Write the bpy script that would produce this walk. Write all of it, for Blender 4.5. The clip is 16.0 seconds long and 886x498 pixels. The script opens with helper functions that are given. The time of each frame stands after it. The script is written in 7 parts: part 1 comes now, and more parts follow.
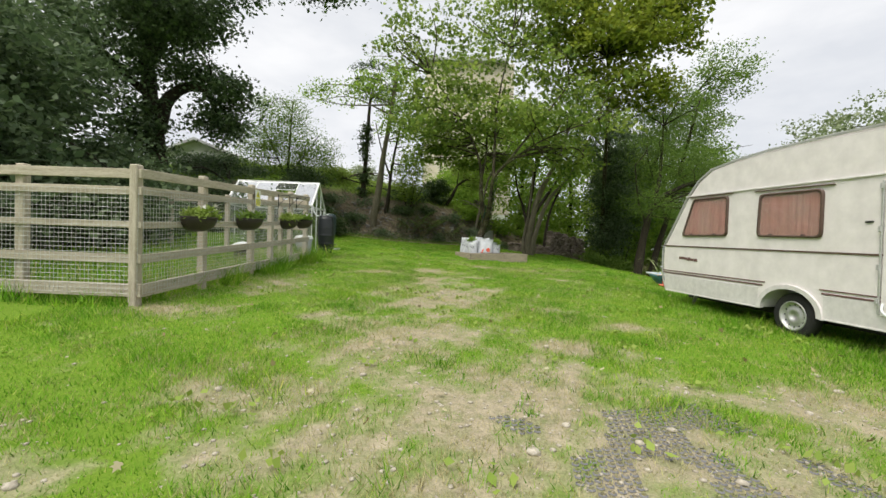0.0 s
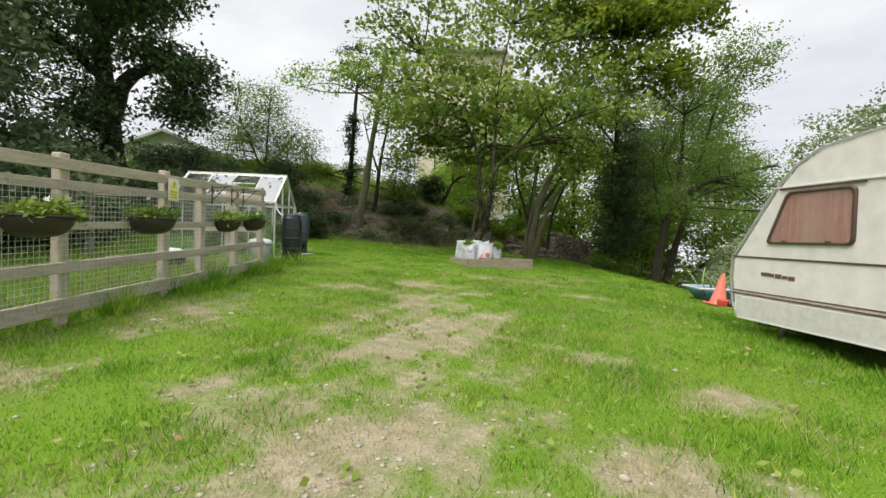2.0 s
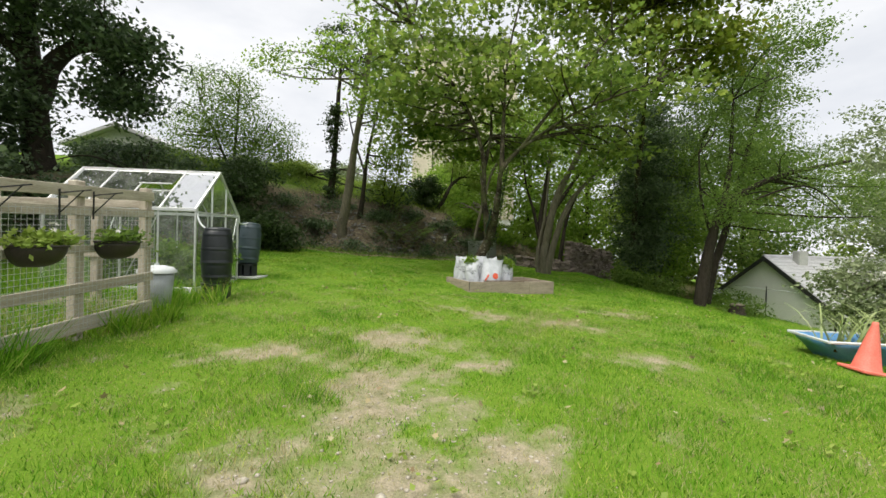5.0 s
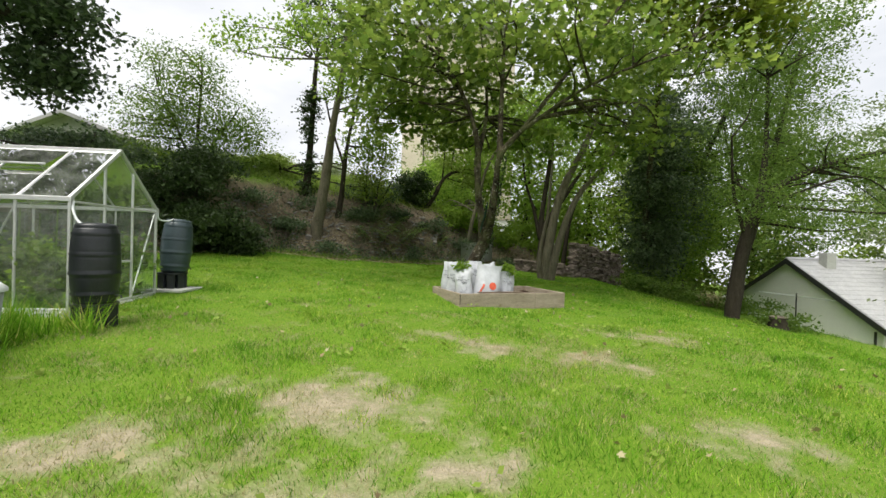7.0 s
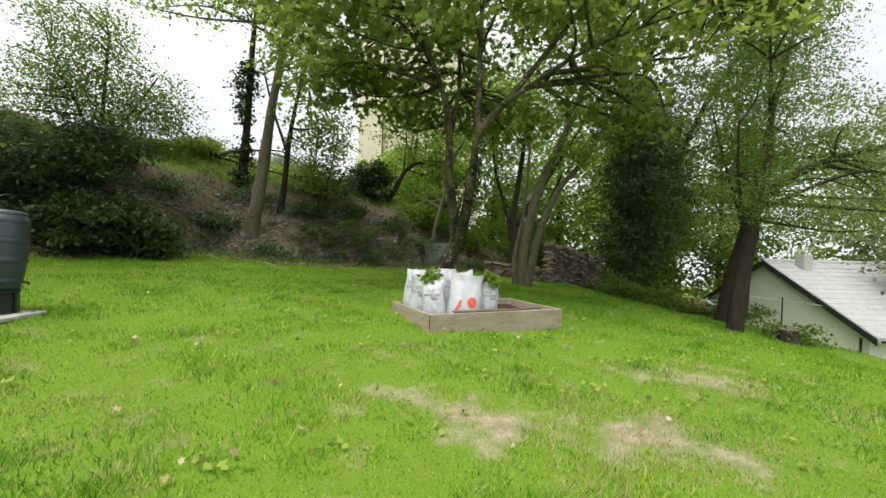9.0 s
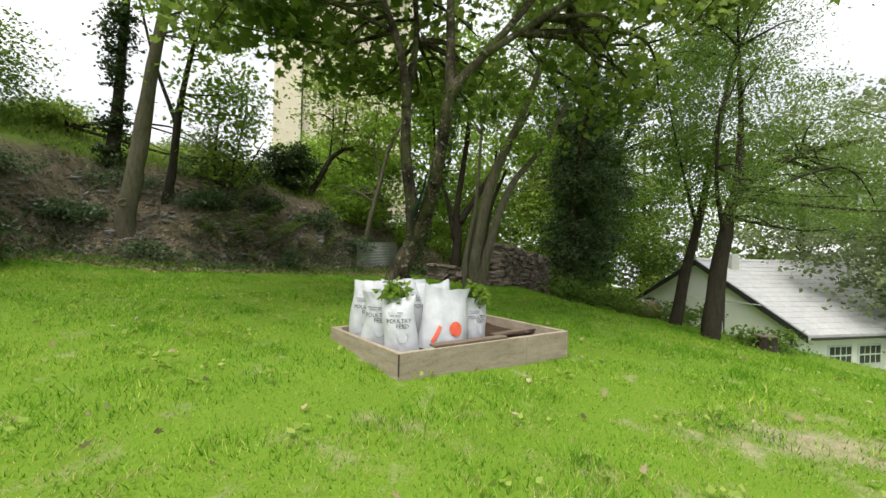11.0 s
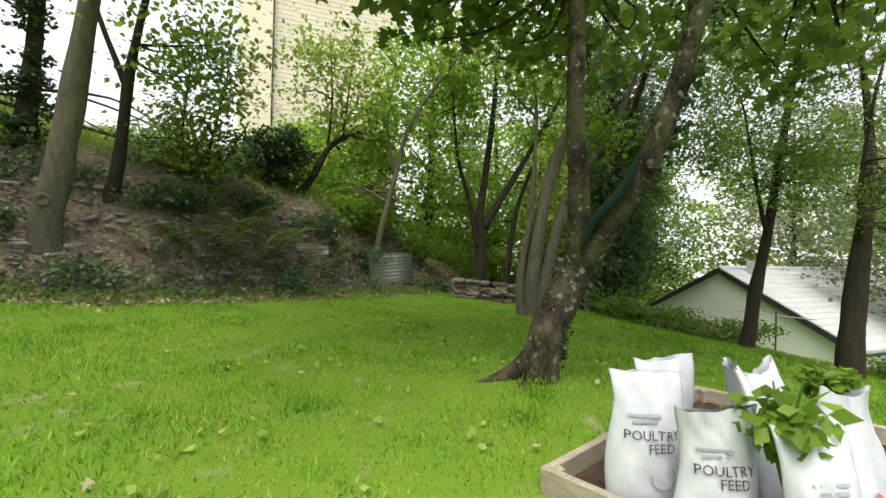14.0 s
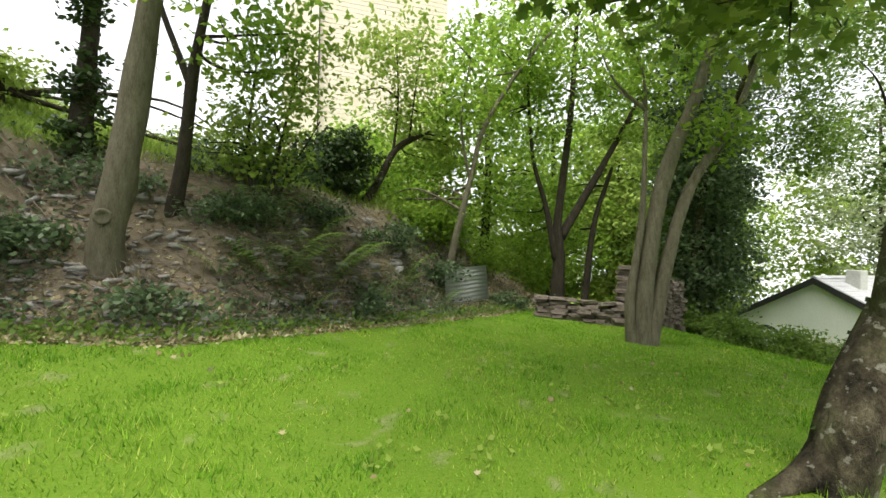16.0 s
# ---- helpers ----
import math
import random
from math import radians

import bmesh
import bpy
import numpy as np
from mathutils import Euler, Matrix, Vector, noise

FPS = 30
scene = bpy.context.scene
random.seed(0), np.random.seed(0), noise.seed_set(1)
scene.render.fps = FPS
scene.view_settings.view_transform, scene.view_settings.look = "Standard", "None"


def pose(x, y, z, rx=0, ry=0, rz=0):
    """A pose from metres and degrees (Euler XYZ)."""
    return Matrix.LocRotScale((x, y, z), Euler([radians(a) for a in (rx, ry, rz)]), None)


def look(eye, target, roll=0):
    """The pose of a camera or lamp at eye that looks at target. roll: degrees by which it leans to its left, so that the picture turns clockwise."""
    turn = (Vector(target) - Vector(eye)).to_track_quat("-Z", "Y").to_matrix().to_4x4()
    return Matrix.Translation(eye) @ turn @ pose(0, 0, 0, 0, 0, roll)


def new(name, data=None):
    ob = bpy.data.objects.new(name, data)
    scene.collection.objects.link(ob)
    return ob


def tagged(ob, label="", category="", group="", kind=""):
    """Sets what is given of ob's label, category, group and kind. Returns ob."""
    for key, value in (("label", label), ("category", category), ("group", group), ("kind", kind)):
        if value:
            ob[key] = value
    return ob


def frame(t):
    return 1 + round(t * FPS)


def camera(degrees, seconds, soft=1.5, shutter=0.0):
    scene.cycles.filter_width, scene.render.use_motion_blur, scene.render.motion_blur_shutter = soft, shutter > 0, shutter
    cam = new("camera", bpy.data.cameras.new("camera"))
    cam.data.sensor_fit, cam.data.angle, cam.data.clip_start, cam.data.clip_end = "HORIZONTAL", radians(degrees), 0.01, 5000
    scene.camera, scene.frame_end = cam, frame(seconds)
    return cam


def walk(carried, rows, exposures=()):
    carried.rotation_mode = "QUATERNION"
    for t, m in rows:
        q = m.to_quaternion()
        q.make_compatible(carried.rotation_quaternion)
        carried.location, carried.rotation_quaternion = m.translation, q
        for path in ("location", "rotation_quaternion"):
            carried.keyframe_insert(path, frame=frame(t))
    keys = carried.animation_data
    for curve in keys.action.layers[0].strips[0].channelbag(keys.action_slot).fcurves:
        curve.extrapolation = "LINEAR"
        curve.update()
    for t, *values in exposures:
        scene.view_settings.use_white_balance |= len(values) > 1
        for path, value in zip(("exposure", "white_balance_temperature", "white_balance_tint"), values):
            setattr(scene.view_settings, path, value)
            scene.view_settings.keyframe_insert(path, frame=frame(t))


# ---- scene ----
cam = camera(92.0, 16.0)
PATH = [
    (0, (0.0, 0.0, 1.5), (-0.07, 1.998, 1.455), 1.8),
    (0.5, (0.064, 0.513, 1.537), (0.002, 2.511, 1.489), 1.8),
    (1, (0.083, 1.078, 1.566), (0.027, 3.077, 1.517), 1.8),
    (1.5, (0.074, 1.655, 1.567), (0.025, 3.654, 1.52), 1.8),
    (2, (0.033, 2.241, 1.608), (-0.018, 4.24, 1.564), 1.9),
    (2.5, (-0.027, 2.783, 1.735), (-0.079, 4.782, 1.694), 1.9),
    (3, (-0.04, 3.344, 1.828), (-0.093, 5.343, 1.79), 1.9),
    (3.5, (-0.047, 3.853, 1.902), (-0.099, 5.852, 1.865), 1.8),
    (4, (-0.006, 4.346, 1.927), (-0.06, 6.345, 1.891), 1.8),
    (6.5, (0.226, 7.05, 1.975), (0.176, 9.049, 1.955), 1.5),
    (7, (0.256, 7.561, 1.953), (0.223, 9.561, 1.934), 1.6),
    (7.5, (0.232, 8.089, 1.966), (0.22, 10.089, 1.948), 1.6),
    (8, (0.248, 8.598, 1.984), (0.276, 10.598, 1.967), 1.5),
    (8.5, (0.256, 9.172, 1.988), (0.338, 11.17, 1.968), 1.7),
    (9, (0.173, 9.705, 2.012), (0.326, 11.7, 1.994), 1.7),
    (9.5, (0.126, 10.248, 1.954), (0.362, 12.234, 1.937), 1.7),
    (10, (0.05, 10.791, 1.938), (0.379, 12.764, 1.925), 1.7),
    (12.5, (-0.657, 13.527, 2.148), (0.052, 15.397, 2.145), 1.5),
    (13, (-0.876, 14.055, 2.168), (-0.152, 15.919, 2.168), 1.4),
    (13.5, (-1.15, 14.604, 2.179), (-0.418, 16.465, 2.183), 1.3),
    (14, (-1.485, 15.099, 2.192), (-0.748, 16.958, 2.199), 1.4),
    (14.5, (-1.729, 15.545, 2.275), (-1.01, 17.411, 2.283), 1.4),
    (15, (-1.914, 15.944, 2.343), (-1.219, 17.819, 2.354), 1.3),
    (15.5, (-2.129, 16.323, 2.398), (-1.468, 18.211, 2.411), 1.2),
    (16, (-2.292, 16.691, 2.425), (-1.661, 18.588, 2.442), 1.1),
]
walk(cam, [(t, look(eye, target, roll)) for t, eye, target, roll in PATH],
     [(0, 0.25), (4, 0.30), (7, 0.40), (10, 0.55), (12.5, 0.62), (14.5, 0.95), (16, 1.15)])

# ---- light ----
world = bpy.data.worlds.new("overcast_sky")
scene.world = world
world.use_nodes = True
wn, wl = world.node_tree.nodes, world.node_tree.links
wn.clear()
SUN_EL, SUN_ROT = radians(64), radians(222)
sky = wn.new("ShaderNodeTexSky")
sky.sky_type, sky.sun_disc, sky.sun_elevation, sky.sun_rotation = "NISHITA", False, SUN_EL, SUN_ROT
sky_dim = wn.new("ShaderNodeVectorMath"); sky_dim.operation = "SCALE"; sky_dim.inputs["Scale"].default_value = 0.10
wl.new(sky.outputs[0], sky_dim.inputs[0])
wtc = wn.new("ShaderNodeTexCoord")
wmap = wn.new("ShaderNodeMapping"); wmap.inputs["Scale"].default_value = (1.0, 1.0, 2.6)
wl.new(wtc.outputs["Generated"], wmap.inputs["Vector"])
wnoise = wn.new("ShaderNodeTexNoise")
wnoise.inputs["Scale"].default_value, wnoise.inputs["Detail"].default_value, wnoise.inputs["Roughness"].default_value = 2.6, 7.0, 0.55
wl.new(wmap.outputs[0], wnoise.inputs["Vector"])
wramp = wn.new("ShaderNodeValToRGB")
wramp.color_ramp.elements[0].position, wramp.color_ramp.elements[0].color = 0.36, (0.74, 0.76, 0.80, 1)
wramp.color_ramp.elements[1].position, wramp.color_ramp.elements[1].color = 0.64, (0.95, 0.95, 0.96, 1)
wl.new(wnoise.outputs["Fac"], wramp.inputs[0])
wmix = wn.new("ShaderNodeMix"); wmix.data_type = "RGBA"; wmix.inputs["Factor"].default_value = 0.93
wl.new(sky_dim.outputs[0], wmix.inputs["A"]); wl.new(wramp.outputs[0], wmix.inputs["B"])
wbg = wn.new("ShaderNodeBackground"); wbg.inputs["Strength"].default_value = 0.92
wl.new(wmix.outputs["Result"], wbg.inputs["Color"])
wout = wn.new("ShaderNodeOutputWorld")
wl.new(wbg.outputs[0], wout.inputs["Surface"])

sun_data = bpy.data.lights.new("sun", "SUN")
sun_data.energy, sun_data.angle, sun_data.color = 3.8, radians(45), (1.0, 0.96, 0.88)
sun = new("sun", sun_data)
sun.rotation_euler = (radians(90) - SUN_EL, 0, radians(180) - SUN_ROT)

# ---- mesh helpers ----


def mesh_of(bm, name):
    me = bpy.data.meshes.new(name)
    bm.to_mesh(me)
    bm.free()
    return me


def part(name, bm, material, parent=None, label="", smooth=False):
    me = mesh_of(bm, name)
    me.materials.append(material)
    if smooth:
        me.polygons.foreach_set("use_smooth", [True] * len(me.polygons))
    ob = new(name, me)
    if parent is not None:
        ob.parent = parent
    if label:
        ob["label"] = label
    return ob


def soup(name, verts, faces, material, parent=None):
    """A mesh object from arrays of vertices and of faces with one count of corners."""
    me = bpy.data.meshes.new(name)
    n, k = faces.shape
    me.vertices.add(len(verts)); me.vertices.foreach_set("co", verts.astype(np.float32).ravel())
    me.loops.add(n * k); me.loops.foreach_set("vertex_index", faces.astype(np.int32).ravel())
    me.polygons.add(n); me.polygons.foreach_set("loop_start", np.arange(0, n * k, k, dtype=np.int32))
    me.update(calc_edges=True)
    me.materials.append(material)
    ob = new(name, me)
    if parent is not None:
        ob.parent = parent
    return ob


def thing(name, x, y, z, label, category, group="", rz=0.0, kind=""):
    ob = new(name)
    ob.empty_display_size = 0.1
    ob.matrix_world = pose(x, y, z, 0, 0, rz)
    return tagged(ob, label, category, group, kind)


def box(bm, c, s, m=None, bevel=0.0):
    r = bmesh.ops.create_cube(bm, size=1.0)
    vs = r["verts"]
    bmesh.ops.transform(bm, matrix=(m or Matrix()) @ Matrix.Translation(c) @ Matrix.Diagonal((*s, 1)), verts=vs)
    if bevel:
        es = list({e for v in vs for e in v.link_edges})
        bmesh.ops.bevel(bm, geom=es, offset=bevel, segments=1, affect="EDGES")
    return bm


def beam(bm, a, b, w, h, bevel=0.004):
    """A bar from a to b, w across and h deep."""
    a, b = Vector(a), Vector(b)
    d = b - a
    m = Matrix.Translation((a + b) / 2) @ d.to_track_quat("Y", "Z").to_matrix().to_4x4()
    return box(bm, (0, 0, 0), (w, d.length, h), m, bevel)


def tube(bm, pts, radii, sides=8, wob=0.0, cap=True):
    pts = [Vector(p) for p in pts]
    rings = []
    for i, p in enumerate(pts):
        d = (pts[min(i + 1, len(pts) - 1)] - pts[max(i - 1, 0)]).normalized()
        u = d.orthogonal().normalized() if i == 0 else (u - d * u.dot(d)).normalized()
        v = d.cross(u)
        ring = []
        for k in range(sides):
            a = 2 * math.pi * k / sides
            r = radii[i] * (1 + wob * noise.noise(p * 1.7 + Vector((math.cos(a), math.sin(a), 0)) * 1.3))
            ring.append(bm.verts.new(p + (u * math.cos(a) + v * math.sin(a)) * r))
        rings.append(ring)
    for r0, r1 in zip(rings, rings[1:]):
        for k in range(sides):
            bm.faces.new((r0[k], r0[(k + 1) % sides], r1[(k + 1) % sides], r1[k]))
    if cap:
        bm.faces.new(rings[0][::-1]); bm.faces.new(rings[-1])
    return bm


def lathe(bm, profile, sides=24, m=None):
    rings = [[bm.verts.new((m or Matrix()) @ Vector((r * math.cos(2 * math.pi * k / sides), r * math.sin(2 * math.pi * k / sides), z)))
              for k in range(sides)] for r, z in profile]
    for r0, r1 in zip(rings, rings[1:]):
        for k in range(sides):
            bm.faces.new((r0[k], r0[(k + 1) % sides], r1[(k + 1) % sides], r1[k]))
    return bm


def curve_pts(pts, n):
    """A smooth line through the given points."""
    pts = [Vector(p) for p in pts]
    out = []
    for i in range(len(pts) - 1):
        p0, p1, p2, p3 = pts[max(i - 1, 0)], pts[i], pts[i + 1], pts[min(i + 2, len(pts) - 1)]
        for k in range(n):
            t = k / n
            out.append(0.5 * ((2 * p1) + (p2 - p0) * t + (2 * p0 - 5 * p1 + 4 * p2 - p3) * t * t + (3 * p1 - p0 - 3 * p2 + p3) * t ** 3))
    return out + [pts[-1]]


# ---- lie of the land ----


def smooth(a, b, v):
    t = np.clip((v - a) / (b - a), 0, 1)
    return t * t * (3 - 2 * t)


BANK_X = [-60, -14, -8.5, -5.8, -3.7, -1.7, 0, 2.2, 5, 9, 20, 60]
BANK_Y = [12, 16.5, 18.6, 22.3, 22.4, 23.5, 24.3, 26.0, 28.5, 34, 40, 60]


def land(x, y):
    """The height of the ground, for numbers or arrays."""
    x, y = np.asarray(x, float), np.asarray(y, float)
    cx, cy = np.clip(x, -9, 9), np.clip(y, -4, 27)
    z = 0.3189 - 0.0055 * cx + 0.0269 * cy - 0.00309 * cx * cy + 0.00104 * cx * cx + 0.00032 * cy * cy
    z = z - 0.13 * np.maximum(x - 5.3, 0) * smooth(5.3, 7, x) * smooth(4, 13, y) - 0.14 * np.clip(x - 11, 0, 14)
    z = z + 0.20 * np.exp(-((x - 0.75) / 1.0) ** 2 - ((y - 18.5) / 1.2) ** 2)
    by = np.interp(x, BANK_X, BANK_Y)
    high = np.interp(x, [-30, -9, -6, -1, 2, 5, 9, 14], [2.2, 2.2, 2.3, 2.2, 1.5, 1.0, 0.5, 0.2])
    d = y - by
    z = z + high * smooth(0, 3.0, d) + np.clip(d - 2.4, 0, 7) * np.interp(x, [-8, 0, 6], [0.20, 0.10, 0.05]) + np.clip(d - 10, 0, 400) * 0.012
    rough = smooth(-0.2, 0.8, d)
    z = z + rough * 0.10 * np.sin(x * 2.3 + y) * np.sin(y * 1.9 - x * 0.7) + 0.012 * np.sin(x * 3.1 + 1) * np.sin(y * 2.7) + 0.02 * np.sin(x * 0.9 + y * 0.6)
    return z


def gz(x, y):
    return float(land(x, y))


# bare and worn patches of the lawn: x, y, half widths
WORN = [(-0.6, 4.1, 1.2, 0.8), (-0.5, 9.2, 0.9, 1.5), (1.1, 4.4, 0.9, 0.6), (-1.6, 5.1, 0.4, 0.3), (-1.6, 2.7, 0.5, 0.4),
        (-0.2, 1.9, 0.9, 0.6), (-1.2, 2.1, 0.4, 0.4), (-0.35, 7.4, 1.5, 2.7), (0.3, 2.9, 2.3, 1.9), (-3.05, 7.3, 0.7, 1.3), (-0.2, 7.6, 1.25, 1.2), (-0.7, 6.2, 1.0, 0.9),
        (0.6, 8.4, 0.6, 0.6), (1.5, 6.5, 0.35, 0.3), (-0.5, 10.9, 1.4, 0.85), (-2.0, 10.0, 0.9, 0.6), (2.5, 10.8, 0.65, 0.5),
        (0.4, 10.1, 0.5, 0.3), (0.1, 13.4, 0.45, 0.3), (0.8, 12.9, 0.7, 0.5), (3.3, 14.3, 0.9, 0.6), (1.9, 12.7, 1.0, 0.6),
        (1.2, 2.4, 0.9, 0.6), (-0.6, 0.5, 2.2, 0.8), (0.6, 2.3, 2.8, 1.2), (-2.2, 1.7, 1.0, 0.5), (2.6, 3.2, 1.4, 0.7), (-0.4, 4.6, 1.3, 1.5), (-3.3, 5.0, 0.9, 0.5), (2.2, 5.6, 0.6, 0.4), (2.0, 1.5, 1.0, 0.5)]


def worn(x, y):
    """How bare the lawn is, 0 to 1."""
    x, y = np.asarray(x, float), np.asarray(y, float)
    w = 0.25 * np.sin(x * 5.1 + 2 * np.sin(y * 1.7)) * np.sin(y * 4.3 + 1.5 * np.sin(x * 2.1)) + 0.22 * np.sin(x * 11 + y * 3) * np.sin(y * 9 - x * 4) + 0.14 * np.sin(x * 23 + 3 * np.sin(y * 5)) * np.sin(y * 21 + 2 * np.sin(x * 7))
    b = np.zeros_like(x)
    for px, py, rx, ry in WORN:
        b = np.maximum(b, 1.15 - np.sqrt(((x - px) / rx) ** 2 + ((y - py) / ry) ** 2))
    return np.clip(b * 1.0 + w * 1.3, 0, 1) * (b > -0.15)


# ---- materials ----


def material(name, rough=0.7, metal=0.0, spec=0.4):
    m = bpy.data.materials.new(name)
    m.use_nodes = True
    b = m.node_tree.nodes["Principled BSDF"]
    b.inputs["Roughness"].default_value, b.inputs["Metallic"].default_value, b.inputs["Specular IOR Level"].default_value = rough, metal, spec
    return m, m.node_tree.nodes, m.node_tree.links, b


def noise_of(n, l, scale, detail=4, rough=0.6, stretch=(1, 1, 1), space="Object"):
    tc, mp, t = n.new("ShaderNodeTexCoord"), n.new("ShaderNodeMapping"), n.new("ShaderNodeTexNoise")
    mp.inputs["Scale"].default_value = stretch
    t.inputs["Scale"].default_value, t.inputs["Detail"].default_value, t.inputs["Roughness"].default_value = scale, detail, rough
    l.new(tc.outputs[space], mp.inputs[0]); l.new(mp.outputs[0], t.inputs["Vector"])
    return t.outputs["Fac"]


def ramp_of(n, l, fac, stops):
    r = n.new("ShaderNodeValToRGB")
    e = r.color_ramp.elements
    while len(e) < len(stops):
        e.new(0.5)
    for k, (p, c) in zip(e, stops):
        k.position, k.color = p, (*c, 1)
    l.new(fac, r.inputs[0])
    return r.outputs[0]


def mixed(n, l, fac, a, b, how="MIX"):
    m = n.new("ShaderNodeMix")
    m.data_type, m.blend_type = "RGBA", how
    for v, k in ((fac, "Factor"), (a, "A"), (b, "B")):
        s = m.inputs[k] if k == "Factor" else [i for i in m.inputs if i.name == k and i.type == "RGBA"][0]
        if isinstance(v, (int, float)):
            s.default_value = v
        elif isinstance(v, tuple):
            s.default_value = (*v, 1)
        else:
            l.new(v, s)
    return [o for o in m.outputs if o.type == "RGBA"][0]


def bump(n, l, b, height, strength=0.3, dist=0.02):
    u = n.new("ShaderNodeBump")
    u.inputs["Strength"].default_value, u.inputs["Distance"].default_value = strength, dist
    l.new(height, u.inputs["Height"]); l.new(u.outputs[0], b.inputs["Normal"])


def plain(name, dark, light, scale=6, rough=0.7, metal=0.0, spec=0.4, stretch=(1, 1, 1), bumps=0.2, fine=60, dist=0.01):
    """A surface whose colour wanders between two tones, with a second finer grain and a little relief."""
    m, n, l, b = material(name, rough, metal, spec)
    c = ramp_of(n, l, noise_of(n, l, scale, 5, 0.65, stretch), [(0.3, dark), (0.7, light)])
    f = noise_of(n, l, fine, 3, 0.6, stretch)
    c = mixed(n, l, 0.35, c, ramp_of(n, l, f, [(0.3, tuple(v * 0.72 for v in dark)), (0.7, tuple(min(1, v * 1.15) for v in light))]))
    l.new(c, b.inputs["Base Color"])
    if bumps:
        bump(n, l, b, f, bumps, dist)
    return m


def leafy(name, tones, rough=0.5, through_light=0.35, drift=0.4, spec=0.25):
    """Leaves: every one has its own tone, and light comes through them."""
    m, n, l, b = material(name, rough, 0, spec)
    g = n.new("ShaderNodeNewGeometry")
    k = len(tones)
    c = ramp_of(n, l, g.outputs["Random Per Island"], [(i / (k - 1), t) for i, t in enumerate(tones)])
    big = noise_of(n, l, 1.3, 4)
    c = mixed(n, l, drift, c, ramp_of(n, l, big, [(0.35, tones[0]), (0.65, tones[-1])]))
    l.new(c, b.inputs["Base Color"])
    t = n.new("ShaderNodeBsdfTranslucent")
    l.new(c, t.inputs["Color"])
    mx = n.new("ShaderNodeMixShader")
    mx.inputs[0].default_value = through_light
    out = n["Material Output"]
    l.new(b.outputs[0], mx.inputs[1]); l.new(t.outputs[0], mx.inputs[2]); l.new(mx.outputs[0], out.inputs["Surface"])
    return m


def turf(name, tones):
    """Blades of grass: each has its own tone, with lush and yellowed patches a hand to a stride across."""
    m, n, l, b = material(name, 0.55, 0, 0.12)
    g = n.new("ShaderNodeNewGeometry")
    c = ramp_of(n, l, g.outputs["Random Per Island"], [(0.0, tones[0]), (0.35, tones[1]), (0.8, tones[2]), (1.0, tones[3])])
    c = mixed(n, l, 0.75, c, ramp_of(n, l, noise_of(n, l, 5.5, 5, 0.7), [(0.32, (0.62, 0.70, 0.6)), (0.52, (1.0, 1.0, 1.0)), (0.72, (1.35, 1.15, 1.3))]), "MULTIPLY")
    c = mixed(n, l, 0.6, c, ramp_of(n, l, noise_of(n, l, 0.9, 4, 0.65), [(0.36, (0.55, 0.74, 0.6)), (0.50, (1.0, 1.0, 1.0)), (0.64, (1.55, 1.14, 1.6))]), "MULTIPLY")
    l.new(c, b.inputs["Base Color"])
    t = n.new("ShaderNodeBsdfTranslucent")
    l.new(c, t.inputs["Color"])
    mx = n.new("ShaderNodeMixShader")
    mx.inputs[0].default_value = 0.4
    l.new(b.outputs[0], mx.inputs[1]); l.new(t.outputs[0], mx.inputs[2]); l.new(mx.outputs[0], n["Material Output"].inputs["Surface"])
    return m


def lichen_bark(name):
    """Dark flaking bark with mossy streaks and pale round patches of lichen."""
    m, n, l, b = material(name, 0.92, 0, 0.15)
    big, fine = noise_of(n, l, 5, 6, 0.7, (1.4, 1.4, 0.8)), noise_of(n, l, 34, 4, 0.7, (1.3, 1.3, 0.8))
    c = ramp_of(n, l, big, [(0.36, (0.014, 0.012, 0.008)), (0.52, (0.062, 0.052, 0.033)), (0.68, (0.135, 0.118, 0.076))])
    c = mixed(n, l, ramp_of(n, l, noise_of(n, l, 2.2, 4), [(0.48, (0, 0, 0)), (0.62, (0.7, 0.7, 0.7))]), c, (0.085, 0.095, 0.035))
    c = mixed(n, l, ramp_of(n, l, noise_of(n, l, 15, 3, 0.55), [(0.61, (0, 0, 0)), (0.66, (0.6, 0.6, 0.6))]), c, (0.30, 0.29, 0.24))
    c = mixed(n, l, 0.7, c, ramp_of(n, l, fine, [(0.3, (0.55, 0.55, 0.55)), (0.7, (1.3, 1.3, 1.3))]), "MULTIPLY")
    l.new(c, b.inputs["Base Color"])
    bump(n, l, b, mixed(n, l, 0.5, big, fine), 1.0, 0.05)
    return m


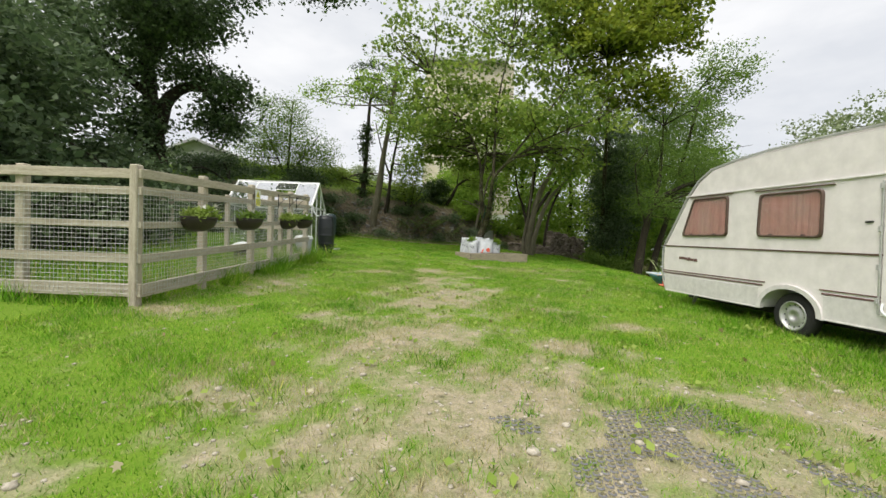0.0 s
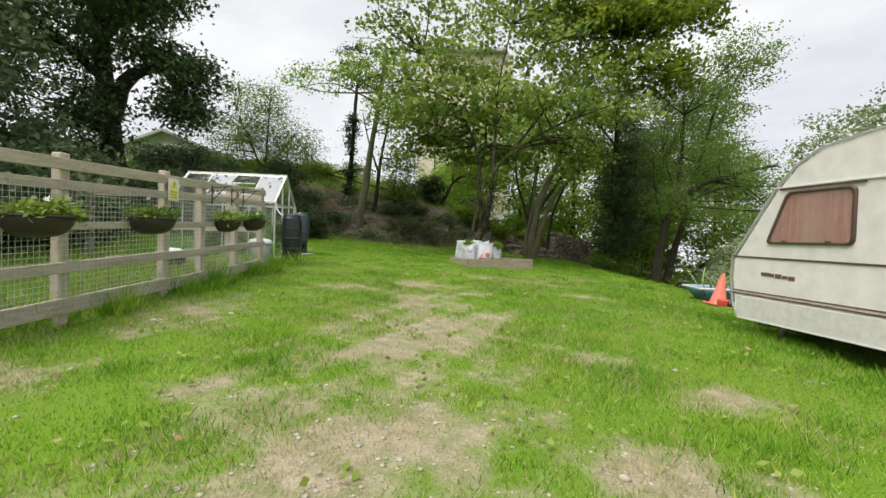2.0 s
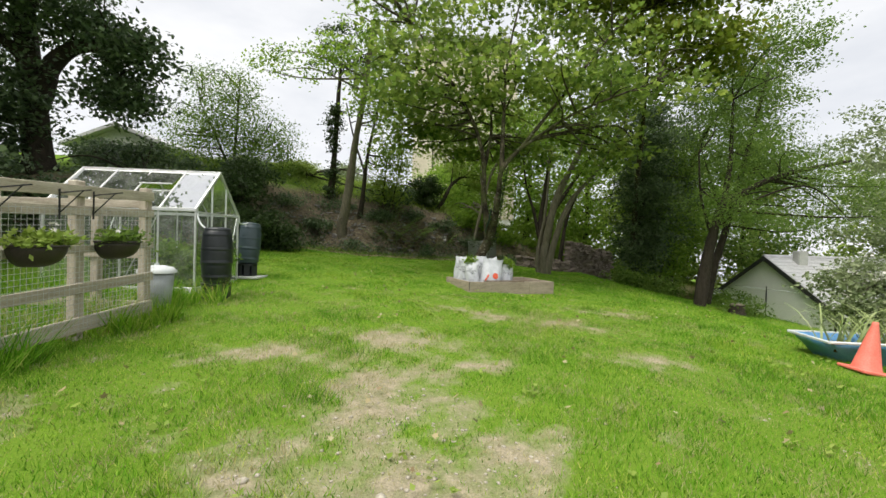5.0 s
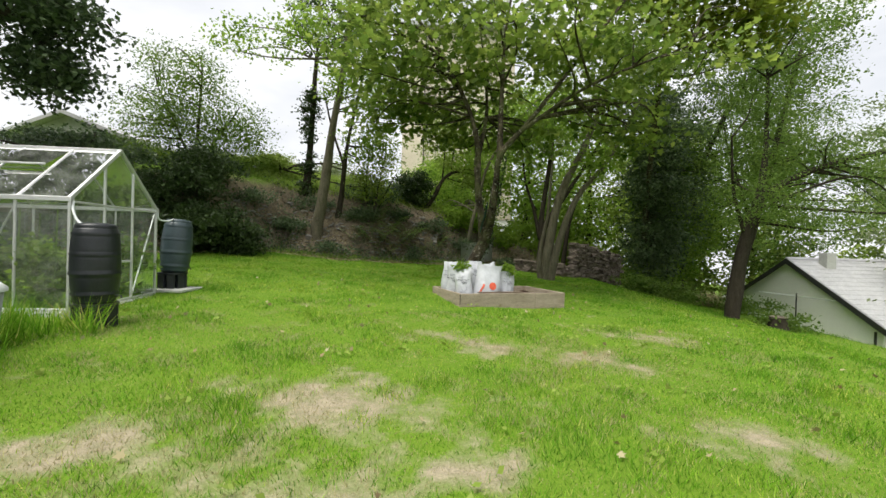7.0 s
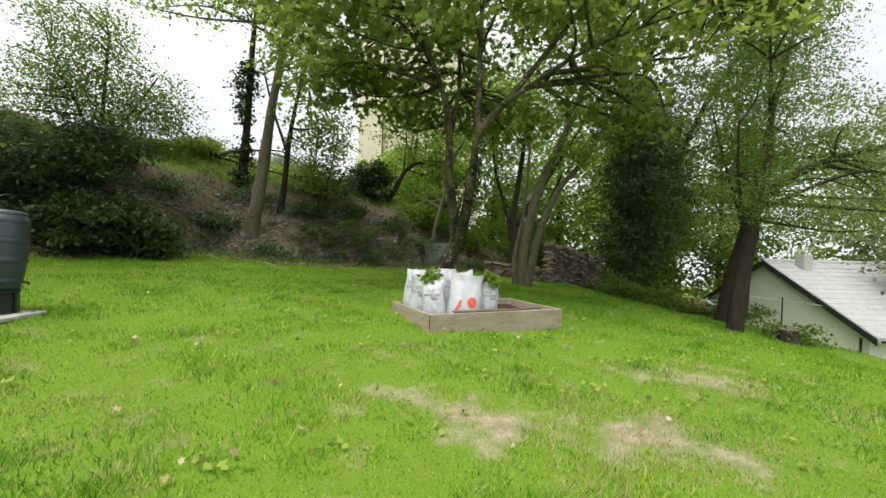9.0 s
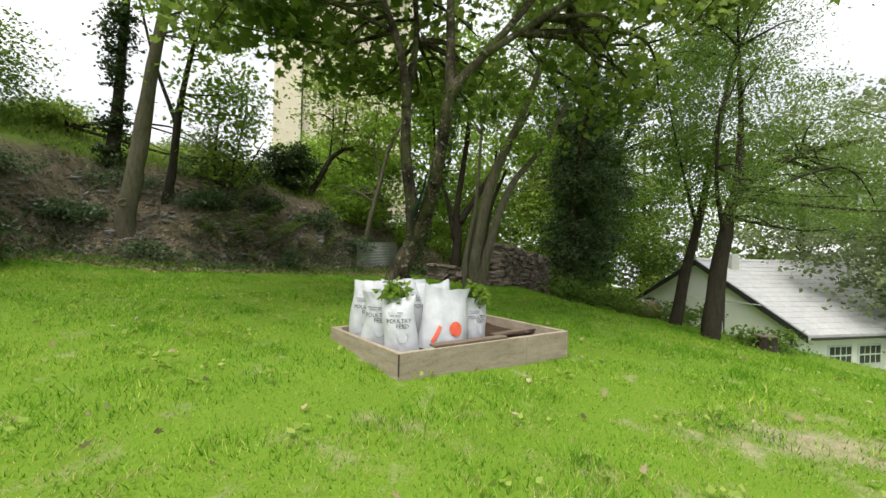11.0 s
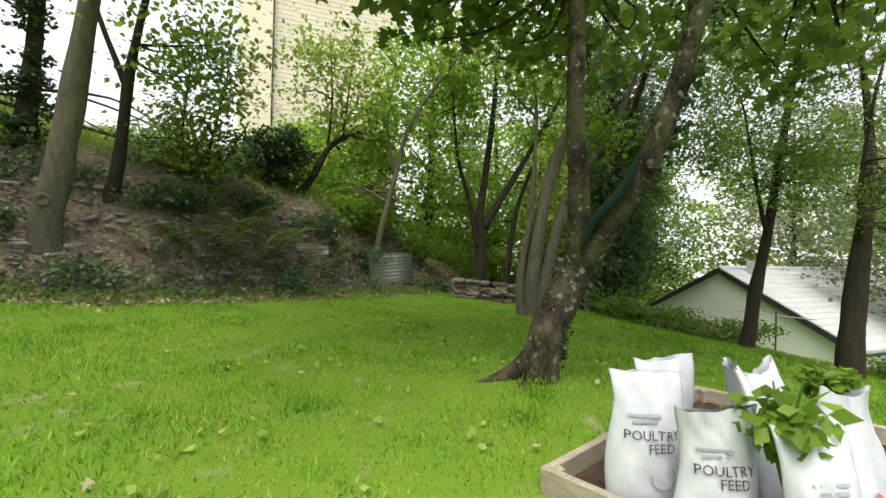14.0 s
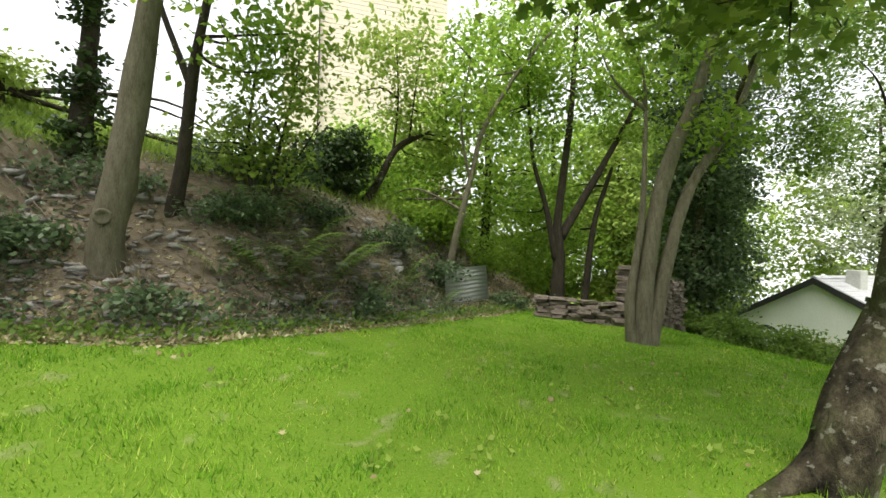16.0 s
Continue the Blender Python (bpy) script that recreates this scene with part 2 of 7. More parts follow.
def ground_material():
    m, n, l, b = material("lawn_and_soil", 0.95, 0, 0.15)
    at = n.new("ShaderNodeAttribute"); at.attribute_name = "worn"
    lt = n.new("ShaderNodeAttribute"); lt.attribute_name = "litter"
    big, mid, fine = noise_of(n, l, 0.6, 3), noise_of(n, l, 7, 6, 0.7), noise_of(n, l, 70, 4, 0.7)
    # grass floor darker than the blades: shade between them is in the colour
    grass = ramp_of(n, l, big, [(0.3, (0.045, 0.125, 0.006)), (0.7, (0.10, 0.21, 0.012))])
    grass = mixed(n, l, mid, grass, (0.15, 0.22, 0.022))
    grass = mixed(n, l, 0.5, grass, ramp_of(n, l, fine, [(0.3, (0.05, 0.12, 0.008)), (0.75, (0.22, 0.33, 0.035))]))
    soil = ramp_of(n, l, mid, [(0.25, (0.13, 0.11, 0.075)), (0.5, (0.29, 0.25, 0.165)), (0.75, (0.50, 0.44, 0.30))])
    soil = mixed(n, l, 0.5, soil, ramp_of(n, l, fine, [(0.3, (0.10, 0.085, 0.06)), (0.7, (0.44, 0.39, 0.28))]))
    litter = ramp_of(n, l, mid, [(0.3, (0.07, 0.056, 0.04)), (0.55, (0.20, 0.165, 0.115)), (0.75, (0.36, 0.305, 0.22))])
    litter = mixed(n, l, 0.5, litter, ramp_of(n, l, fine, [(0.3, (0.04, 0.034, 0.025)), (0.72, (0.32, 0.26, 0.18))]))
    w = n.new("ShaderNodeMath"); w.operation = "MULTIPLY_ADD"; w.use_clamp = True
    l.new(mid, w.inputs[0]); w.inputs[1].default_value = 1.6
    w2 = n.new("ShaderNodeMath"); w2.operation = "MULTIPLY_ADD"; w2.inputs[1].default_value = 1.35; w2.inputs[2].default_value = -1.2
    l.new(at.outputs["Fac"], w2.inputs[0]); l.new(w2.outputs[0], w.inputs[2])
    c = mixed(n, l, w.outputs[0], grass, soil)
    c = mixed(n, l, lt.outputs["Fac"], c, litter)
    l.new(c, b.inputs["Base Color"])
    bump(n, l, b, mixed(n, l, 0.5, mid, fine), 0.6, 0.03)
    return m


MAT_GROUND = ground_material()
MAT_GRASS = turf("grass_blade", [(0.055, 0.15, 0.010), (0.15, 0.35, 0.020), (0.25, 0.47, 0.036), (0.50, 0.54, 0.14)])
MAT_STRAW = leafy("dry_grass", [(0.34, 0.29, 0.15), (0.56, 0.50, 0.29), (0.32, 0.34, 0.12)], 0.7, 0.25)
MAT_WOOD = plain("weathered_timber", (0.28, 0.24, 0.18), (0.57, 0.51, 0.415), 3, 0.85, 0, 0.2, (6, 0.7, 6), 0.35, 30)
MAT_WOOD_V = plain("weathered_post_timber", (0.28, 0.24, 0.18), (0.57, 0.51, 0.415), 3, 0.85, 0, 0.2, (6, 6, 0.7), 0.35, 30)
MAT_BEDWOOD = plain("grey_sawn_timber", (0.20, 0.165, 0.115), (0.42, 0.36, 0.28), 3, 0.85, 0, 0.2, (1.2, 1.2, 5), 0.4, 34)
MAT_WIRE = plain("galvanised_wire", (0.40, 0.40, 0.38), (0.60, 0.60, 0.58), 30, 0.5, 0.3, 0.5, bumps=0)
MAT_BARK = lichen_bark("flaking_lichen_bark")
MAT_BARK_PALE = plain("pale_mossy_bark", (0.075, 0.068, 0.042), (0.21, 0.19, 0.135), 5, 0.9, 0, 0.15, (3, 3, 0.7), 0.8, 30, 0.03)
MAT_BARK_DARK = plain("dark_wet_bark", (0.02, 0.017, 0.013), (0.07, 0.058, 0.042), 5, 0.9, 0, 0.15, (3, 3, 0.8), 0.8, 28, 0.03)
MAT_LEAF_MAPLE = leafy("sycamore_leaf", [(0.045, 0.095, 0.016), (0.105, 0.19, 0.028), (0.20, 0.31, 0.05), (0.36, 0.44, 0.09)], 0.45, 0.66)
MAT_LEAF_GOLD = leafy("yellow_green_leaf", [(0.08, 0.14, 0.016), (0.19, 0.26, 0.03), (0.36, 0.40, 0.05)], 0.45, 0.5, 0.5)
# light through the leaves is partly painted: tones raised above the mid green
MAT_LEAF_LIT = leafy("backlit_toned_leaf", [(0.08, 0.17, 0.016), (0.19, 0.33, 0.035), (0.36, 0.50, 0.08)], 0.45, 0.68)
MAT_LEAF_OAK = leafy("dark_oak_leaf", [(0.035, 0.062, 0.028), (0.085, 0.135, 0.06), (0.19, 0.26, 0.12)], 0.4, 0.4, 0.3)
MAT_LEAF_MID = leafy("mid_green_leaf", [(0.055, 0.115, 0.018), (0.13, 0.23, 0.036), (0.26, 0.37, 0.075)], 0.5, 0.58)
MAT_LEAF_DARK = leafy("ivy_leaf", [(0.02, 0.04, 0.012), (0.04, 0.075, 0.020), (0.085, 0.13, 0.04)], 0.4, 0.35)
MAT_LEAF_PALE = leafy("grey_green_leaf", [(0.11, 0.16, 0.06), (0.20, 0.26, 0.11), (0.32, 0.36, 0.20)], 0.5, 0.4)
# sunlit look put into the colour; also lightens shrubs and woods in shade
MAT_LEAF_BRIGHT = leafy("sunlit_toned_leaf", [(0.16, 0.26, 0.03), (0.26, 0.36, 0.06), (0.34, 0.42, 0.10)], 0.6, 0.4)
MAT_FERN = leafy("fern_frond", [(0.08, 0.16, 0.026), (0.17, 0.29, 0.055), (0.28, 0.37, 0.10)], 0.55, 0.4)
MAT_DEAD = leafy("fallen_leaf", [(0.20, 0.15, 0.08), (0.42, 0.38, 0.20), (0.52, 0.53, 0.36), (0.28, 0.19, 0.10)], 0.7, 0.1)
MAT_WHITE_WALL = plain("whitewashed_render", (0.78, 0.78, 0.765), (0.86, 0.86, 0.85), 2, 0.9, 0, 0.2, bumps=0.25, fine=25)
MAT_CREAM_WALL = plain("cream_render", (0.62, 0.55, 0.43), (0.76, 0.69, 0.56), 1.5, 0.9, 0, 0.2, bumps=0.2, fine=20)
# base colour lightened to hold the roof's wet sheen
MAT_SLATE = plain("grey_slate_with_sheen", (0.36, 0.36, 0.375), (0.58, 0.58, 0.59), 3, 0.4, 0, 0.5, bumps=0.3, fine=20)
MAT_DARKTRIM = plain("dark_bargeboard", (0.02, 0.02, 0.022), (0.05, 0.05, 0.05), 6, 0.6, bumps=0.1)
MAT_VAN = plain("cream_caravan_panel", (0.715, 0.67, 0.665), (0.755, 0.71, 0.705), 0.8, 0.36, 0, 0.5, bumps=0.03, fine=5)
MAT_VAN_LOW = plain("pale_caravan_skirt", (0.58, 0.555, 0.545), (0.66, 0.635, 0.62), 2, 0.42, 0, 0.45, bumps=0.04, fine=12)
MAT_RUBBER = plain("black_rubber", (0.012, 0.012, 0.012), (0.035, 0.034, 0.033), 8, 0.75, bumps=0.2)
MAT_BROWN = plain("brown_trim", (0.07, 0.04, 0.03), (0.12, 0.075, 0.06), 8, 0.5, bumps=0.05)
MAT_STRIPE = plain("dark_red_brown_stripe", (0.10, 0.05, 0.05), (0.18, 0.10, 0.095), 10, 0.5, bumps=0.0)
MAT_CURTAIN = plain("pink_curtain_cloth", (0.40, 0.20, 0.165), (0.60, 0.33, 0.28), 3, 0.9, 0, 0.1, (14, 14, 0.3), 0.5, 20, 0.03)
MAT_STEEL = plain("silver_painted_steel", (0.42, 0.42, 0.41), (0.62, 0.62, 0.60), 12, 0.42, 0.5, 0.5, bumps=0.1)
MAT_RED = plain("faded_red_plastic", (0.55, 0.05, 0.04), (0.72, 0.10, 0.07), 5, 0.5, bumps=0.1)
MAT_CONE = plain("orange_red_cone", (0.68, 0.13, 0.09), (0.80, 0.22, 0.16), 5, 0.55, bumps=0.1)
MAT_BLUE = plain("faded_blue_paint", (0.07, 0.22, 0.48), (0.17, 0.38, 0.64), 3, 0.5, bumps=0.1)
MAT_PALE_PLASTIC = plain("pale_rim", (0.55, 0.58, 0.58), (0.70, 0.72, 0.72), 6, 0.5, bumps=0.1)
MAT_BUTT = plain("black_polythene", (0.008, 0.010, 0.012), (0.020, 0.024, 0.027), 3, 0.38, 0, 0.5, bumps=0.1, fine=40)
MAT_BUTT_GREEN = plain("dark_green_polythene", (0.025, 0.042, 0.050), (0.045, 0.068, 0.078), 3, 0.42, 0, 0.5, bumps=0.1, fine=40)
MAT_ALU = plain("aluminium_bar", (0.58, 0.59, 0.58), (0.74, 0.75, 0.74), 10, 0.4, 0.55, 0.5, bumps=0.05)
MAT_CONCRETE = plain("pale_concrete", (0.42, 0.43, 0.40), (0.58, 0.58, 0.55), 5, 0.9, bumps=0.4, fine=40)
MAT_BASKET = plain("dark_brown_plastic", (0.022, 0.017, 0.014), (0.05, 0.038, 0.032), 8, 0.5, bumps=0.2)
MAT_SACK = plain("white_woven_sack", (0.40, 0.42, 0.45), (0.53, 0.545, 0.57), 2.5, 0.45, 0, 0.35, bumps=0.15, fine=7, dist=0.03)
MAT_INK = plain("black_print", (0.03, 0.03, 0.035), (0.06, 0.06, 0.065), 20, 0.6, bumps=0)
MAT_INK_GREY = plain("grey_print", (0.22, 0.24, 0.26), (0.32, 0.34, 0.36), 20, 0.6, bumps=0)
MAT_INK_RED = plain("red_orange_print", (0.58, 0.07, 0.035), (0.72, 0.14, 0.07), 12, 0.6, bumps=0)
MAT_SOIL = plain("dark_bed_soil", (0.035, 0.022, 0.015), (0.10, 0.065, 0.045), 9, 0.95, 0, 0.1, bumps=0.8, fine=40, dist=0.04)
MAT_PLANK = plain("wet_dark_plank", (0.085, 0.062, 0.045), (0.20, 0.155, 0.115), 4, 0.7, 0, 0.3, (1, 1, 5), 0.4, 40)
MAT_STONE = plain("field_stone", (0.075, 0.058, 0.047), (0.27, 0.225, 0.19), 4, 0.9, 0, 0.2, bumps=0.6, fine=24, dist=0.03)
MAT_RUBBLE = plain("grey_shale", (0.10, 0.095, 0.085), (0.36, 0.345, 0.32), 1.4, 0.85, 0, 0.25, bumps=0.5, fine=24, dist=0.02)
MAT_TIN = plain("weathered_corrugated_iron", (0.42, 0.44, 0.43), (0.62, 0.63, 0.61), 4, 0.6, 0.2, 0.4, bumps=0.2)
MAT_SIGN_W = plain("white_sign_sheet", (0.74, 0.74, 0.70), (0.82, 0.82, 0.79), 8, 0.5, bumps=0)
MAT_YELLOW = plain("yellow_sign_ink", (0.72, 0.66, 0.06), (0.82, 0.76, 0.12), 12, 0.5, bumps=0)
MAT_BIN = plain("grey_galvanised_bin", (0.30, 0.32, 0.33), (0.46, 0.48, 0.49), 4, 0.6, 0.2, bumps=0.1)
MAT_PEBBLE = plain("pale_pebble", (0.24, 0.21, 0.16), (0.50, 0.46, 0.38), 14, 0.85, bumps=0.3)
MAT_GRID = plain("grey_plastic_grid", (0.10, 0.10, 0.105), (0.19, 0.19, 0.19), 6, 0.7, bumps=0.2)
MAT_GREEN_TIN = plain("dark_green_sheet", (0.012, 0.05, 0.035), (0.03, 0.09, 0.065), 5, 0.5, bumps=0.1)
MAT_FLOWER = leafy("white_flower", [(0.55, 0.55, 0.50), (0.72, 0.70, 0.66)], 0.6, 0.2)
MAT_TWIG = plain("dry_twig", (0.10, 0.08, 0.06), (0.24, 0.20, 0.16), 9, 0.9, bumps=0.4)


def glass(name, tint=(0.93, 0.97, 0.95), rough=0.02):
    m, n, l, b = material(name, rough, 0, 0.5)
    b.inputs["Base Color"].default_value = (*tint, 1)
    t = n.new("ShaderNodeBsdfTransparent"); t.inputs[0].default_value = (*tint, 1)
    g = n.new("ShaderNodeBsdfGlossy"); g.inputs["Roughness"].default_value = rough
    fr = n.new("ShaderNodeFresnel"); fr.inputs["IOR"].default_value = 1.5
    mx = n.new("ShaderNodeMixShader")
    l.new(fr.outputs[0], mx.inputs[0]); l.new(t.outputs[0], mx.inputs[1]); l.new(g.outputs[0], mx.inputs[2])
    dirt = n.new("ShaderNodeBsdfDiffuse"); dirt.inputs[0].default_value = (0.55, 0.58, 0.52, 1)
    m2 = n.new("ShaderNodeMixShader")
    l.new(ramp_of(n, l, noise_of(n, l, 3, 5), [(0.4, (0.04, 0.04, 0.04)), (0.75, (0.22, 0.22, 0.22))]), m2.inputs[0])
    l.new(mx.outputs[0], m2.inputs[1]); l.new(dirt.outputs[0], m2.inputs[2])
    l.new(m2.outputs[0], n["Material Output"].inputs["Surface"])
    return m


MAT_GLASS = glass("greenhouse_glass")
MAT_DARK_PANE = plain("dark_window_pane", (0.03, 0.035, 0.04), (0.06, 0.065, 0.07), 2, 0.08, 0, 0.6, bumps=0)

# ---- ground ----


def axis(lo, hi, fine, far, grow=1.22):
    a = list(np.arange(lo, hi, fine))
    s, v = fine, a[-1]
    while v < far:
        s *= grow; v += s; a.append(v)
    s, v, left = fine, lo, []
    while v > -far:
        s *= grow; v -= s; left.append(v)
    return np.array(left[::-1] + a)


xs, ys = axis(-8, 11, 0.13, 900), axis(-1.5, 28, 0.13, 900)
gx, gy = np.meshgrid(xs, ys)
gv = np.stack([gx, gy, land(gx, gy)], -1).reshape(-1, 3)
ix = np.arange(len(gv)).reshape(len(ys), len(xs))
gf = np.stack([ix[:-1, :-1], ix[:-1, 1:], ix[1:, 1:], ix[1:, :-1]], -1).reshape(-1, 4)
ground = soup("ground", gv, gf, MAT_GROUND)
ground.data.polygons.foreach_set("use_smooth", [True] * len(gf))
tagged(ground, "sloping rough lawn with bare gravelly patches and leaf-littered bank", "ground", kind="structure")
attr = ground.data.attributes.new("worn", "FLOAT", "POINT")
attr.data.foreach_set("value", worn(gv[:, 0], gv[:, 1]).astype(np.float32))
bank_d = gv[:, 1] - np.interp(gv[:, 0], BANK_X, BANK_Y)
attr = ground.data.attributes.new("litter", "FLOAT", "POINT")
attr.data.foreach_set("value", (smooth(-0.15, 0.35, bank_d + 0.25 * np.sin(gv[:, 0] * 3)) * (1 - smooth(2.4, 3.6, bank_d))).astype(np.float32))

# ---- wire fence round the poultry run ----
FX, FY0, FY1 = -3.87, 5.08, 10.90


def fence_base(y):
    return 0.68 + (y - FY0) * 0.043


def wire_panel(a, b, base_a, base_b, z0, z1, step=0.055, r=0.0023):
    """Welded mesh between two plan points: thin square wires, crossing."""
    a, b = Vector((*a, 0)), Vector((*b, 0))
    n = int((b - a).length / step)
    bm = bmesh.new()
    along = (b - a).normalized()
    out = Vector((along.y, -along.x, 0))

    def stick(p, q, side):
        vs = [bm.verts.new(v) for c in (p, q) for v in (c + side * r, c + out * r, c - side * r, c - out * r)]
        for k in range(4):
            bm.faces.new((vs[k], vs[(k + 1) % 4], vs[4 + (k + 1) % 4], vs[4 + k]))
    for i in range(n + 1):
        p = a.lerp(b, i / n)
        z = base_a + (base_b - base_a) * i / n
        sag = 0.004 * math.sin(i * 1.7)
        stick(p + Vector((0, 0, z + z0)) + out * sag, p + Vector((0, 0, z + z1)) - out * sag, along)
    for j in range(int((z1 - z0) / step) + 1):
        h = z0 + j * step
        stick(a + Vector((0, 0, base_a + h)) + out * 0.003, b + Vector((0, 0, base_b + h)) + out * 0.003, Vector((0, 0, 1)))
    return bm


def build_fence():
    fence = thing("fence", FX, FY0, fence_base(FY0), "weathered timber post and rail fence covered with square wire mesh", "fence")
    inv = Matrix.Translation((-FX, -FY0, -fence_base(FY0)))

    def put(name, bm, mat, label=""):
        bmesh.ops.transform(bm, matrix=inv, verts=bm.verts)
        return part(name, bm, mat, fence, label)
    for y in (FY0, 6.44, 7.97, 8.82, 9.85, 10.86):
        z, tall = fence_base(y), 1.61 if y != 8.82 else 1.5
        bm = box(bmesh.new(), (FX - 0.06, y, z + tall / 2 - 0.1), (0.10, 0.12, tall + 0.2), None, 0.012)
        put("post", bm, MAT_WOOD_V)
    for x in (-5.42, -6.9, -8.4):
        put("post", box(bmesh.new(), (x, FY0 + 0.06, 1.4), (0.12, 0.10, 1.75), None, 0.012), MAT_WOOD_V)
    rng = random.Random(4)
    for lo, hi in ((0.0, 0.16), (0.41, 0.52), (0.84, 0.92), (1.24, 1.34), (1.44, 1.555)):
        for y0, y1 in ((FY0, 7.95), (7.955, FY1)):
            j = rng.uniform(-0.008, 0.008)
            put("rail", beam(bmesh.new(), (FX + 0.012, y0, fence_base(y0) + (lo + hi) / 2 + j), (FX + 0.012, y1, fence_base(y1) + (lo + hi) / 2 - j), 0.036, hi - lo), MAT_WOOD)
        put("rail", beam(bmesh.new(), (-9.0, FY0 - 0.018, fence_base(FY0) + (lo + hi) / 2 + 0.02), (FX + 0.03, FY0 - 0.018, fence_base(FY0) + (lo + hi) / 2), 0.036, hi - lo), MAT_WOOD_H)
    put("wire_mesh", wire_panel((FX + 0.036, FY0), (FX + 0.036, FY1), fence_base(FY0), fence_base(FY1), 0.04, 1.32), MAT_WIRE)
    put("wire_mesh", wire_panel((-9.0, FY0 - 0.042), (FX, FY0 - 0.042), fence_base(FY0) + 0.02, fence_base(FY0), 0.04, 1.32), MAT_WIRE)
    # far side of the run
    for x in (-4.6, -6.0, -7.5, -8.9):
        put("post", box(bmesh.new(), (x, FY1, fence_base(FY1) + 0.75), (0.10, 0.10, 1.6), None, 0.01), MAT_WOOD_V)
    for h in (0.1, 0.75, 1.4):
        put("rail", beam(bmesh.new(), (-9.0, FY1 - 0.06, fence_base(FY1) + h), (FX, FY1 - 0.06, fence_base(FY1) + h), 0.036, 0.10), MAT_WOOD_H)


MAT_WOOD_H = plain("weathered_cross_timber", (0.28, 0.24, 0.18), (0.57, 0.51, 0.415), 3, 0.85, 0, 0.2, (0.7, 6, 6), 0.35, 30)
build_fence()


def build_sign():
    s = thing("warning_sign", FX + 0.05, 8.0, 2.02, "white and yellow electric fence warning sign on the fence rail", "sign")
    part("board", box(bmesh.new(), (0, 0, 0.145), (0.004, 0.21, 0.30), None, 0.001), MAT_SIGN_W, s)
    bm = bmesh.new()
    tri = [bm.verts.new((0.005, y, z)) for y, z in ((-0.075, 0.165), (0.075, 0.165), (0.0, 0.285))]
    bm.faces.new(tri)
    r = bmesh.ops.extrude_face_region(bm, geom=bm.faces[:])
    bmesh.ops.translate(bm, vec=(-0.003, 0, 0), verts=[q for q in r["geom"] if isinstance(q, bmesh.types.BMVert)])
    bmesh.ops.recalc_face_normals(bm, faces=bm.faces)
    part("triangle", bm, MAT_YELLOW, s, "yellow warning triangle")
    part("bolt", beam(bmesh.new(), (0.0075, 0.02, 0.255), (0.0075, -0.015, 0.19), 0.012, 0.002, 0), MAT_INK, s, "black lightning mark")
    part("panel", box(bmesh.new(), (0.005, 0, 0.075), (0.002, 0.17, 0.13), None, 0), MAT_YELLOW, s, "yellow text panel")
    for k, w in enumerate((0.14, 0.12, 0.14)):
        part("text_bar", box(bmesh.new(), (0.0068, 0, 0.115 - k * 0.038), (0.0012, w, 0.014), None, 0), MAT_INK_GREY, s)


build_sign()


# ---- leaves ----
KITE = np.array([(0, 0, 0), (0.32, 0.42, 0.05), (0, 1, -0.06), (-0.32, 0.42, 0.05)])
LOBED = np.array([(0, 0, 0), (0.22, -0.05, 0), (0.50, 0.12, -0.05), (0.28, 0.28, 0.02), (0.58, 0.62, -0.06), (0.22, 0.58, 0.02), (0, 1.05, -0.10),
                  (-0.22, 0.58, 0.02), (-0.58, 0.62, -0.06), (-0.28, 0.28, 0.02), (-0.50, 0.12, -0.05), (-0.22, -0.05, 0)])
BLADE = np.array([(-0.07, 0, 0), (0.07, 0, 0), (0, 1, 0.12)])


def leaf_cloud(rng, centers, size, shape, droop=0.3):
    """Leaf faces at the given points, turned at random and leaning out."""
    n, k = len(centers), len(shape)
    a = rng.uniform(0, 2 * np.pi, n)
    tilt = rng.normal(-droop, 0.55, n)
    spin = rng.normal(0, 0.7, n)
    fwd = np.stack([np.cos(a) * np.cos(tilt), np.sin(a) * np.cos(tilt), np.sin(tilt)], -1)
    side = np.stack([-np.sin(a), np.cos(a), np.zeros(n)], -1)
    up = np.cross(side, fwd)
    side, up = side * np.cos(spin)[:, None] + up * np.sin(spin)[:, None], up * np.cos(spin)[:, None] - side * np.sin(spin)[:, None]
    s = size * rng.uniform(0.65, 1.3, n)[:, None, None]
    v = centers[:, None] + s * (shape[None, :, :1] * side[:, None] + shape[None, :, 1:2] * fwd[:, None] + shape[None, :, 2:] * up[:, None])
    return v.reshape(-1, 3), np.arange(n * k).reshape(n, k)


def clumps(rng, lobes, per, spread):
    """Points of leaves: sprays scattered through lobes (x, y, z, rx, ry, rz, sprays), thicker towards their skin."""
    out = []
    for cx, cy, cz, rx, ry, rz, n in lobes:
        d = rng.normal(size=(n, 3)); d /= np.linalg.norm(d, axis=1)[:, None]
        c = np.array((cx, cy, cz)) + d * (rng.uniform(0.05, 1, n) ** 0.42)[:, None] * np.array((rx, ry, rz)) * rng.uniform(0.8, 1.12, n)[:, None]
        p = np.repeat(c, per, 0) + rng.normal(size=(n * per, 3)) * np.array((spread, spread, spread * 0.42))
        out.append(p)
    return np.concatenate(out)


def stem_mesh(stems, sides=9):
    bm = bmesh.new()
    for pts, r0, r1 in stems:
        c = curve_pts(pts, 6)
        m = len(c) - 1
        tube(bm, c, [r0 + (r1 - r0) * (i / m) ** 0.85 for i in range(m + 1)], sides, 0.22)
    return bm


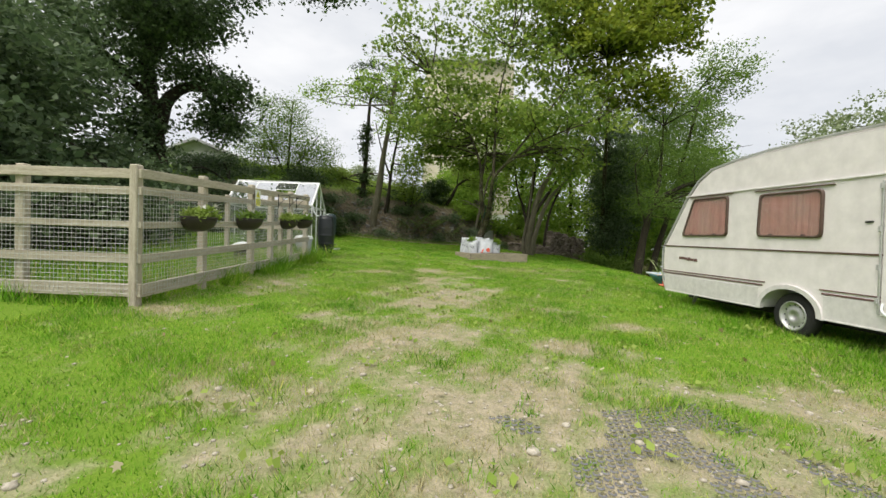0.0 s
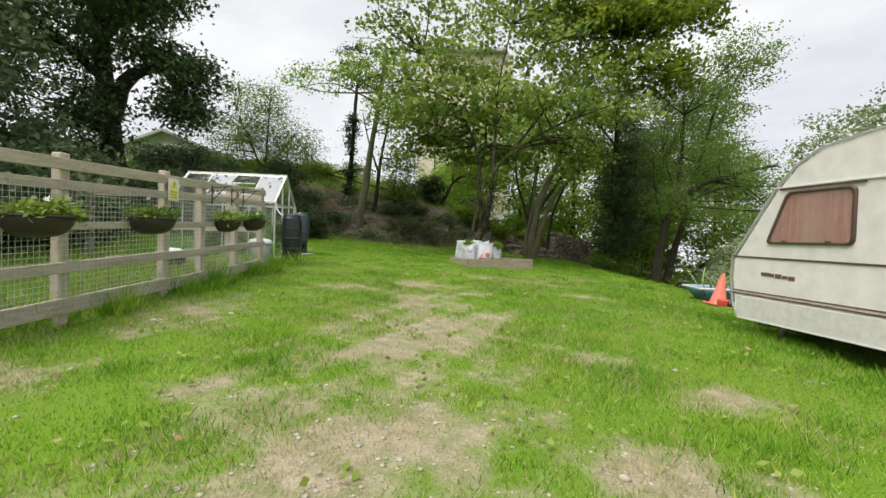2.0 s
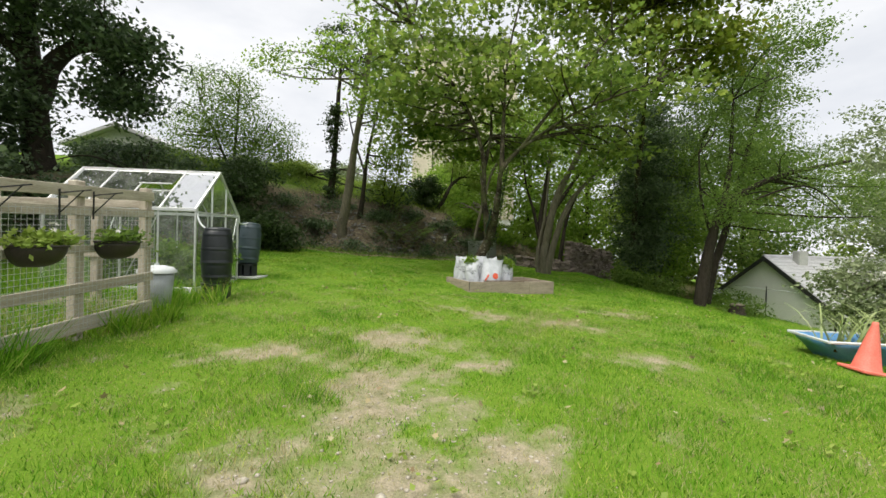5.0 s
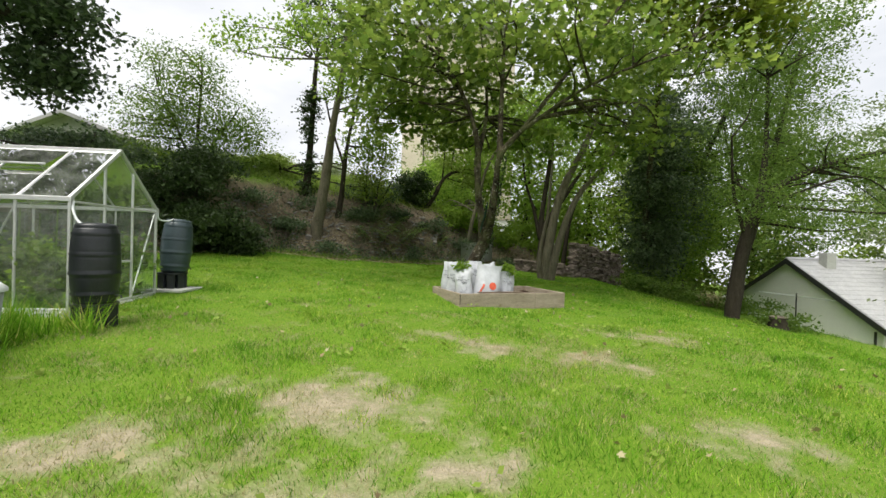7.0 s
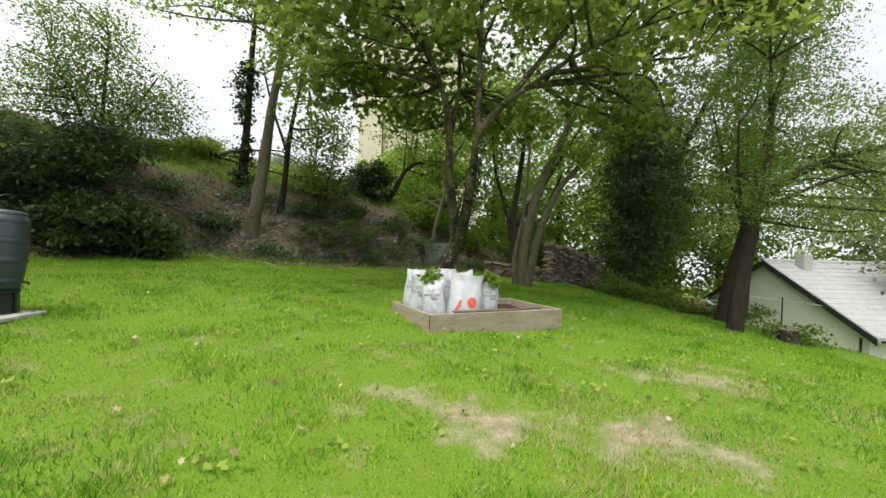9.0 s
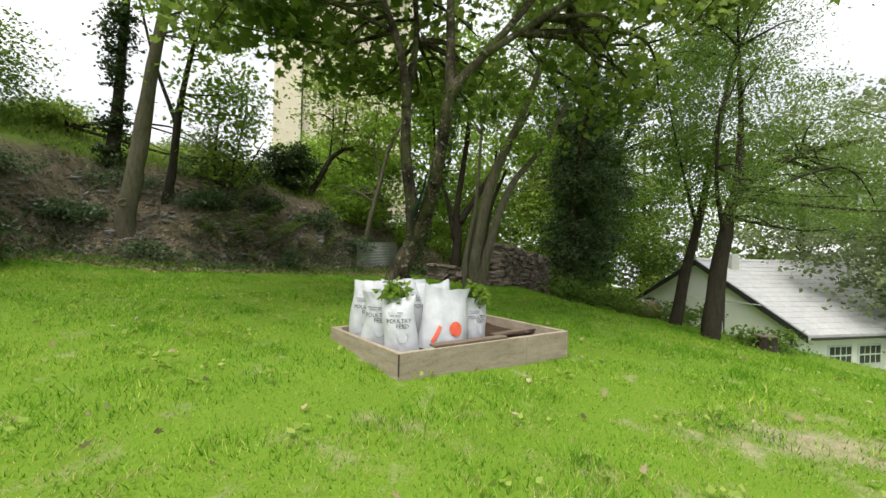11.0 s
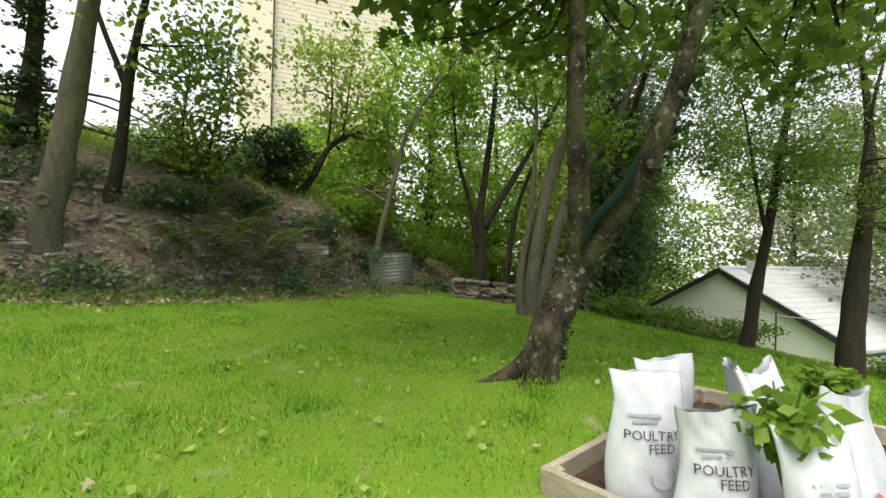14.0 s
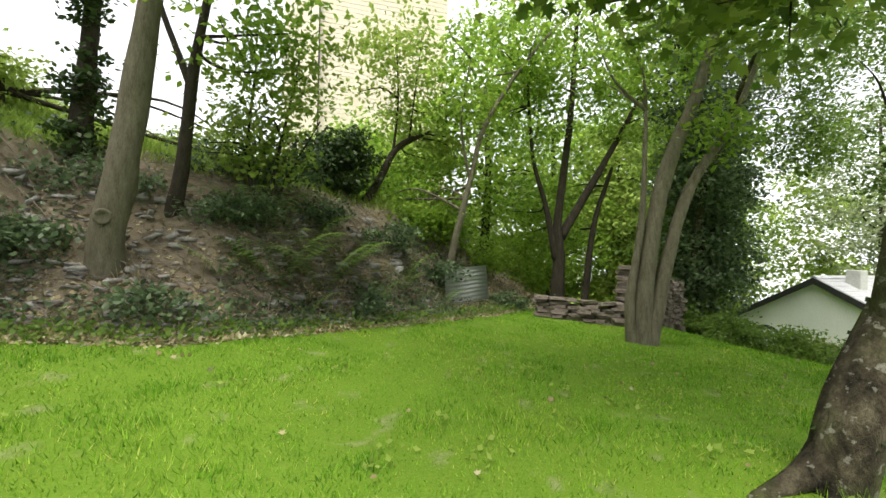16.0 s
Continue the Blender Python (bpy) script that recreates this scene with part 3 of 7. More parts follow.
def twigs(rng, stems, lobes, count, r=0.022):
    """Branches that run from the upper stems into the lobes of the crown."""
    ends = [Vector(p) for pts, a, b in stems for p in curve_pts(pts, 5)[2:]]
    more = []
    for cx, cy, cz, rx, ry, rz, n in lobes:
        for _ in range(count):
            d = Vector(rng.normal(size=3)).normalized()
            tip = Vector((cx + d.x * rx * 0.85, cy + d.y * ry * 0.85, cz + d.z * rz * 0.85))
            near = sorted(ends, key=lambda p: (p - tip).length + (3 if p.z > tip.z + 0.3 else 0))[0]
            if (near - tip).length < 0.4:
                continue
            mid = near.lerp(tip, 0.5) + Vector(rng.normal(size=3)) * 0.12 * (tip - near).length + Vector((0, 0, 0.06 * (tip - near).length))
            more.append(([near, mid, tip], min(0.06, r + 0.009 * (tip - near).length), 0.006))
    return more


def tree(name, x, y, label, stems, lobes, leaf, bark, seed, size=0.11, per=26, spread=0.33, shape=KITE, twig=5, category="tree", crown_name="crown", sides=9):
    rng = np.random.default_rng(seed)
    t = thing(name, x, y, gz(x, y), label, category)
    inv = Matrix.Translation((-x, -y, -gz(x, y)))
    if stems:
        bm = stem_mesh(stems, sides)
        bmesh.ops.transform(bm, matrix=inv, verts=bm.verts)
        part("trunk", bm, bark, t, smooth=True)
        for one in twigs(rng, stems, lobes, twig):
            bm = stem_mesh([one], 5)
            bmesh.ops.transform(bm, matrix=inv, verts=bm.verts)
            part("branch", bm, bark, t, smooth=True)
    for group in ([lobes] if stems else [[q] for q in lobes]):
        v, f = leaf_cloud(rng, clumps(rng, group, int(per * (1.15 if shape is LOBED else 2.2)), spread), size * (0.9 if shape is LOBED else 1.1), shape)
        soup(crown_name, v - np.array((x, y, gz(x, y))), f, leaf, t)
    return t


# ---- caravan ----
VX, VY, VZ = 4.25, 5.70, 0.39


def build_caravan():
    van = thing("caravan", VX, VY, VZ, "old cream touring caravan with pink curtains parked on grass", "caravan", rz=7.6)
    W = 2.05
    arch = [(-0.47 + 0.405 - 0.405 * math.cos(a), 0.71 + 0.30 * math.sin(a)) for a in np.linspace(0, math.pi, 9)]
    prof = [(-2.50, 0.70)] + arch + [(2.46, 0.69), (2.56, 0.86), (2.61, 1.20), (2.60, 1.48), (1.98, 2.34), (1.72, 2.60), (1.42, 2.755), (0.95, 2.815), (0.35, 2.85),
            (-0.6, 2.85), (-1.6, 2.82), (-2.2, 2.74), (-2.42, 2.60), (-2.56, 1.5)]
    bm = bmesh.new()
    f = bm.faces.new([bm.verts.new((0, s, z - VZ)) for s, z in prof])
    r = bmesh.ops.extrude_face_region(bm, geom=[f])
    bmesh.ops.translate(bm, vec=(W, 0, 0), verts=[v for v in r["geom"] if isinstance(v, bmesh.types.BMVert)])
    bmesh.ops.recalc_face_normals(bm, faces=bm.faces)
    edges = [e for e in bm.edges if abs(e.verts[0].co.x - e.verts[1].co.x) < 1e-5 and e.verts[0].co.z + e.verts[1].co.z > 1.2]
    bmesh.ops.bevel(bm, geom=edges, offset=0.035, segments=3, affect="EDGES")
    bmesh.ops.triangulate(bm, faces=[q for q in bm.faces if len(q.verts) > 4])
    part("body", bm, MAT_VAN, van)

    def at(s, z, x=0.0):
        return Vector((x, s, z - VZ))

    def strip(name, pts, h, mat, x=-0.004, t=0.012, label=""):
        bm = bmesh.new()
        for a, b in zip(pts, pts[1:]):
            beam(bm, at(*a, x), at(*b, x), t, h, 0.002)
        return part(name, bm, mat, van, label)
    # lower panels of the side, in a darker tone, and their trims
    for s0, s1 in ((0.40, 2.50), (-2.50, -0.52)):
        part("skirt", box(bmesh.new(), at((s0 + s1) / 2, 0.845, -0.002), (0.010, s1 - s0, 0.27), None, 0.003), MAT_VAN_LOW, van, "greyish beige lower side panel")
    strip("waist_moulding", [(2.59, 1.515), (-2.55, 1.465)], 0.022, MAT_BROWN)
    strip("side_stripe", [(2.57, 1.06), (0.30, 1.055)], 0.014, MAT_STRIPE)
    strip("side_stripe", [(-0.47, 1.045), (-2.52, 1.03)], 0.014, MAT_STRIPE)
    strip("side_stripe", [(2.57, 1.02), (0.34, 1.012)], 0.02, MAT_STRIPE)
    strip("side_stripe", [(-0.50, 1.0), (-2.52, 0.985)], 0.02, MAT_STRIPE)
    strip("gutter_rail", [(2.0, 2.375), (1.0, 2.36), (-2.4, 2.30)], 0.018, MAT_VAN_LOW, -0.008, 0.02)
    strip("edge_trim", [(2.47, 0.69), (2.57, 0.86), (2.62, 1.20), (2.61, 1.48), (1.99, 2.345), (1.73, 2.605), (1.43, 2.762), (0.95, 2.825), (0.35, 2.86), (-0.6, 2.86), (-1.6, 2.83), (-2.2, 2.75)], 0.028, MAT_STEEL, 0.004, 0.026, "grey aluminium edge trim")
    strip("bottom_trim", [(2.47, 0.695), (0.36, 0.70)], 0.02, MAT_VAN, -0.006, 0.016)
    strip("bottom_trim", [(-0.49, 0.70), (-2.5, 0.70)], 0.02, MAT_VAN, -0.006, 0.016)

    def window(corners, name="window"):
        """A rounded pane in a rubber frame; corners run round from the lower front."""
        c = [Vector(p) for p in corners]
        mid = sum(c, Vector((0, 0))) / 4
        ring = []
        for i in range(4):
            p, a, b = c[i], c[i - 1], c[(i + 1) % 4]
            pa, pb = p + (a - p).normalized() * 0.075, p + (b - p).normalized() * 0.075
            for t in (0, 0.25, 0.5, 0.75, 1):
                ring.append(pa * (1 - t) ** 2 + p * 2 * t * (1 - t) + pb * t * t)
        bm = bmesh.new()
        loops = []
        for grow, x in ((1.0, 0.0), (1.0, -0.022), (0.93, -0.026), (0.91, -0.012)):
            loops.append([bm.verts.new(at(*(mid + (q - mid) * grow), x)) for q in ring])
        for r0, r1 in zip(loops, loops[1:]):
            for k in range(len(ring)):
                bm.faces.new((r0[k], r0[(k + 1) % len(ring)], r1[(k + 1) % len(ring)], r1[k]))
        bmesh.ops.recalc_face_normals(bm, faces=bm.faces)
        w = part(name, bm, MAT_BROWN, van, "window with pink curtains in a dark rubber frame", True)
        # pleated cloth behind the pane
        bm = bmesh.new()
        cols = 60
        grid = []
        for i in range(cols + 1):
            u = i / cols
            lo, hi = c[0].lerp(c[1], u), c[3].lerp(c[2], u)
            wave = 0.004 * math.sin(u * 46 + 2 * math.sin(u * 9))
            grid.append([bm.verts.new(at(*(mid + (lo.lerp(hi, h) - mid) * 0.925), -0.008 + wave * (0.6 + 0.4 * h))) for h in (0, 0.5, 1)])
        for a, b in zip(grid, grid[1:]):
            for k in (0, 1):
                bm.faces.new((a[k], b[k], b[k + 1], a[k + 1]))
        part("curtain", bm, MAT_CURTAIN, w, "faded pink curtain", True)
        bm = bmesh.new()
        bm.faces.new([bm.verts.new(at(*(mid + (q - mid) * 0.93), -0.017)) for q in ring])
        g = part("pane", bm, MAT_GLASS, w)
        g.visible_shadow = False
        for u in (0.25, 0.75):
            part("catch", box(bmesh.new(), at(*(c[0].lerp(c[1], u) + Vector((0, 0.035))), -0.026), (0.012, 0.06, 0.014), None, 0.003), MAT_RUBBER, w)
    window([(2.07, 1.69), (1.01, 1.685), (1.01, 2.305), (1.80, 2.32)])
    window([(0.46, 1.675), (-0.48, 1.655), (-0.48, 2.245), (0.44, 2.265)])
    strip("window_drip", [(1.90, 2.355), (0.93, 2.335)], 0.014, MAT_BROWN, -0.012, 0.024)
    strip("window_drip", [(0.52, 2.31), (-0.60, 2.28)], 0.014, MAT_BROWN, -0.012, 0.024)
    # script badge as plain bars
    for k, (w, h) in enumerate(((0.13, 0.045), (0.075, 0.04), (0.085, 0.055), (0.075, 0.04), (0.085, 0.05))):
        part("badge_bar", box(bmesh.new(), at(2.06 - k * 0.09, 1.305 - k * 0.006, -0.003), (0.008, w, h), None, 0.002), MAT_STRIPE, van)
    part("vent_clip", box(bmesh.new(), at(-0.98, 1.83, -0.004), (0.02, 0.08, 0.02), None, 0.004), MAT_RUBBER, van)
    # entrance door
    door = part("door", box(bmesh.new(), at(-1.42, 1.55, -0.006), (0.02, 0.58, 1.42), None, 0.01), MAT_VAN, van)
    part("seal", beam(bmesh.new(), at(-1.115, 0.86, -0.012), at(-1.105, 2.26, -0.012), 0.02, 0.022), MAT_STEEL, door)
    for z in (1.0, 1.35, 1.75, 2.2):
        part("hinge", box(bmesh.new(), at(-1.10, z, -0.02), (0.03, 0.03, 0.06), None, 0.004), MAT_STEEL, door)
    bm = tube(bmesh.new(), curve_pts([at(-1.16, 0.98, -0.02), at(-1.19, 0.9, -0.06), at(-1.30, 0.84, -0.06), at(-1.46, 0.9, -0.02)], 5), [0.012] * 16, 8)
    part("grab_handle", bm, MAT_PALE_PLASTIC, van, "white grab handle")
    # wheel arch and wheels
    bm = bmesh.new()
    r0, r1 = [], []
    for a in np.linspace(-0.04, math.pi + 0.04, 17):
        cs, sn = math.cos(a), math.sin(a)
        r0.append([bm.verts.new(at(-0.065 - cs * 0.40, 0.71 + sn * 0.29, x)) for x in (0.02, -0.03)])
        r1.append([bm.verts.new(at(-0.065 - cs * 0.47, 0.70 + sn * 0.355, x)) for x in (-0.03, 0.0)])
    for i in range(16):
        ring = [r0[i][0], r0[i][1], r1[i][0], r1[i][1]]
        nxt = [r0[i + 1][0], r0[i + 1][1], r1[i + 1][0], r1[i + 1][1]]
        for k in range(3):
            bm.faces.new((ring[k], nxt[k], nxt[k + 1], ring[k + 1]))
    bmesh.ops.recalc_face_normals(bm, faces=bm.faces)
    part("wheel_arch", bm, MAT_VAN_LOW, van, "pale plastic wheel arch")
    for x, sgn in ((0.13, -1), (W - 0.13, 1)):
        m = Matrix.Translation(at(-0.08, 0.66, x)) @ Matrix.Rotation(radians(90 * sgn), 4, "Y")
        tyre = part("tyre", lathe(bmesh.new(), [(0.185, -0.075), (0.27, -0.08), (0.295, -0.05), (0.30, 0.0), (0.295, 0.05), (0.27, 0.08), (0.185, 0.07)], 28, m), MAT_RUBBER, van, "black tyre", True)
        part("rim", lathe(bmesh.new(), [(0.19, 0.07), (0.187, 0.083), (0.172, 0.08), (0.165, 0.045), (0.12, 0.04), (0.10, 0.06), (0.055, 0.065), (0.05, 0.035), (0.001, 0.033)], 28, m), MAT_STEEL, tyre, "silver steel rim", True)
        # black discs stand in for the shade inside the rim's holes
        for k in range(12):
            a = k * math.pi / 6
            part("hole_shade_disc", lathe(bmesh.new(), [(0.011, 0.0), (0.010, 0.003), (0.001, 0.003)], 8, m @ Matrix.Translation((0.142 * math.cos(a), 0.142 * math.sin(a), 0.043))), MAT_RUBBER, tyre)
    # chassis, corner steadies, drawbar
    for x in (0.45, W - 0.45):
        part("chassis_beam", beam(bmesh.new(), at(-2.4, 0.64, x), at(2.4, 0.64, x), 0.05, 0.12), MAT_RUBBER, van)
    part("axle", beam(bmesh.new(), at(-0.08, 0.62, 0.15), at(-0.08, 0.62, W - 0.15), 0.08, 0.08), MAT_RUBBER, van)
    for s in (2.05, -2.2):
        part("steady", beam(bmesh.new(), at(s, 0.68, 0.3), at(s + 0.1, 0.40, 0.3), 0.05, 0.03), MAT_STEEL, van)
    mid = 0.90
    for x in (0.40, W - 0.55):
        part("drawbar", beam(bmesh.new(), at(2.2, 0.66, x), at(3.30, 0.70, mid + (x - mid) * 0.08), 0.05, 0.09), MAT_STEEL, van)
    hitch = part("hitch", beam(bmesh.new(), at(3.22, 0.70, mid), at(3.66, 0.70, mid), 0.09, 0.08, 0.02), MAT_STEEL, van, "grey cast tow hitch")
    part("cover", box(bmesh.new(), at(3.80, 0.70, mid), (0.10, 0.26, 0.11), None, 0.02), MAT_RED, hitch, "red plastic hitch cover")
    part("boot", lathe(bmesh.new(), [(0.045, 0), (0.055, 0.03), (0.045, 0.06), (0.055, 0.09), (0.04, 0.12)], 12, Matrix.Translation(at(3.58, 0.70, mid)) @ Matrix.Rotation(radians(-90), 4, "X")), MAT_RUBBER, hitch, "black rubber boot")
    part("gas_locker", box(bmesh.new(), at(2.68, 0.98, W / 2), (1.3, 0.22, 0.5), None, 0.06), MAT_VAN, van)
    part("jockey_post", tube(bmesh.new(), [at(3.1, 0.40, mid + 0.1), at(3.1, 0.95, mid + 0.1)], [0.024, 0.024], 10), MAT_STEEL, van)
    part("jockey_wheel", lathe(bmesh.new(), [(0.02, -0.03), (0.09, -0.03), (0.10, 0), (0.09, 0.03), (0.02, 0.03)], 16, Matrix.Translation(at(3.1, 0.49, mid + 0.1)) @ Matrix.Rotation(radians(90), 4, "Y")), MAT_RUBBER, van)
    cable = curve_pts([at(2.55, 0.86, 0.5), at(2.9, 1.0, 0.62), at(3.2, 0.86, 0.75), at(3.35, 0.62, 0.8)], 6)
    part("cable", tube(bmesh.new(), cable, [0.011] * len(cable), 6), MAT_RUBBER, van)
    # front window and lamps, on the slanted nose
    tilt = math.atan2(0.62, 0.86)
    m = Matrix.Translation(at(2.31, 1.93, W / 2)) @ Matrix.Rotation(-radians(90) + tilt, 4, "X") @ Matrix.Rotation(radians(180), 4, "Y")
    fw = part("front_window", box(bmesh.new(), (0, 0, 0), (1.7, 0.66, 0.03), m, 0.02), MAT_BROWN, van)
    part("pane", box(bmesh.new(), (0, 0, 0), (1.6, 0.56, 0.036), m, 0.01), MAT_CURTAIN, fw)


build_caravan()


# ---- greenhouse ----
def build_greenhouse():
    gh = thing("greenhouse", -4.43, 12.75, 0.86, "aluminium framed glass greenhouse full of tomato plants", "greenhouse", rz=6.0)
    B, E, R, WD, L = 0.14, 1.53, 2.31, 1.82, 2.50
    bar = lambda name, a, b, w=0.035: part(name, beam(bmesh.new(), a, b, w, w, 0.004), MAT_ALU, gh)
    for a, b in (((0, 0), (0, WD)), ((0, WD), (-L, WD)), ((-L, WD), (-L, 0)), ((-L, 0), (0, 0))):
        part("plinth", beam(bmesh.new(), (*a, B / 2 - 0.05), (*b, B / 2 - 0.05), 0.10, B + 0.1, 0.01), MAT_CONCRETE, gh, "pale concrete plinth")
    for x in (0, -L):
        for y in (0, WD):
            bar("corner_post", (x, y, B), (x, y, E))
        bar("rafter", (x, -0.02, E), (x, WD / 2, R), 0.045)
        bar("rafter", (x, WD + 0.02, E), (x, WD / 2, R), 0.045)
        for y in (0.61, 1.21):
            bar("gable_post", (x, y, B), (x, y, E + (R - E) * (1 - abs(y - WD / 2) / (WD / 2))), 0.03)
        bar("gable_sill", (x, 0, B + 0.02), (x, WD, B + 0.02))
        bar("gable_rail", (x, 0, E - 0.03), (x, WD, E - 0.03), 0.028)
        bar("brace", (x - 0.01, WD - 0.02, E - 0.05), (x - 0.01, 1.23, B + 0.03), 0.02)
    bar("ridge", (0.02, WD / 2, R), (-L - 0.02, WD / 2, R), 0.05)
    for y in (0, WD):
        bar("eave_gutter", (0.03, y, E), (-L - 0.03, y, E), 0.06)
        bar("side_sill", (0, y, B + 0.02), (-L, y, B + 0.02))
        for k in range(1, 4):
            x = -L * k / 4
            bar("glazing_bar", (x, y, B), (x, y, E), 0.026)
            bar("glazing_bar", (x, y, E), (x, WD / 2, R), 0.026)
    bar("brace", (-0.62, 0.01, E - 0.06), (-1.24, 0.01, B + 0.03), 0.02)
    for y in (0, WD):
        for k in range(4):
            x0, x1 = -L * k / 4 - 0.012, -L * (k + 1) / 4 + 0.012
            quads = [[(x0, y, B), (x1, y, B), (x1, y, E), (x0, y, E)]]
            lift = 0.10 if (k == 1 and y == 0) else 0.0
            ym = y + (WD / 2 - y) * 0.5
            zm = (E + R) / 2
            quads.append([(x0, y, E), (x1, y, E), (x1, ym, zm), (x0, ym, zm)])
            quads.append([(x0, ym, zm + lift), (x1, ym, zm + lift), (x1, WD / 2, R), (x0, WD / 2, R)])
            for q in quads:
                bm = bmesh.new()
                bm.faces.new([bm.verts.new(v) for v in q])
                p = part("pane", bm, MAT_GLASS, gh)
                p.visible_shadow = False
    for x in (0, -L):
        for y0, y1 in ((0.015, 0.595), (0.625, 1.195), (1.225, WD - 0.015)):
            h = lambda y: E + (R - E) * (1 - abs(y - WD / 2) / (WD / 2))
            ring = [(x, y0, B), (x, y1, B), (x, y1, h(y1))] + ([(x, WD / 2, R)] if y0 < WD / 2 < y1 else []) + [(x, y0, h(y0))]
            bm = bmesh.new()
            bm.faces.new([bm.verts.new(v) for v in ring])
            p = part("pane", bm, MAT_GLASS, gh)
            p.visible_shadow = False
    bar("door_rail", (0.012, 0.63, 0.72), (0.012, 1.19, 0.72), 0.03)
    bar("vent_frame", (-L * 0.26, WD * 0.25, 2.02), (-L * 0.49, WD * 0.25, 2.02), 0.025)
    # pipes to the butts
    c = curve_pts([(0.03, 0.02, E - 0.02), (0.05, -0.02, E - 0.14), (0.16, -0.08, E - 0.28), (0.34, -0.16, E - 0.34)], 6)
    part("downpipe", tube(bmesh.new(), c, [0.014] * len(c), 8), MAT_PALE_PLASTIC, gh, "white downpipe")
    c = curve_pts([(0.03, WD, E - 0.02), (0.03, WD + 0.03, E - 0.14), (0.06, WD + 0.22, E - 0.16), (0.06, WD + 0.42, E - 0.12)], 6)
    part("downpipe", tube(bmesh.new(), c, [0.014] * len(c), 8), MAT_PALE_PLASTIC, gh, "white downpipe")
    # plants inside
    rng = np.random.default_rng(5)
    tp = thing("tomato_plants", -5.6, 13.6, gz(-5.6, 13.6), "tangled tomato plants growing inside the greenhouse", "plant")
    lobes = [(-4.9 - 0.5 * i, 13.05 + 0.12 * (i % 2), 1.45, 0.3, 0.25, 0.5, 22) for i in range(4)] + [(-4.9 - 0.5 * i, 14.35, 1.45, 0.3, 0.25, 0.55, 18) for i in range(4)]
    v, f = leaf_cloud(rng, clumps(rng, lobes, 26, 0.12), 0.10, KITE)
    soup("foliage", v - np.array((-5.6, 13.6, gz(-5.6, 13.6))), f, MAT_LEAF_MID, tp)
    bm = bmesh.new()
    for i in range(8):
        x, y = -4.9 - 0.5 * (i % 4), (13.05 if i < 4 else 14.35)
        tube(bm, [(x + 5.6, y - 13.6, gz(x, y) - gz(-5.6, 13.6) - 0.05), (x + 5.62, y - 13.58, 1.25)], [0.012, 0.008], 6)
    part("stems", bm, MAT_FERN, tp)


build_greenhouse()


def water_butt(x, y, z, mat, label, tilt=0.0, rz=0.0, tall=0.94, stand=0.27):
    b = thing("water_butt", x, y, z, label, "water butt", "water butts beside the greenhouse", rz)
    m = Matrix.Rotation(radians(tilt), 4, "Y")
    prof = [(0.001, stand), (0.185, stand), (0.205, stand + 0.02)]
    n = 40
    for i in range(n + 1):
        t = i / n
        r = 0.208 + 0.036 * math.sin(math.pi * t) ** 0.8 - 0.035 * max(0, (t - 0.93) / 0.07) ** 2
        band = min(abs(t - q) for q in (0.09, 0.36, 0.63, 0.90))
        prof.append((r + (0.010 if band < 0.016 else -0.004 if band < 0.04 else 0), stand + 0.03 + t * (tall - 0.07)))
    part("barrel", lathe(bmesh.new(), prof, 28, m), mat, b, smooth=True)
    part("lid", lathe(bmesh.new(), [(0.200, stand + tall - 0.07), (0.204, stand + tall - 0.04), (0.19, stand + tall - 0.015), (0.10, stand + tall), (0.001, stand + tall)], 28, m), mat, b, smooth=True)
    for k in range(8):
        part("stand_block", box(bmesh.new(), (0.175, 0, stand / 2 - 0.035), (0.09, 0.125, stand + 0.01), Matrix.Rotation(k * math.pi / 4, 4, "Z"), 0.012), MAT_BUTT, b)
    part("stand_top", lathe(bmesh.new(), [(0.001, stand), (0.235, stand), (0.235, stand - 0.03), (0.001, stand - 0.03)], 20), MAT_BUTT, b)
    part("tap", tube(bmesh.new(), [m @ Vector((0.24, 0, stand + 0.09)), m @ Vector((0.31, 0, stand + 0.09)), m @ Vector((0.32, 0, stand + 0.06))], [0.014, 0.012, 0.012], 8), MAT_BUTT, b)
    return b


water_butt(-3.92, 12.54, gz(-3.92, 12.54), MAT_BUTT, "black plastic water butt on a stand beside the greenhouse")
water_butt(-4.64, 15.05, gz(-4.64, 15.05) + 0.03, MAT_BUTT_GREEN, "dark green plastic water butt leaning on its stand", 5, 70)
slab = part("paving_slab", box(bmesh.new(), (-4.56, 15.0, gz(-4.56, 15.0) + 0.01), (0.62, 0.62, 0.05), None, 0.008), MAT_CONCRETE)
tagged(slab, "pale concrete slab under a water butt", "slab")


def bin_thing():
    z = gz(-4.18, 11.45)
    b = thing("lidded_bin", -4.18, 11.45, z, "grey feed bin with a domed lid standing by the fence", "bin")
    part("tub", lathe(bmesh.new(), [(0.001, 0.0), (0.17, 0.0), (0.20, 0.3), (0.225, 0.56), (0.001, 0.56)], 24), MAT_BIN, b, smooth=True)
    part("lid", lathe(bmesh.new(), [(0.25, 0.54), (0.25, 0.575), (0.20, 0.62), (0.10, 0.645), (0.001, 0.65)], 24), MAT_PALE_PLASTIC, b, smooth=True)
    part("knob", lathe(bmesh.new(), [(0.03, 0.645), (0.03, 0.68), (0.001, 0.685)], 12), MAT_PALE_PLASTIC, b)


bin_thing()


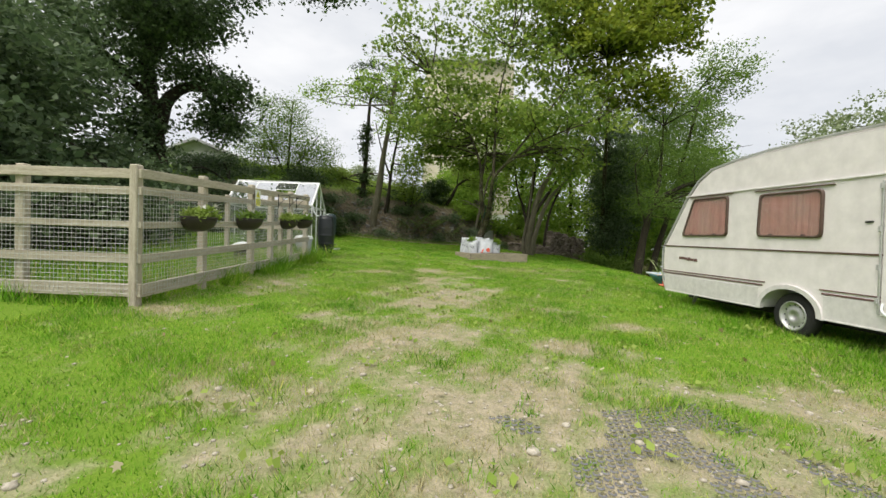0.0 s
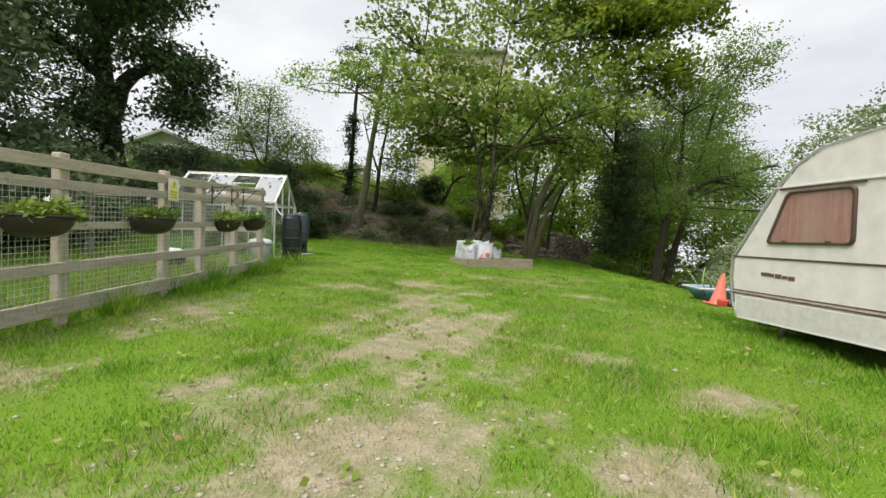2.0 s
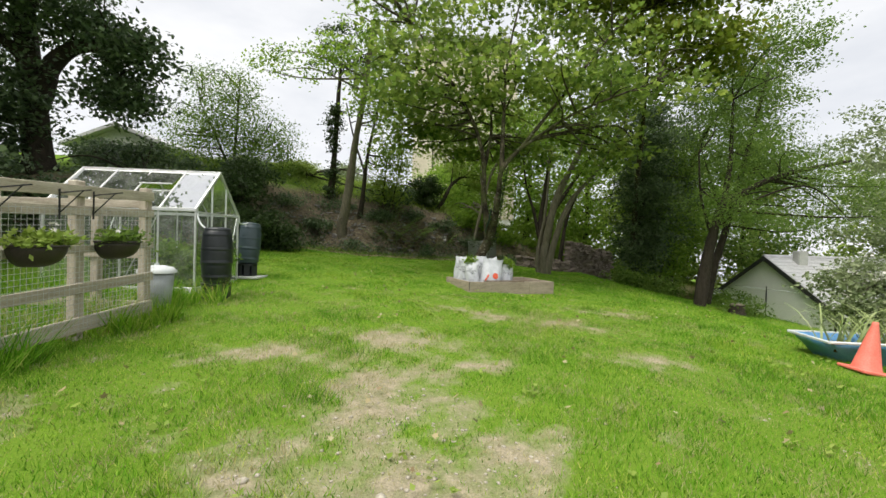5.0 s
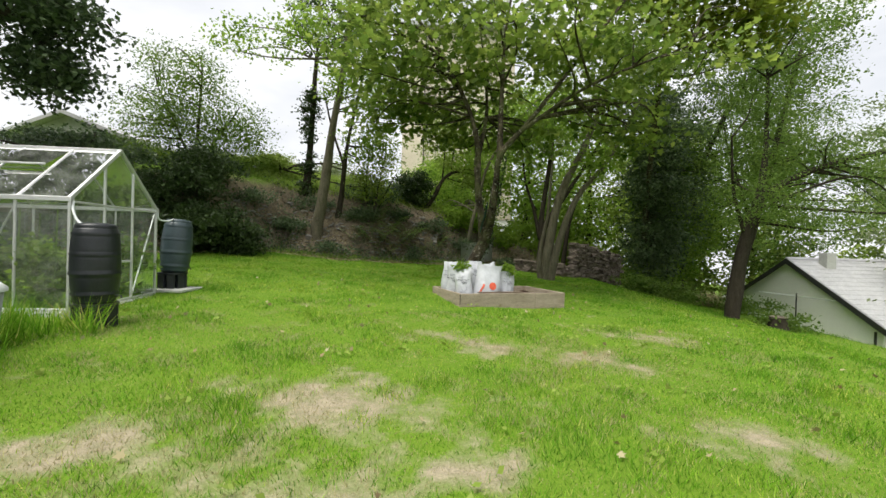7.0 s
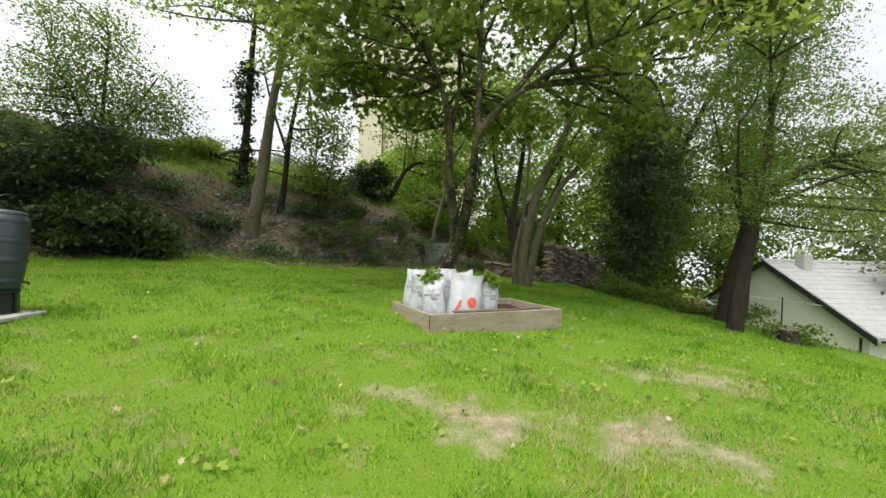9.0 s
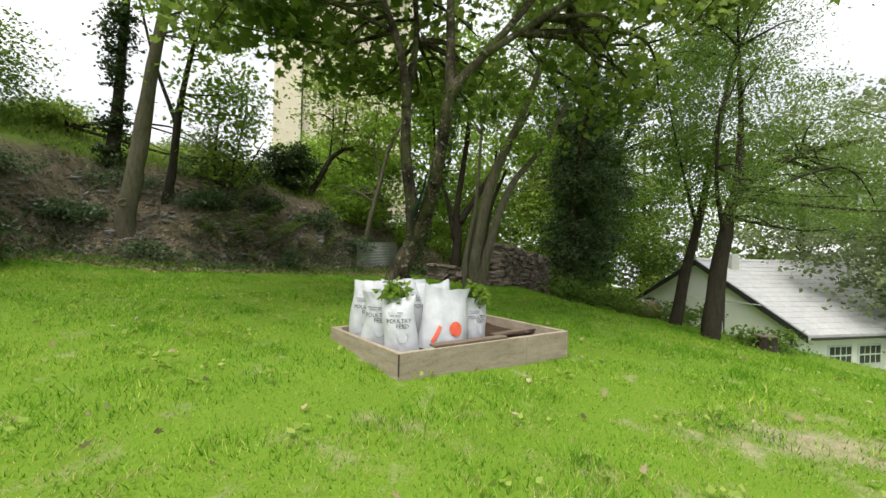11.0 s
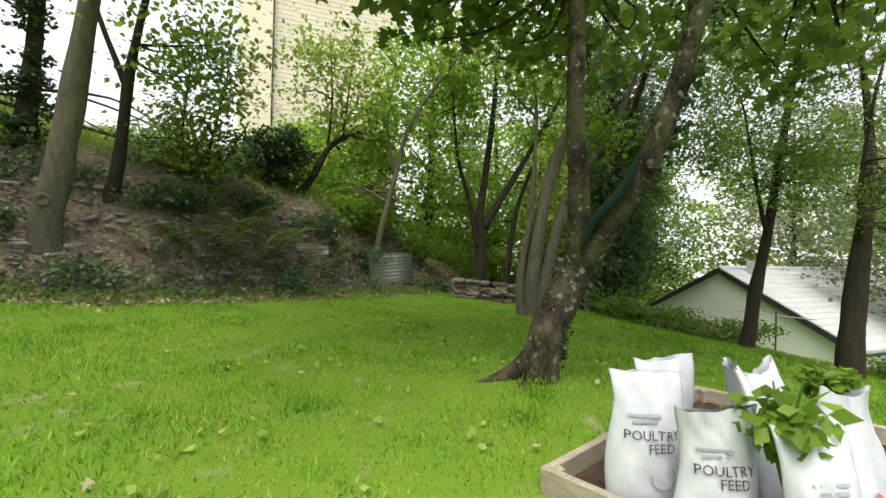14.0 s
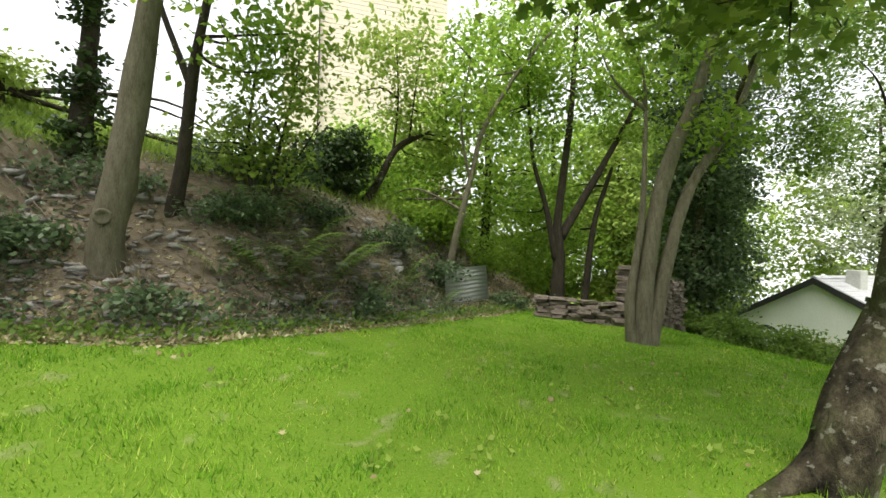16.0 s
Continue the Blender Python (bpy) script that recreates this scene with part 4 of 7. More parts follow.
# ---- hanging planters on the fence ----
def basket(y, z, w, seed, label):
    b = thing("hanging_planter", FX + 0.05, y, z - 0.2, label, "planter", "planters hung along the fence")
    bm = bmesh.new()
    rows = []
    for i in range(9):
        t = i / 8
        r = math.sin(t * math.pi / 2) ** 0.7
        rows.append([bm.verts.new((0.30 * r * math.sin(a), -w / 2 * r * math.cos(a), 0.2 * (1 - math.cos(t * math.pi / 2)) if i else 0)) for a in np.linspace(0, math.pi, 15)])
    for r0, r1 in zip(rows, rows[1:]):
        for k in range(14):
            bm.faces.new((r0[k], r0[k + 1], r1[k + 1], r1[k]))
    bmesh.ops.remove_doubles(bm, verts=bm.verts, dist=0.001)
    bmesh.ops.recalc_face_normals(bm, faces=bm.faces)
    bmesh.ops.solidify(bm, geom=bm.faces[:], thickness=0.008)
    part("bowl", bm, MAT_BASKET, b, smooth=True)
    c = [(0.305 * math.sin(a), -w / 2 * 1.01 * math.cos(a), 0.2) for a in np.linspace(0, math.pi, 17)]
    part("rim", tube(bmesh.new(), c, [0.011] * 17, 8), MAT_BASKET, b)
    rng = np.random.default_rng(seed)
    bm = bmesh.new()
    bm.faces.new([bm.verts.new((0.28 * math.sin(a), -w / 2 * 0.94 * math.cos(a), 0.17)) for a in np.linspace(0, math.pi, 15)])
    part("compost", bm, MAT_SOIL, b)
    p = thing("potted_flowers", FX + 0.05, y, z - 0.03, "green trailing bedding plants with a few pale flowers", "plant", "plants in the hanging planters")
    lobes = [(0.12, dy * w, 0.07, 0.14, 0.17, 0.09, 12) for dy in (-0.3, 0.0, 0.3)]
    v, f = leaf_cloud(rng, clumps(rng, lobes, 16, 0.05), 0.075, KITE * np.array((0.7, 1, 1)), -0.2)
    soup("foliage", v, f, MAT_LEAF_BRIGHT if seed % 2 else MAT_LEAF_MID, p)
    v, f = leaf_cloud(rng, rng.normal(size=(9, 3)) * np.array((0.08, w * 0.3, 0.05)) + np.array((0.13, 0, 0.15)), 0.05, LOBED, 0)
    soup("blossom", v, f, MAT_FLOWER, p)


basket(6.05, 1.70, 0.62, 1, "large dark half-round hanging planter on the fence")
basket(7.52, 1.75, 0.62, 2, "dark half-round hanging planter on the fence")
basket(9.25, 1.81, 0.46, 3, "small dark hanging planter on the fence")
basket(10.18, 1.85, 0.46, 4, "small dark hanging planter at the fence end")
for y in (8.95, 9.55, 9.95):
    z = fence_base(y)
    br = thing("plant_bracket", FX + 0.03, y, z + 1.2, "black iron hanging bracket screwed to the fence", "bracket", "iron brackets on the fence")
    part("upright", beam(bmesh.new(), (0.01, 0, 0.0), (0.01, 0, 0.30), 0.014, 0.014, 0.002), MAT_RUBBER, br)
    part("arm", beam(bmesh.new(), (0.01, 0, 0.26), (0.30, 0.04, 0.30), 0.012, 0.012, 0.002), MAT_RUBBER, br)
    part("strut", beam(bmesh.new(), (0.01, 0, 0.06), (0.22, 0.03, 0.285), 0.010, 0.010, 0.002), MAT_RUBBER, br)


# ---- raised bed and feed sacks ----
BED = [Vector((0.47, 15.70)), Vector((2.67, 16.49)), Vector((2.09, 17.85)), Vector((-0.11, 17.06))]
BED_TOP = 1.03


def build_bed():
    bed = thing("raised_bed", 0.47, 15.70, 0.83, "low rectangular raised bed of pale sawn timber boards", "raised bed")
    o = Vector((0.47, 15.70, 0.83))
    for i in range(4):
        a, b = BED[i], BED[(i + 1) % 4]
        d = (b - a).normalized()
        nrm = Vector((-d.y, d.x))
        cuts = (0, 0.7, 1) if i in (0, 2) else (0, 1)
        for u, v in zip(cuts, cuts[1:]):
            p, q = a.lerp(b, u) + d * (0.002 if u else 0.0) + nrm * 0.025, a.lerp(b, v) + nrm * 0.025 - d * (0.0 if v < 1 else 0.05)
            part("board", beam(bmesh.new(), Vector((*p, 0.87)) - o, Vector((*q, 0.87)) - o, 0.05, 0.32, 0.006), MAT_BEDWOOD, bed)
        part("corner_block", box(bmesh.new(), Vector((*(a + d * 0.06 + nrm * 0.085), 0.89)) - o, (0.06, 0.06, 0.26), None, 0.004), MAT_BEDWOOD, bed)
    part("corner_bracket", box(bmesh.new(), Vector((BED[0].x + 0.004, BED[0].y - 0.002, 0.92)) - o, (0.012, 0.012, 0.2), None, 0.002), MAT_RUBBER, bed)
    bm = bmesh.new()
    n = 14
    g = [[None] * (n + 1) for _ in range(n + 1)]
    for i in range(n + 1):
        for j in range(n + 1):
            p = BED[0].lerp(BED[1], 0.02 + 0.96 * i / n).lerp(BED[3].lerp(BED[2], 0.02 + 0.96 * i / n), 0.03 + 0.94 * j / n)
            g[i][j] = bm.verts.new(Vector((p.x, p.y, 0.915 + 0.03 * noise.noise((p.x * 3, p.y * 3, 0)))) - o)
    for i in range(n):
        for j in range(n):
            bm.faces.new((g[i][j], g[i + 1][j], g[i + 1][j + 1], g[i][j + 1]))
    part("soil", bm, MAT_SOIL, bed, "dark brown bed soil", True)
    pl = part("loose_board", beam(bmesh.new(), Vector((0.83, 15.90, 1.045)), Vector((1.72, 16.22, 1.045)), 0.10, 0.022, 0.003), MAT_PLANK)
    tagged(pl, "loose brown plank lying on the bed edge", "plank")
    pl = part("loose_board", beam(bmesh.new(), Vector((1.75, 16.65, 0.97)), Vector((2.45, 16.95, 0.985)), 0.10, 0.022, 0.003), MAT_PLANK)
    tagged(pl, "dark plank lying on the bed soil", "plank")


build_bed()


def letters(text, size):
    cu = bpy.data.curves.new("lettering", "FONT")
    cu.body, cu.size, cu.align_x, cu.resolution_u = text, size, "CENTER", 2
    ob = new("lettering", cu)
    bpy.context.view_layer.update()
    me = bpy.data.meshes.new_from_object(ob.evaluated_get(bpy.context.evaluated_depsgraph_get()))
    bpy.data.objects.remove(ob)
    return me


def sack(x, y, rz, w, h, d, seed, prints, lean=0.0, tip=0.0):
    s = new("feed_sack")
    s.empty_display_size = 0.1
    s.matrix_world = pose(x, y, 0.925, lean, tip, rz)
    tagged(s, "white plastic poultry feed sack used as a planter" if prints else "plain white plastic feed sack standing in the bed", "sack", "white feed sacks in the raised bed")
    rng = random.Random(seed)
    ph = [rng.uniform(0, 6) for _ in range(6)]

    def skin(u, t, front):
        """A point of the sack: u -1 to 1 across, t 0 to 1 up."""
        full = math.cos(min(1.52, max(0, t - 0.18) * 1.85)) if t > 0.18 else 0.80 + 0.20 * t / 0.18
        bulge = (1 - abs(u) ** 2.8) * (0.05 + 0.95 * full)
        crease = 0.013 * math.sin(u * 4 + t * 9 + ph[0]) * math.sin(t * 7 + ph[1] + u * 3) * (0.3 + t) + 0.006 * math.sin(u * 13 + ph[2] + t * 3) * t
        wide = w / 2 * (1.05 - 0.17 * t + 0.10 * max(0, t - 0.8) / 0.2 + 0.015 * math.sin(t * 7 + ph[2]))
        top = (0.030 * u * u + 0.014 * math.sin(u * 2.2 + ph[3]) + 0.004 * math.sin(u * 9 + ph[4])) * t ** 3
        fold = 0.05 * math.sin(ph[0]) * max(0, t - 0.7) ** 2 / 0.09
        return Vector((u * wide + 0.014 * math.sin(t * 6 + ph[5]), (-1 if front else 1) * (d / 2 * bulge + 0.006 + abs(crease) * (1 - abs(u) ** 4)) + fold, t * h + top))
    bm = bmesh.new()
    nu, nt = 22, 26
    F = [[bm.verts.new(skin(-1 + 2 * i / nu, j / nt, True)) for i in range(nu + 1)] for j in range(nt + 1)]
    B = [[bm.verts.new(skin(-1 + 2 * i / nu, j / nt, False)) for i in range(nu + 1)] for j in range(nt + 1)]
    for j in range(nt):
        for i in range(nu):
            bm.faces.new((F[j][i], F[j][i + 1], F[j + 1][i + 1], F[j + 1][i]))
            bm.faces.new((B[j][i + 1], B[j][i], B[j + 1][i], B[j + 1][i + 1]))
        bm.faces.new((B[j][0], F[j][0], F[j + 1][0], B[j + 1][0]))
        bm.faces.new((F[j][nu], B[j][nu], B[j + 1][nu], F[j + 1][nu]))
    part("bag", bm, MAT_SACK, s, smooth=True)

    def printed(me, mat, cx, ct, name, turn=0.0):
        c, sn = math.cos(turn), math.sin(turn)
        for v in me.vertices:
            px, pz = cx + v.co.x * c - v.co.y * sn, ct * h + v.co.x * sn + v.co.y * c
            u, t = max(-0.98, min(0.98, px / (w / 2 * (1 - 0.05 * pz / h)))), max(0, min(0.99, pz / h))
            q = skin(u, t, True)
            v.co = Vector((px, q.y - 0.010, pz))
        me.materials.clear(); me.materials.append(mat)
        ob = new(name, me)
        ob.parent = s
    if "text" in prints:
        printed(letters("POULTRY", w * 0.165), MAT_INK, 0, 0.56, "lettering")
        printed(letters("FEED", w * 0.165), MAT_INK, w * 0.10, 0.47, "lettering")
        for k in (0, 1):
            bm = box(bmesh.new(), (0, 0, 0), (w * (0.42 - 0.1 * k), w * 0.035, 0.0))
            bmesh.ops.delete(bm, geom=[q for q in bm.faces if q.normal.z < 0.5], context="FACES")
            printed(mesh_of(bm, "text_bar"), MAT_INK_GREY, -w * 0.1, 0.73 - 0.045 * k, "text_bar")
        # a plain round outline, where a bird is printed
        bm = bmesh.new()
        ring = [[bm.verts.new((r * w * math.cos(a) * (1.0 + 0.35 * max(0, math.sin(a))), r * w * math.sin(a), 0)) for a in np.linspace(0, 2 * math.pi, 20)[:-1]] for r in (0.135, 0.155)]
        for k in range(13):
            k = (k + 9) % 19
            bm.faces.new((ring[0][k], ring[0][(k + 1) % 19], ring[1][(k + 1) % 19], ring[1][k]))
        printed(mesh_of(bm, "emblem"), MAT_INK_GREY, w * 0.10, 0.30, "emblem")
    if "red" in prints:
        bm = bmesh.new()
        rings = [[bm.verts.new((r * w * math.cos(a), r * w * math.sin(a), 0)) for a in np.linspace(0, 2 * math.pi, 22)[:-1]] for r in (0.14, 0.11, 0.08, 0.04, 0.01)]
        for r0, r1 in zip(rings, rings[1:]):
            for k in range(21):
                bm.faces.new((r0[k], r0[(k + 1) % 21], r1[(k + 1) % 21], r1[k]))
        printed(mesh_of(bm, "emblem"), MAT_INK_RED, w * 0.16, 0.36, "emblem")
        bm = box(bmesh.new(), (0, 0, 0), (w * 0.07, w * 0.34, 0.0))
        bmesh.ops.delete(bm, geom=[q for q in bm.faces if q.normal.z < 0.5], context="FACES")
        bmesh.ops.subdivide_edges(bm, edges=bm.edges[:], cuts=4, use_grid_fill=True)
        printed(mesh_of(bm, "text_bar"), MAT_INK_RED, -w * 0.22, 0.24, "text_bar", -0.35)
    return s


sack(0.27, 16.70, -22, 0.38, 0.66, 0.17, 1, ("text",), -3)
sack(0.37, 16.41, -24, 0.36, 0.58, 0.18, 2, ("text",), -3)
sack(0.55, 16.07, -14, 0.34, 0.57, 0.19, 3, ("text",), -4, -3)
sack(0.80, 16.50, 40, 0.40, 0.70, 0.20, 4, ("text",), -6, 6)
sack(1.00, 16.20, 6, 0.54, 0.64, 0.24, 5, ("red",), -9, 9)
sack(1.46, 16.48, 14, 0.32, 0.50, 0.18, 6, ("text",), -3)
sack(0.62, 16.92, -10, 0.40, 0.66, 0.18, 7, (), 2)
sack(1.06, 16.58, 18, 0.46, 0.66, 0.22, 8, (), -2, -5)
for k, (x, y, z, r) in enumerate(((0.50, 16.22, 1.47, 0.17), (1.48, 16.52, 1.38, 0.15))):
    rng = np.random.default_rng(40 + k)
    p = thing("potato_plant", x, y, z - 0.10, "leafy green plant growing out of a feed sack", "plant", "plants growing in the sacks")
    c = rng.normal(size=(190, 3)); c /= np.linalg.norm(c, axis=1)[:, None]
    c = c * np.array((r, r, r * 0.85)) * rng.uniform(0.35, 1.0, (190, 1)) + np.array((0, 0, 0.16 + 0.05 * k))
    v, f = leaf_cloud(rng, c, 0.088, KITE * np.array((1.0, 1, 1.6)), 0.45)
    soup("foliage", v, f, MAT_LEAF_LIT, p)
    for _ in range(8):
        q = Vector(rng.normal(size=3)) * r * 0.5 + Vector((0, 0, 0.2))
        part("stem", tube(bmesh.new(), [(0, 0, -0.12), q * 0.6, q], [0.008, 0.007, 0.004], 5), MAT_FERN, p)

# ---- trees ----
def P(*a):
    return [Vector(p) for p in a]


# the leaning sycamore behind the bed
g0 = gz(0.78, 18.4)
tree("sycamore_tree", 0.78, 18.4, "leaning multi-stemmed sycamore with dark flaking bark and broad green leaves",
     [(P((0.80, 18.44, g0 - 0.25), (0.78, 18.38, g0 + 0.08), (0.86, 18.33, 1.57), (1.14, 18.28, 2.12)), 0.19, 0.145),
      (P((1.08, 18.29, 1.98), (1.02, 18.18, 2.6), (0.90, 18.10, 3.4), (0.85, 18.1, 4.5), (0.5, 18.2, 5.6), (-0.3, 18.3, 7.0), (-1.4, 18.5, 8.6)), 0.115, 0.03),
      (P((1.12, 18.28, 2.05), (1.19, 17.96, 2.47), (1.235, 17.64, 2.92), (1.27, 17.43, 3.4), (1.34, 17.25, 4.03), (1.85, 17.2, 4.65), (2.8, 17.2, 5.9), (4.2, 17.3, 7.8)), 0.125, 0.03),
      (P((1.32, 17.28, 3.95), (1.35, 17.5, 5.3), (1.5, 18.2, 7.5), (2.0, 19, 10.0)), 0.075, 0.02),
      (P((0.86, 18.05, 4.0), (1.1, 18.6, 5.6), (0.9, 19.3, 8.0)), 0.065, 0.02),
      (P((1.7, 17.2, 4.5), (3.2, 16.9, 5.5), (5.2, 16.7, 6.3)), 0.055, 0.015),
      (P((0.80, 18.38, g0 + 0.26), (0.62, 18.42, g0 + 0.10), (0.42, 18.47, g0 + 0.0), (0.10, 18.50, gz(0.1, 18.5) - 0.05)), 0.13, 0.03),
      (P((0.80, 18.38, g0 + 0.16), (0.64, 18.30, g0 + 0.05), (0.44, 18.22, gz(0.44, 18.22) - 0.05)), 0.08, 0.02),
      (P((0.80, 18.46, g0 - 0.2), (0.79, 18.40, g0 + 0.02), (0.81, 18.36, g0 + 0.22), (0.88, 18.33, g0 + 0.5)), 0.25, 0.14)],
     [(-0.8, 18.6, 7.4, 2.4, 2.2, 1.9, 46), (2.2, 18.8, 8.6, 2.8, 2.4, 2.2, 58), (5.0, 18.2, 7.4, 2.5, 2.2, 1.8, 26), (1.2, 17.6, 6.6, 2.6, 1.8, 1.0, 22),
      (4.6, 17.2, 5.9, 2.4, 1.5, 0.9, 15), (-1.5, 17.4, 6.1, 1.6, 1.4, 0.8, 18), (-1.2, 18.8, 5.3, 1.3, 1.0, 0.45, 13), (0.5, 19.5, 5.0, 1.2, 0.9, 0.45, 10), (3.4, 18.3, 5.0, 1.5, 1.0, 0.5, 9), (2.2, 19.6, 5.0, 1.3, 0.9, 0.45, 9), (4.9, 18.7, 5.0, 1.2, 0.9, 0.6, 8), (2.5, 16.3, 6.3, 2.6, 1.2, 0.7, 12), (0.8, 20.0, 6.3, 2.6, 1.6, 1.2, 34), (-1.6, 19.6, 10.4, 2.6, 2.0, 1.8, 36), (2.4, 19.8, 11.8, 3.2, 2.2, 2.0, 60)],
     MAT_LEAF_MAPLE, MAT_BARK, 11, 0.17, 34, 0.33, LOBED, 6)
srng = np.random.default_rng(15)
syc = bpy.data.objects["sycamore_tree"]
ivy = []
for line, r, n in ((P((0.80, 18.38, g0 + 0.15), (0.86, 18.33, 1.57), (1.14, 18.28, 2.12)), 0.185, 220), (P((1.12, 18.28, 2.05), (1.235, 17.64, 2.92), (1.26, 17.43, 3.4), (1.34, 17.25, 4.03)), 0.14, 420), (P((1.08, 18.29, 1.98), (1.02, 18.18, 2.6), (0.90, 18.10, 3.4)), 0.125, 160)):
    c = np.array([tuple(q) for q in curve_pts(line, 10)])
    k = srng.integers(0, len(c), n)
    a = srng.normal(0.1, 0.9, n)
    ivy.append(c[k] + np.stack([np.cos(a) * r, np.sin(a) * r * 0.8 - 0.02, srng.normal(0, 0.05, n)], -1))
v, f = leaf_cloud(srng, np.concatenate(ivy), 0.055, KITE * np.array((1.3, 1, 1)), 0.6)
soup("ivy", v - np.array(syc.matrix_world.translation), f, MAT_LEAF_DARK, syc)["label"] = "dark ivy leaves climbing the trunk"
tree("sycamore_tree", 8.6, 26.0, "tall sycamore with a yellow-green crown above the lawn edge",
     [(P((8.7, 26.2, gz(8.7, 26.2) - 0.2), (8.6, 26.0, 4), (7.9, 23.8, 7.6), (6.8, 20.8, 10.4)), 0.17, 0.04)],
     [(6.6, 20.2, 10.8, 3.0, 2.2, 2.0, 80), (8.6, 19.8, 11.6, 2.0, 1.8, 1.6, 60), (4.6, 20.6, 11.8, 2.4, 2.0, 1.8, 50), (7.8, 19.8, 8.6, 1.8, 1.4, 1.0, 34), (8.6, 20.4, 13.8, 2.2, 2.0, 1.6, 50), (5.0, 21, 14, 2.6, 2, 1.6, 40)],
     MAT_LEAF_GOLD, MAT_BARK, 12, 0.20, 28, 0.36, KITE)

# stems on the bank
def bank(x, y):
    return gz(x, y)


tree("ash_tree", -4.7, 23.4, "smooth pale leaning ash trunk with a round scar",
     [(P((-4.75, 23.45, bank(-4.75, 23.45) - 0.2), (-4.68, 23.35, 2.6), (-4.5, 23.3, 3.6), (-4.36, 23.3, 4.8), (-4.22, 23.3, 6.0), (-3.9, 23.4, 8.2), (-3.6, 23.4, 11)), 0.25, 0.09)],
     [(-4.0, 23.3, 10.0, 2.0, 1.8, 2.0, 40), (-3.4, 22.8, 7.6, 1.6, 1.3, 1.1, 18), (-6.8, 23.2, 9.2, 1.8, 1.2, 0.6, 16)], MAT_LEAF_LIT, MAT_BARK_PALE, 21, 0.13, 26)
knot = part("branch_scar", lathe(bmesh.new(), [(0.10, 0.0), (0.105, 0.03), (0.075, 0.045), (0.05, 0.02), (0.001, 0.015)], 16, look((-4.66, 23.13, 2.80), (-3.4, 18, 2.4)) @ Matrix.Rotation(math.pi, 4, "X")), MAT_BARK_PALE, None, "", True)
knot.parent = bpy.data.objects["ash_tree"]; knot.matrix_parent_inverse = bpy.data.objects["ash_tree"].matrix_world.inverted()
tree("ivy_clad_tree", -5.7, 25.0, "upright trunk wrapped in dark ivy on top of the bank",
     [(P((-5.7, 25, bank(-5.7, 25) - 0.2), (-5.62, 25, 5.0), (-5.55, 25, 6.4), (-5.4, 25, 9.5)), 0.20, 0.08)],
     [(-5.65, 24.95, 4.6, 0.32, 0.3, 1.3, 26), (-5.55, 24.95, 7.0, 0.36, 0.34, 1.6, 34), (-5.2, 25, 10.4, 1.8, 1.6, 1.4, 46)], MAT_LEAF_DARK, MAT_BARK_DARK, 22, 0.10, 26, 0.14)
tree("ash_tree", -4.1, 24.3, "slim dark trunk with light foliage on the bank",
     [(P((-4.2, 24.3, bank(-4.2, 24.3) - 0.2), (-4.05, 24.25, 3.8), (-3.92, 24.2, 5.2), (-3.7, 24.2, 6.6), (-3.2, 24.2, 9)), 0.13, 0.04), (P((-3.95, 24.2, 4.9), (-4.5, 24.3, 6.4), (-4.9, 24.3, 8)), 0.06, 0.02)],
     [(-3.3, 24.4, 8.2, 1.7, 1.5, 1.7, 30), (-3.0, 24.0, 5.8, 1.0, 0.9, 0.9, 18)], MAT_LEAF_LIT, MAT_BARK_DARK, 23, 0.12, 24)
tree("hazel_sapling", -2.9, 24.7, "leafy hazel sapling with thin stems on the bank",
     [(P((-2.9, 24.7, bank(-2.9, 24.7) - 0.1), (-2.7, 24.6, 4), (-2.4, 24.6, 5.6)), 0.05, 0.015), (P((-2.95, 24.7, bank(-2.9, 24.7) - 0.1), (-3.2, 24.8, 4), (-3.1, 24.8, 5.6)), 0.05, 0.015),
      (P((-2.8, 24.8, bank(-2.9, 24.7) - 0.1), (-2.6, 24.9, 3.6), (-2.0, 24.9, 4.8)), 0.04, 0.012)],
     [(-2.6, 24.7, 5.2, 1.0, 0.9, 1.5, 46), (-3.2, 24.8, 4.2, 0.8, 0.7, 0.8, 20)], MAT_LEAF_BRIGHT, MAT_BARK_DARK, 24, 0.11, 18, 0.25)
tree("ivy_bush", -1.5, 27.0, "dense dark rounded ivy mound on a stump", [(P((-1.5, 27, bank(-1.5, 27) - 0.1), (-1.45, 27, 4.6)), 0.16, 0.10)],
     [(-1.5, 27.0, 4.4, 0.95, 0.9, 0.85, 90)], MAT_LEAF_DARK, MAT_BARK_DARK, 25, 0.10, 34, 0.16, KITE, 2, category="bush")
tree("crooked_tree", -1.1, 27.0, "crooked small tree with upright shoots on the bank",
     [(P((-1.3, 27, bank(-1.3, 27) - 0.1), (-1.15, 27, 3.3), (-0.6, 27, 4.0), (-0.14, 27, 4.9), (0.55, 27, 5.4)), 0.15, 0.06), (P((-0.2, 27, 4.8), (-0.1, 27, 6.2), (-0.2, 27, 8)), 0.04, 0.012), (P((0.2, 27, 5.2), (0.35, 27, 6.6), (0.5, 27, 8)), 0.03, 0.01)],
     [(-0.1, 27, 6.8, 1.3, 1.1, 1.5, 54), (0.9, 27.2, 5.3, 1.0, 0.9, 0.8, 24)], MAT_LEAF_BRIGHT, MAT_BARK_DARK, 26, 0.12, 20, 0.28)
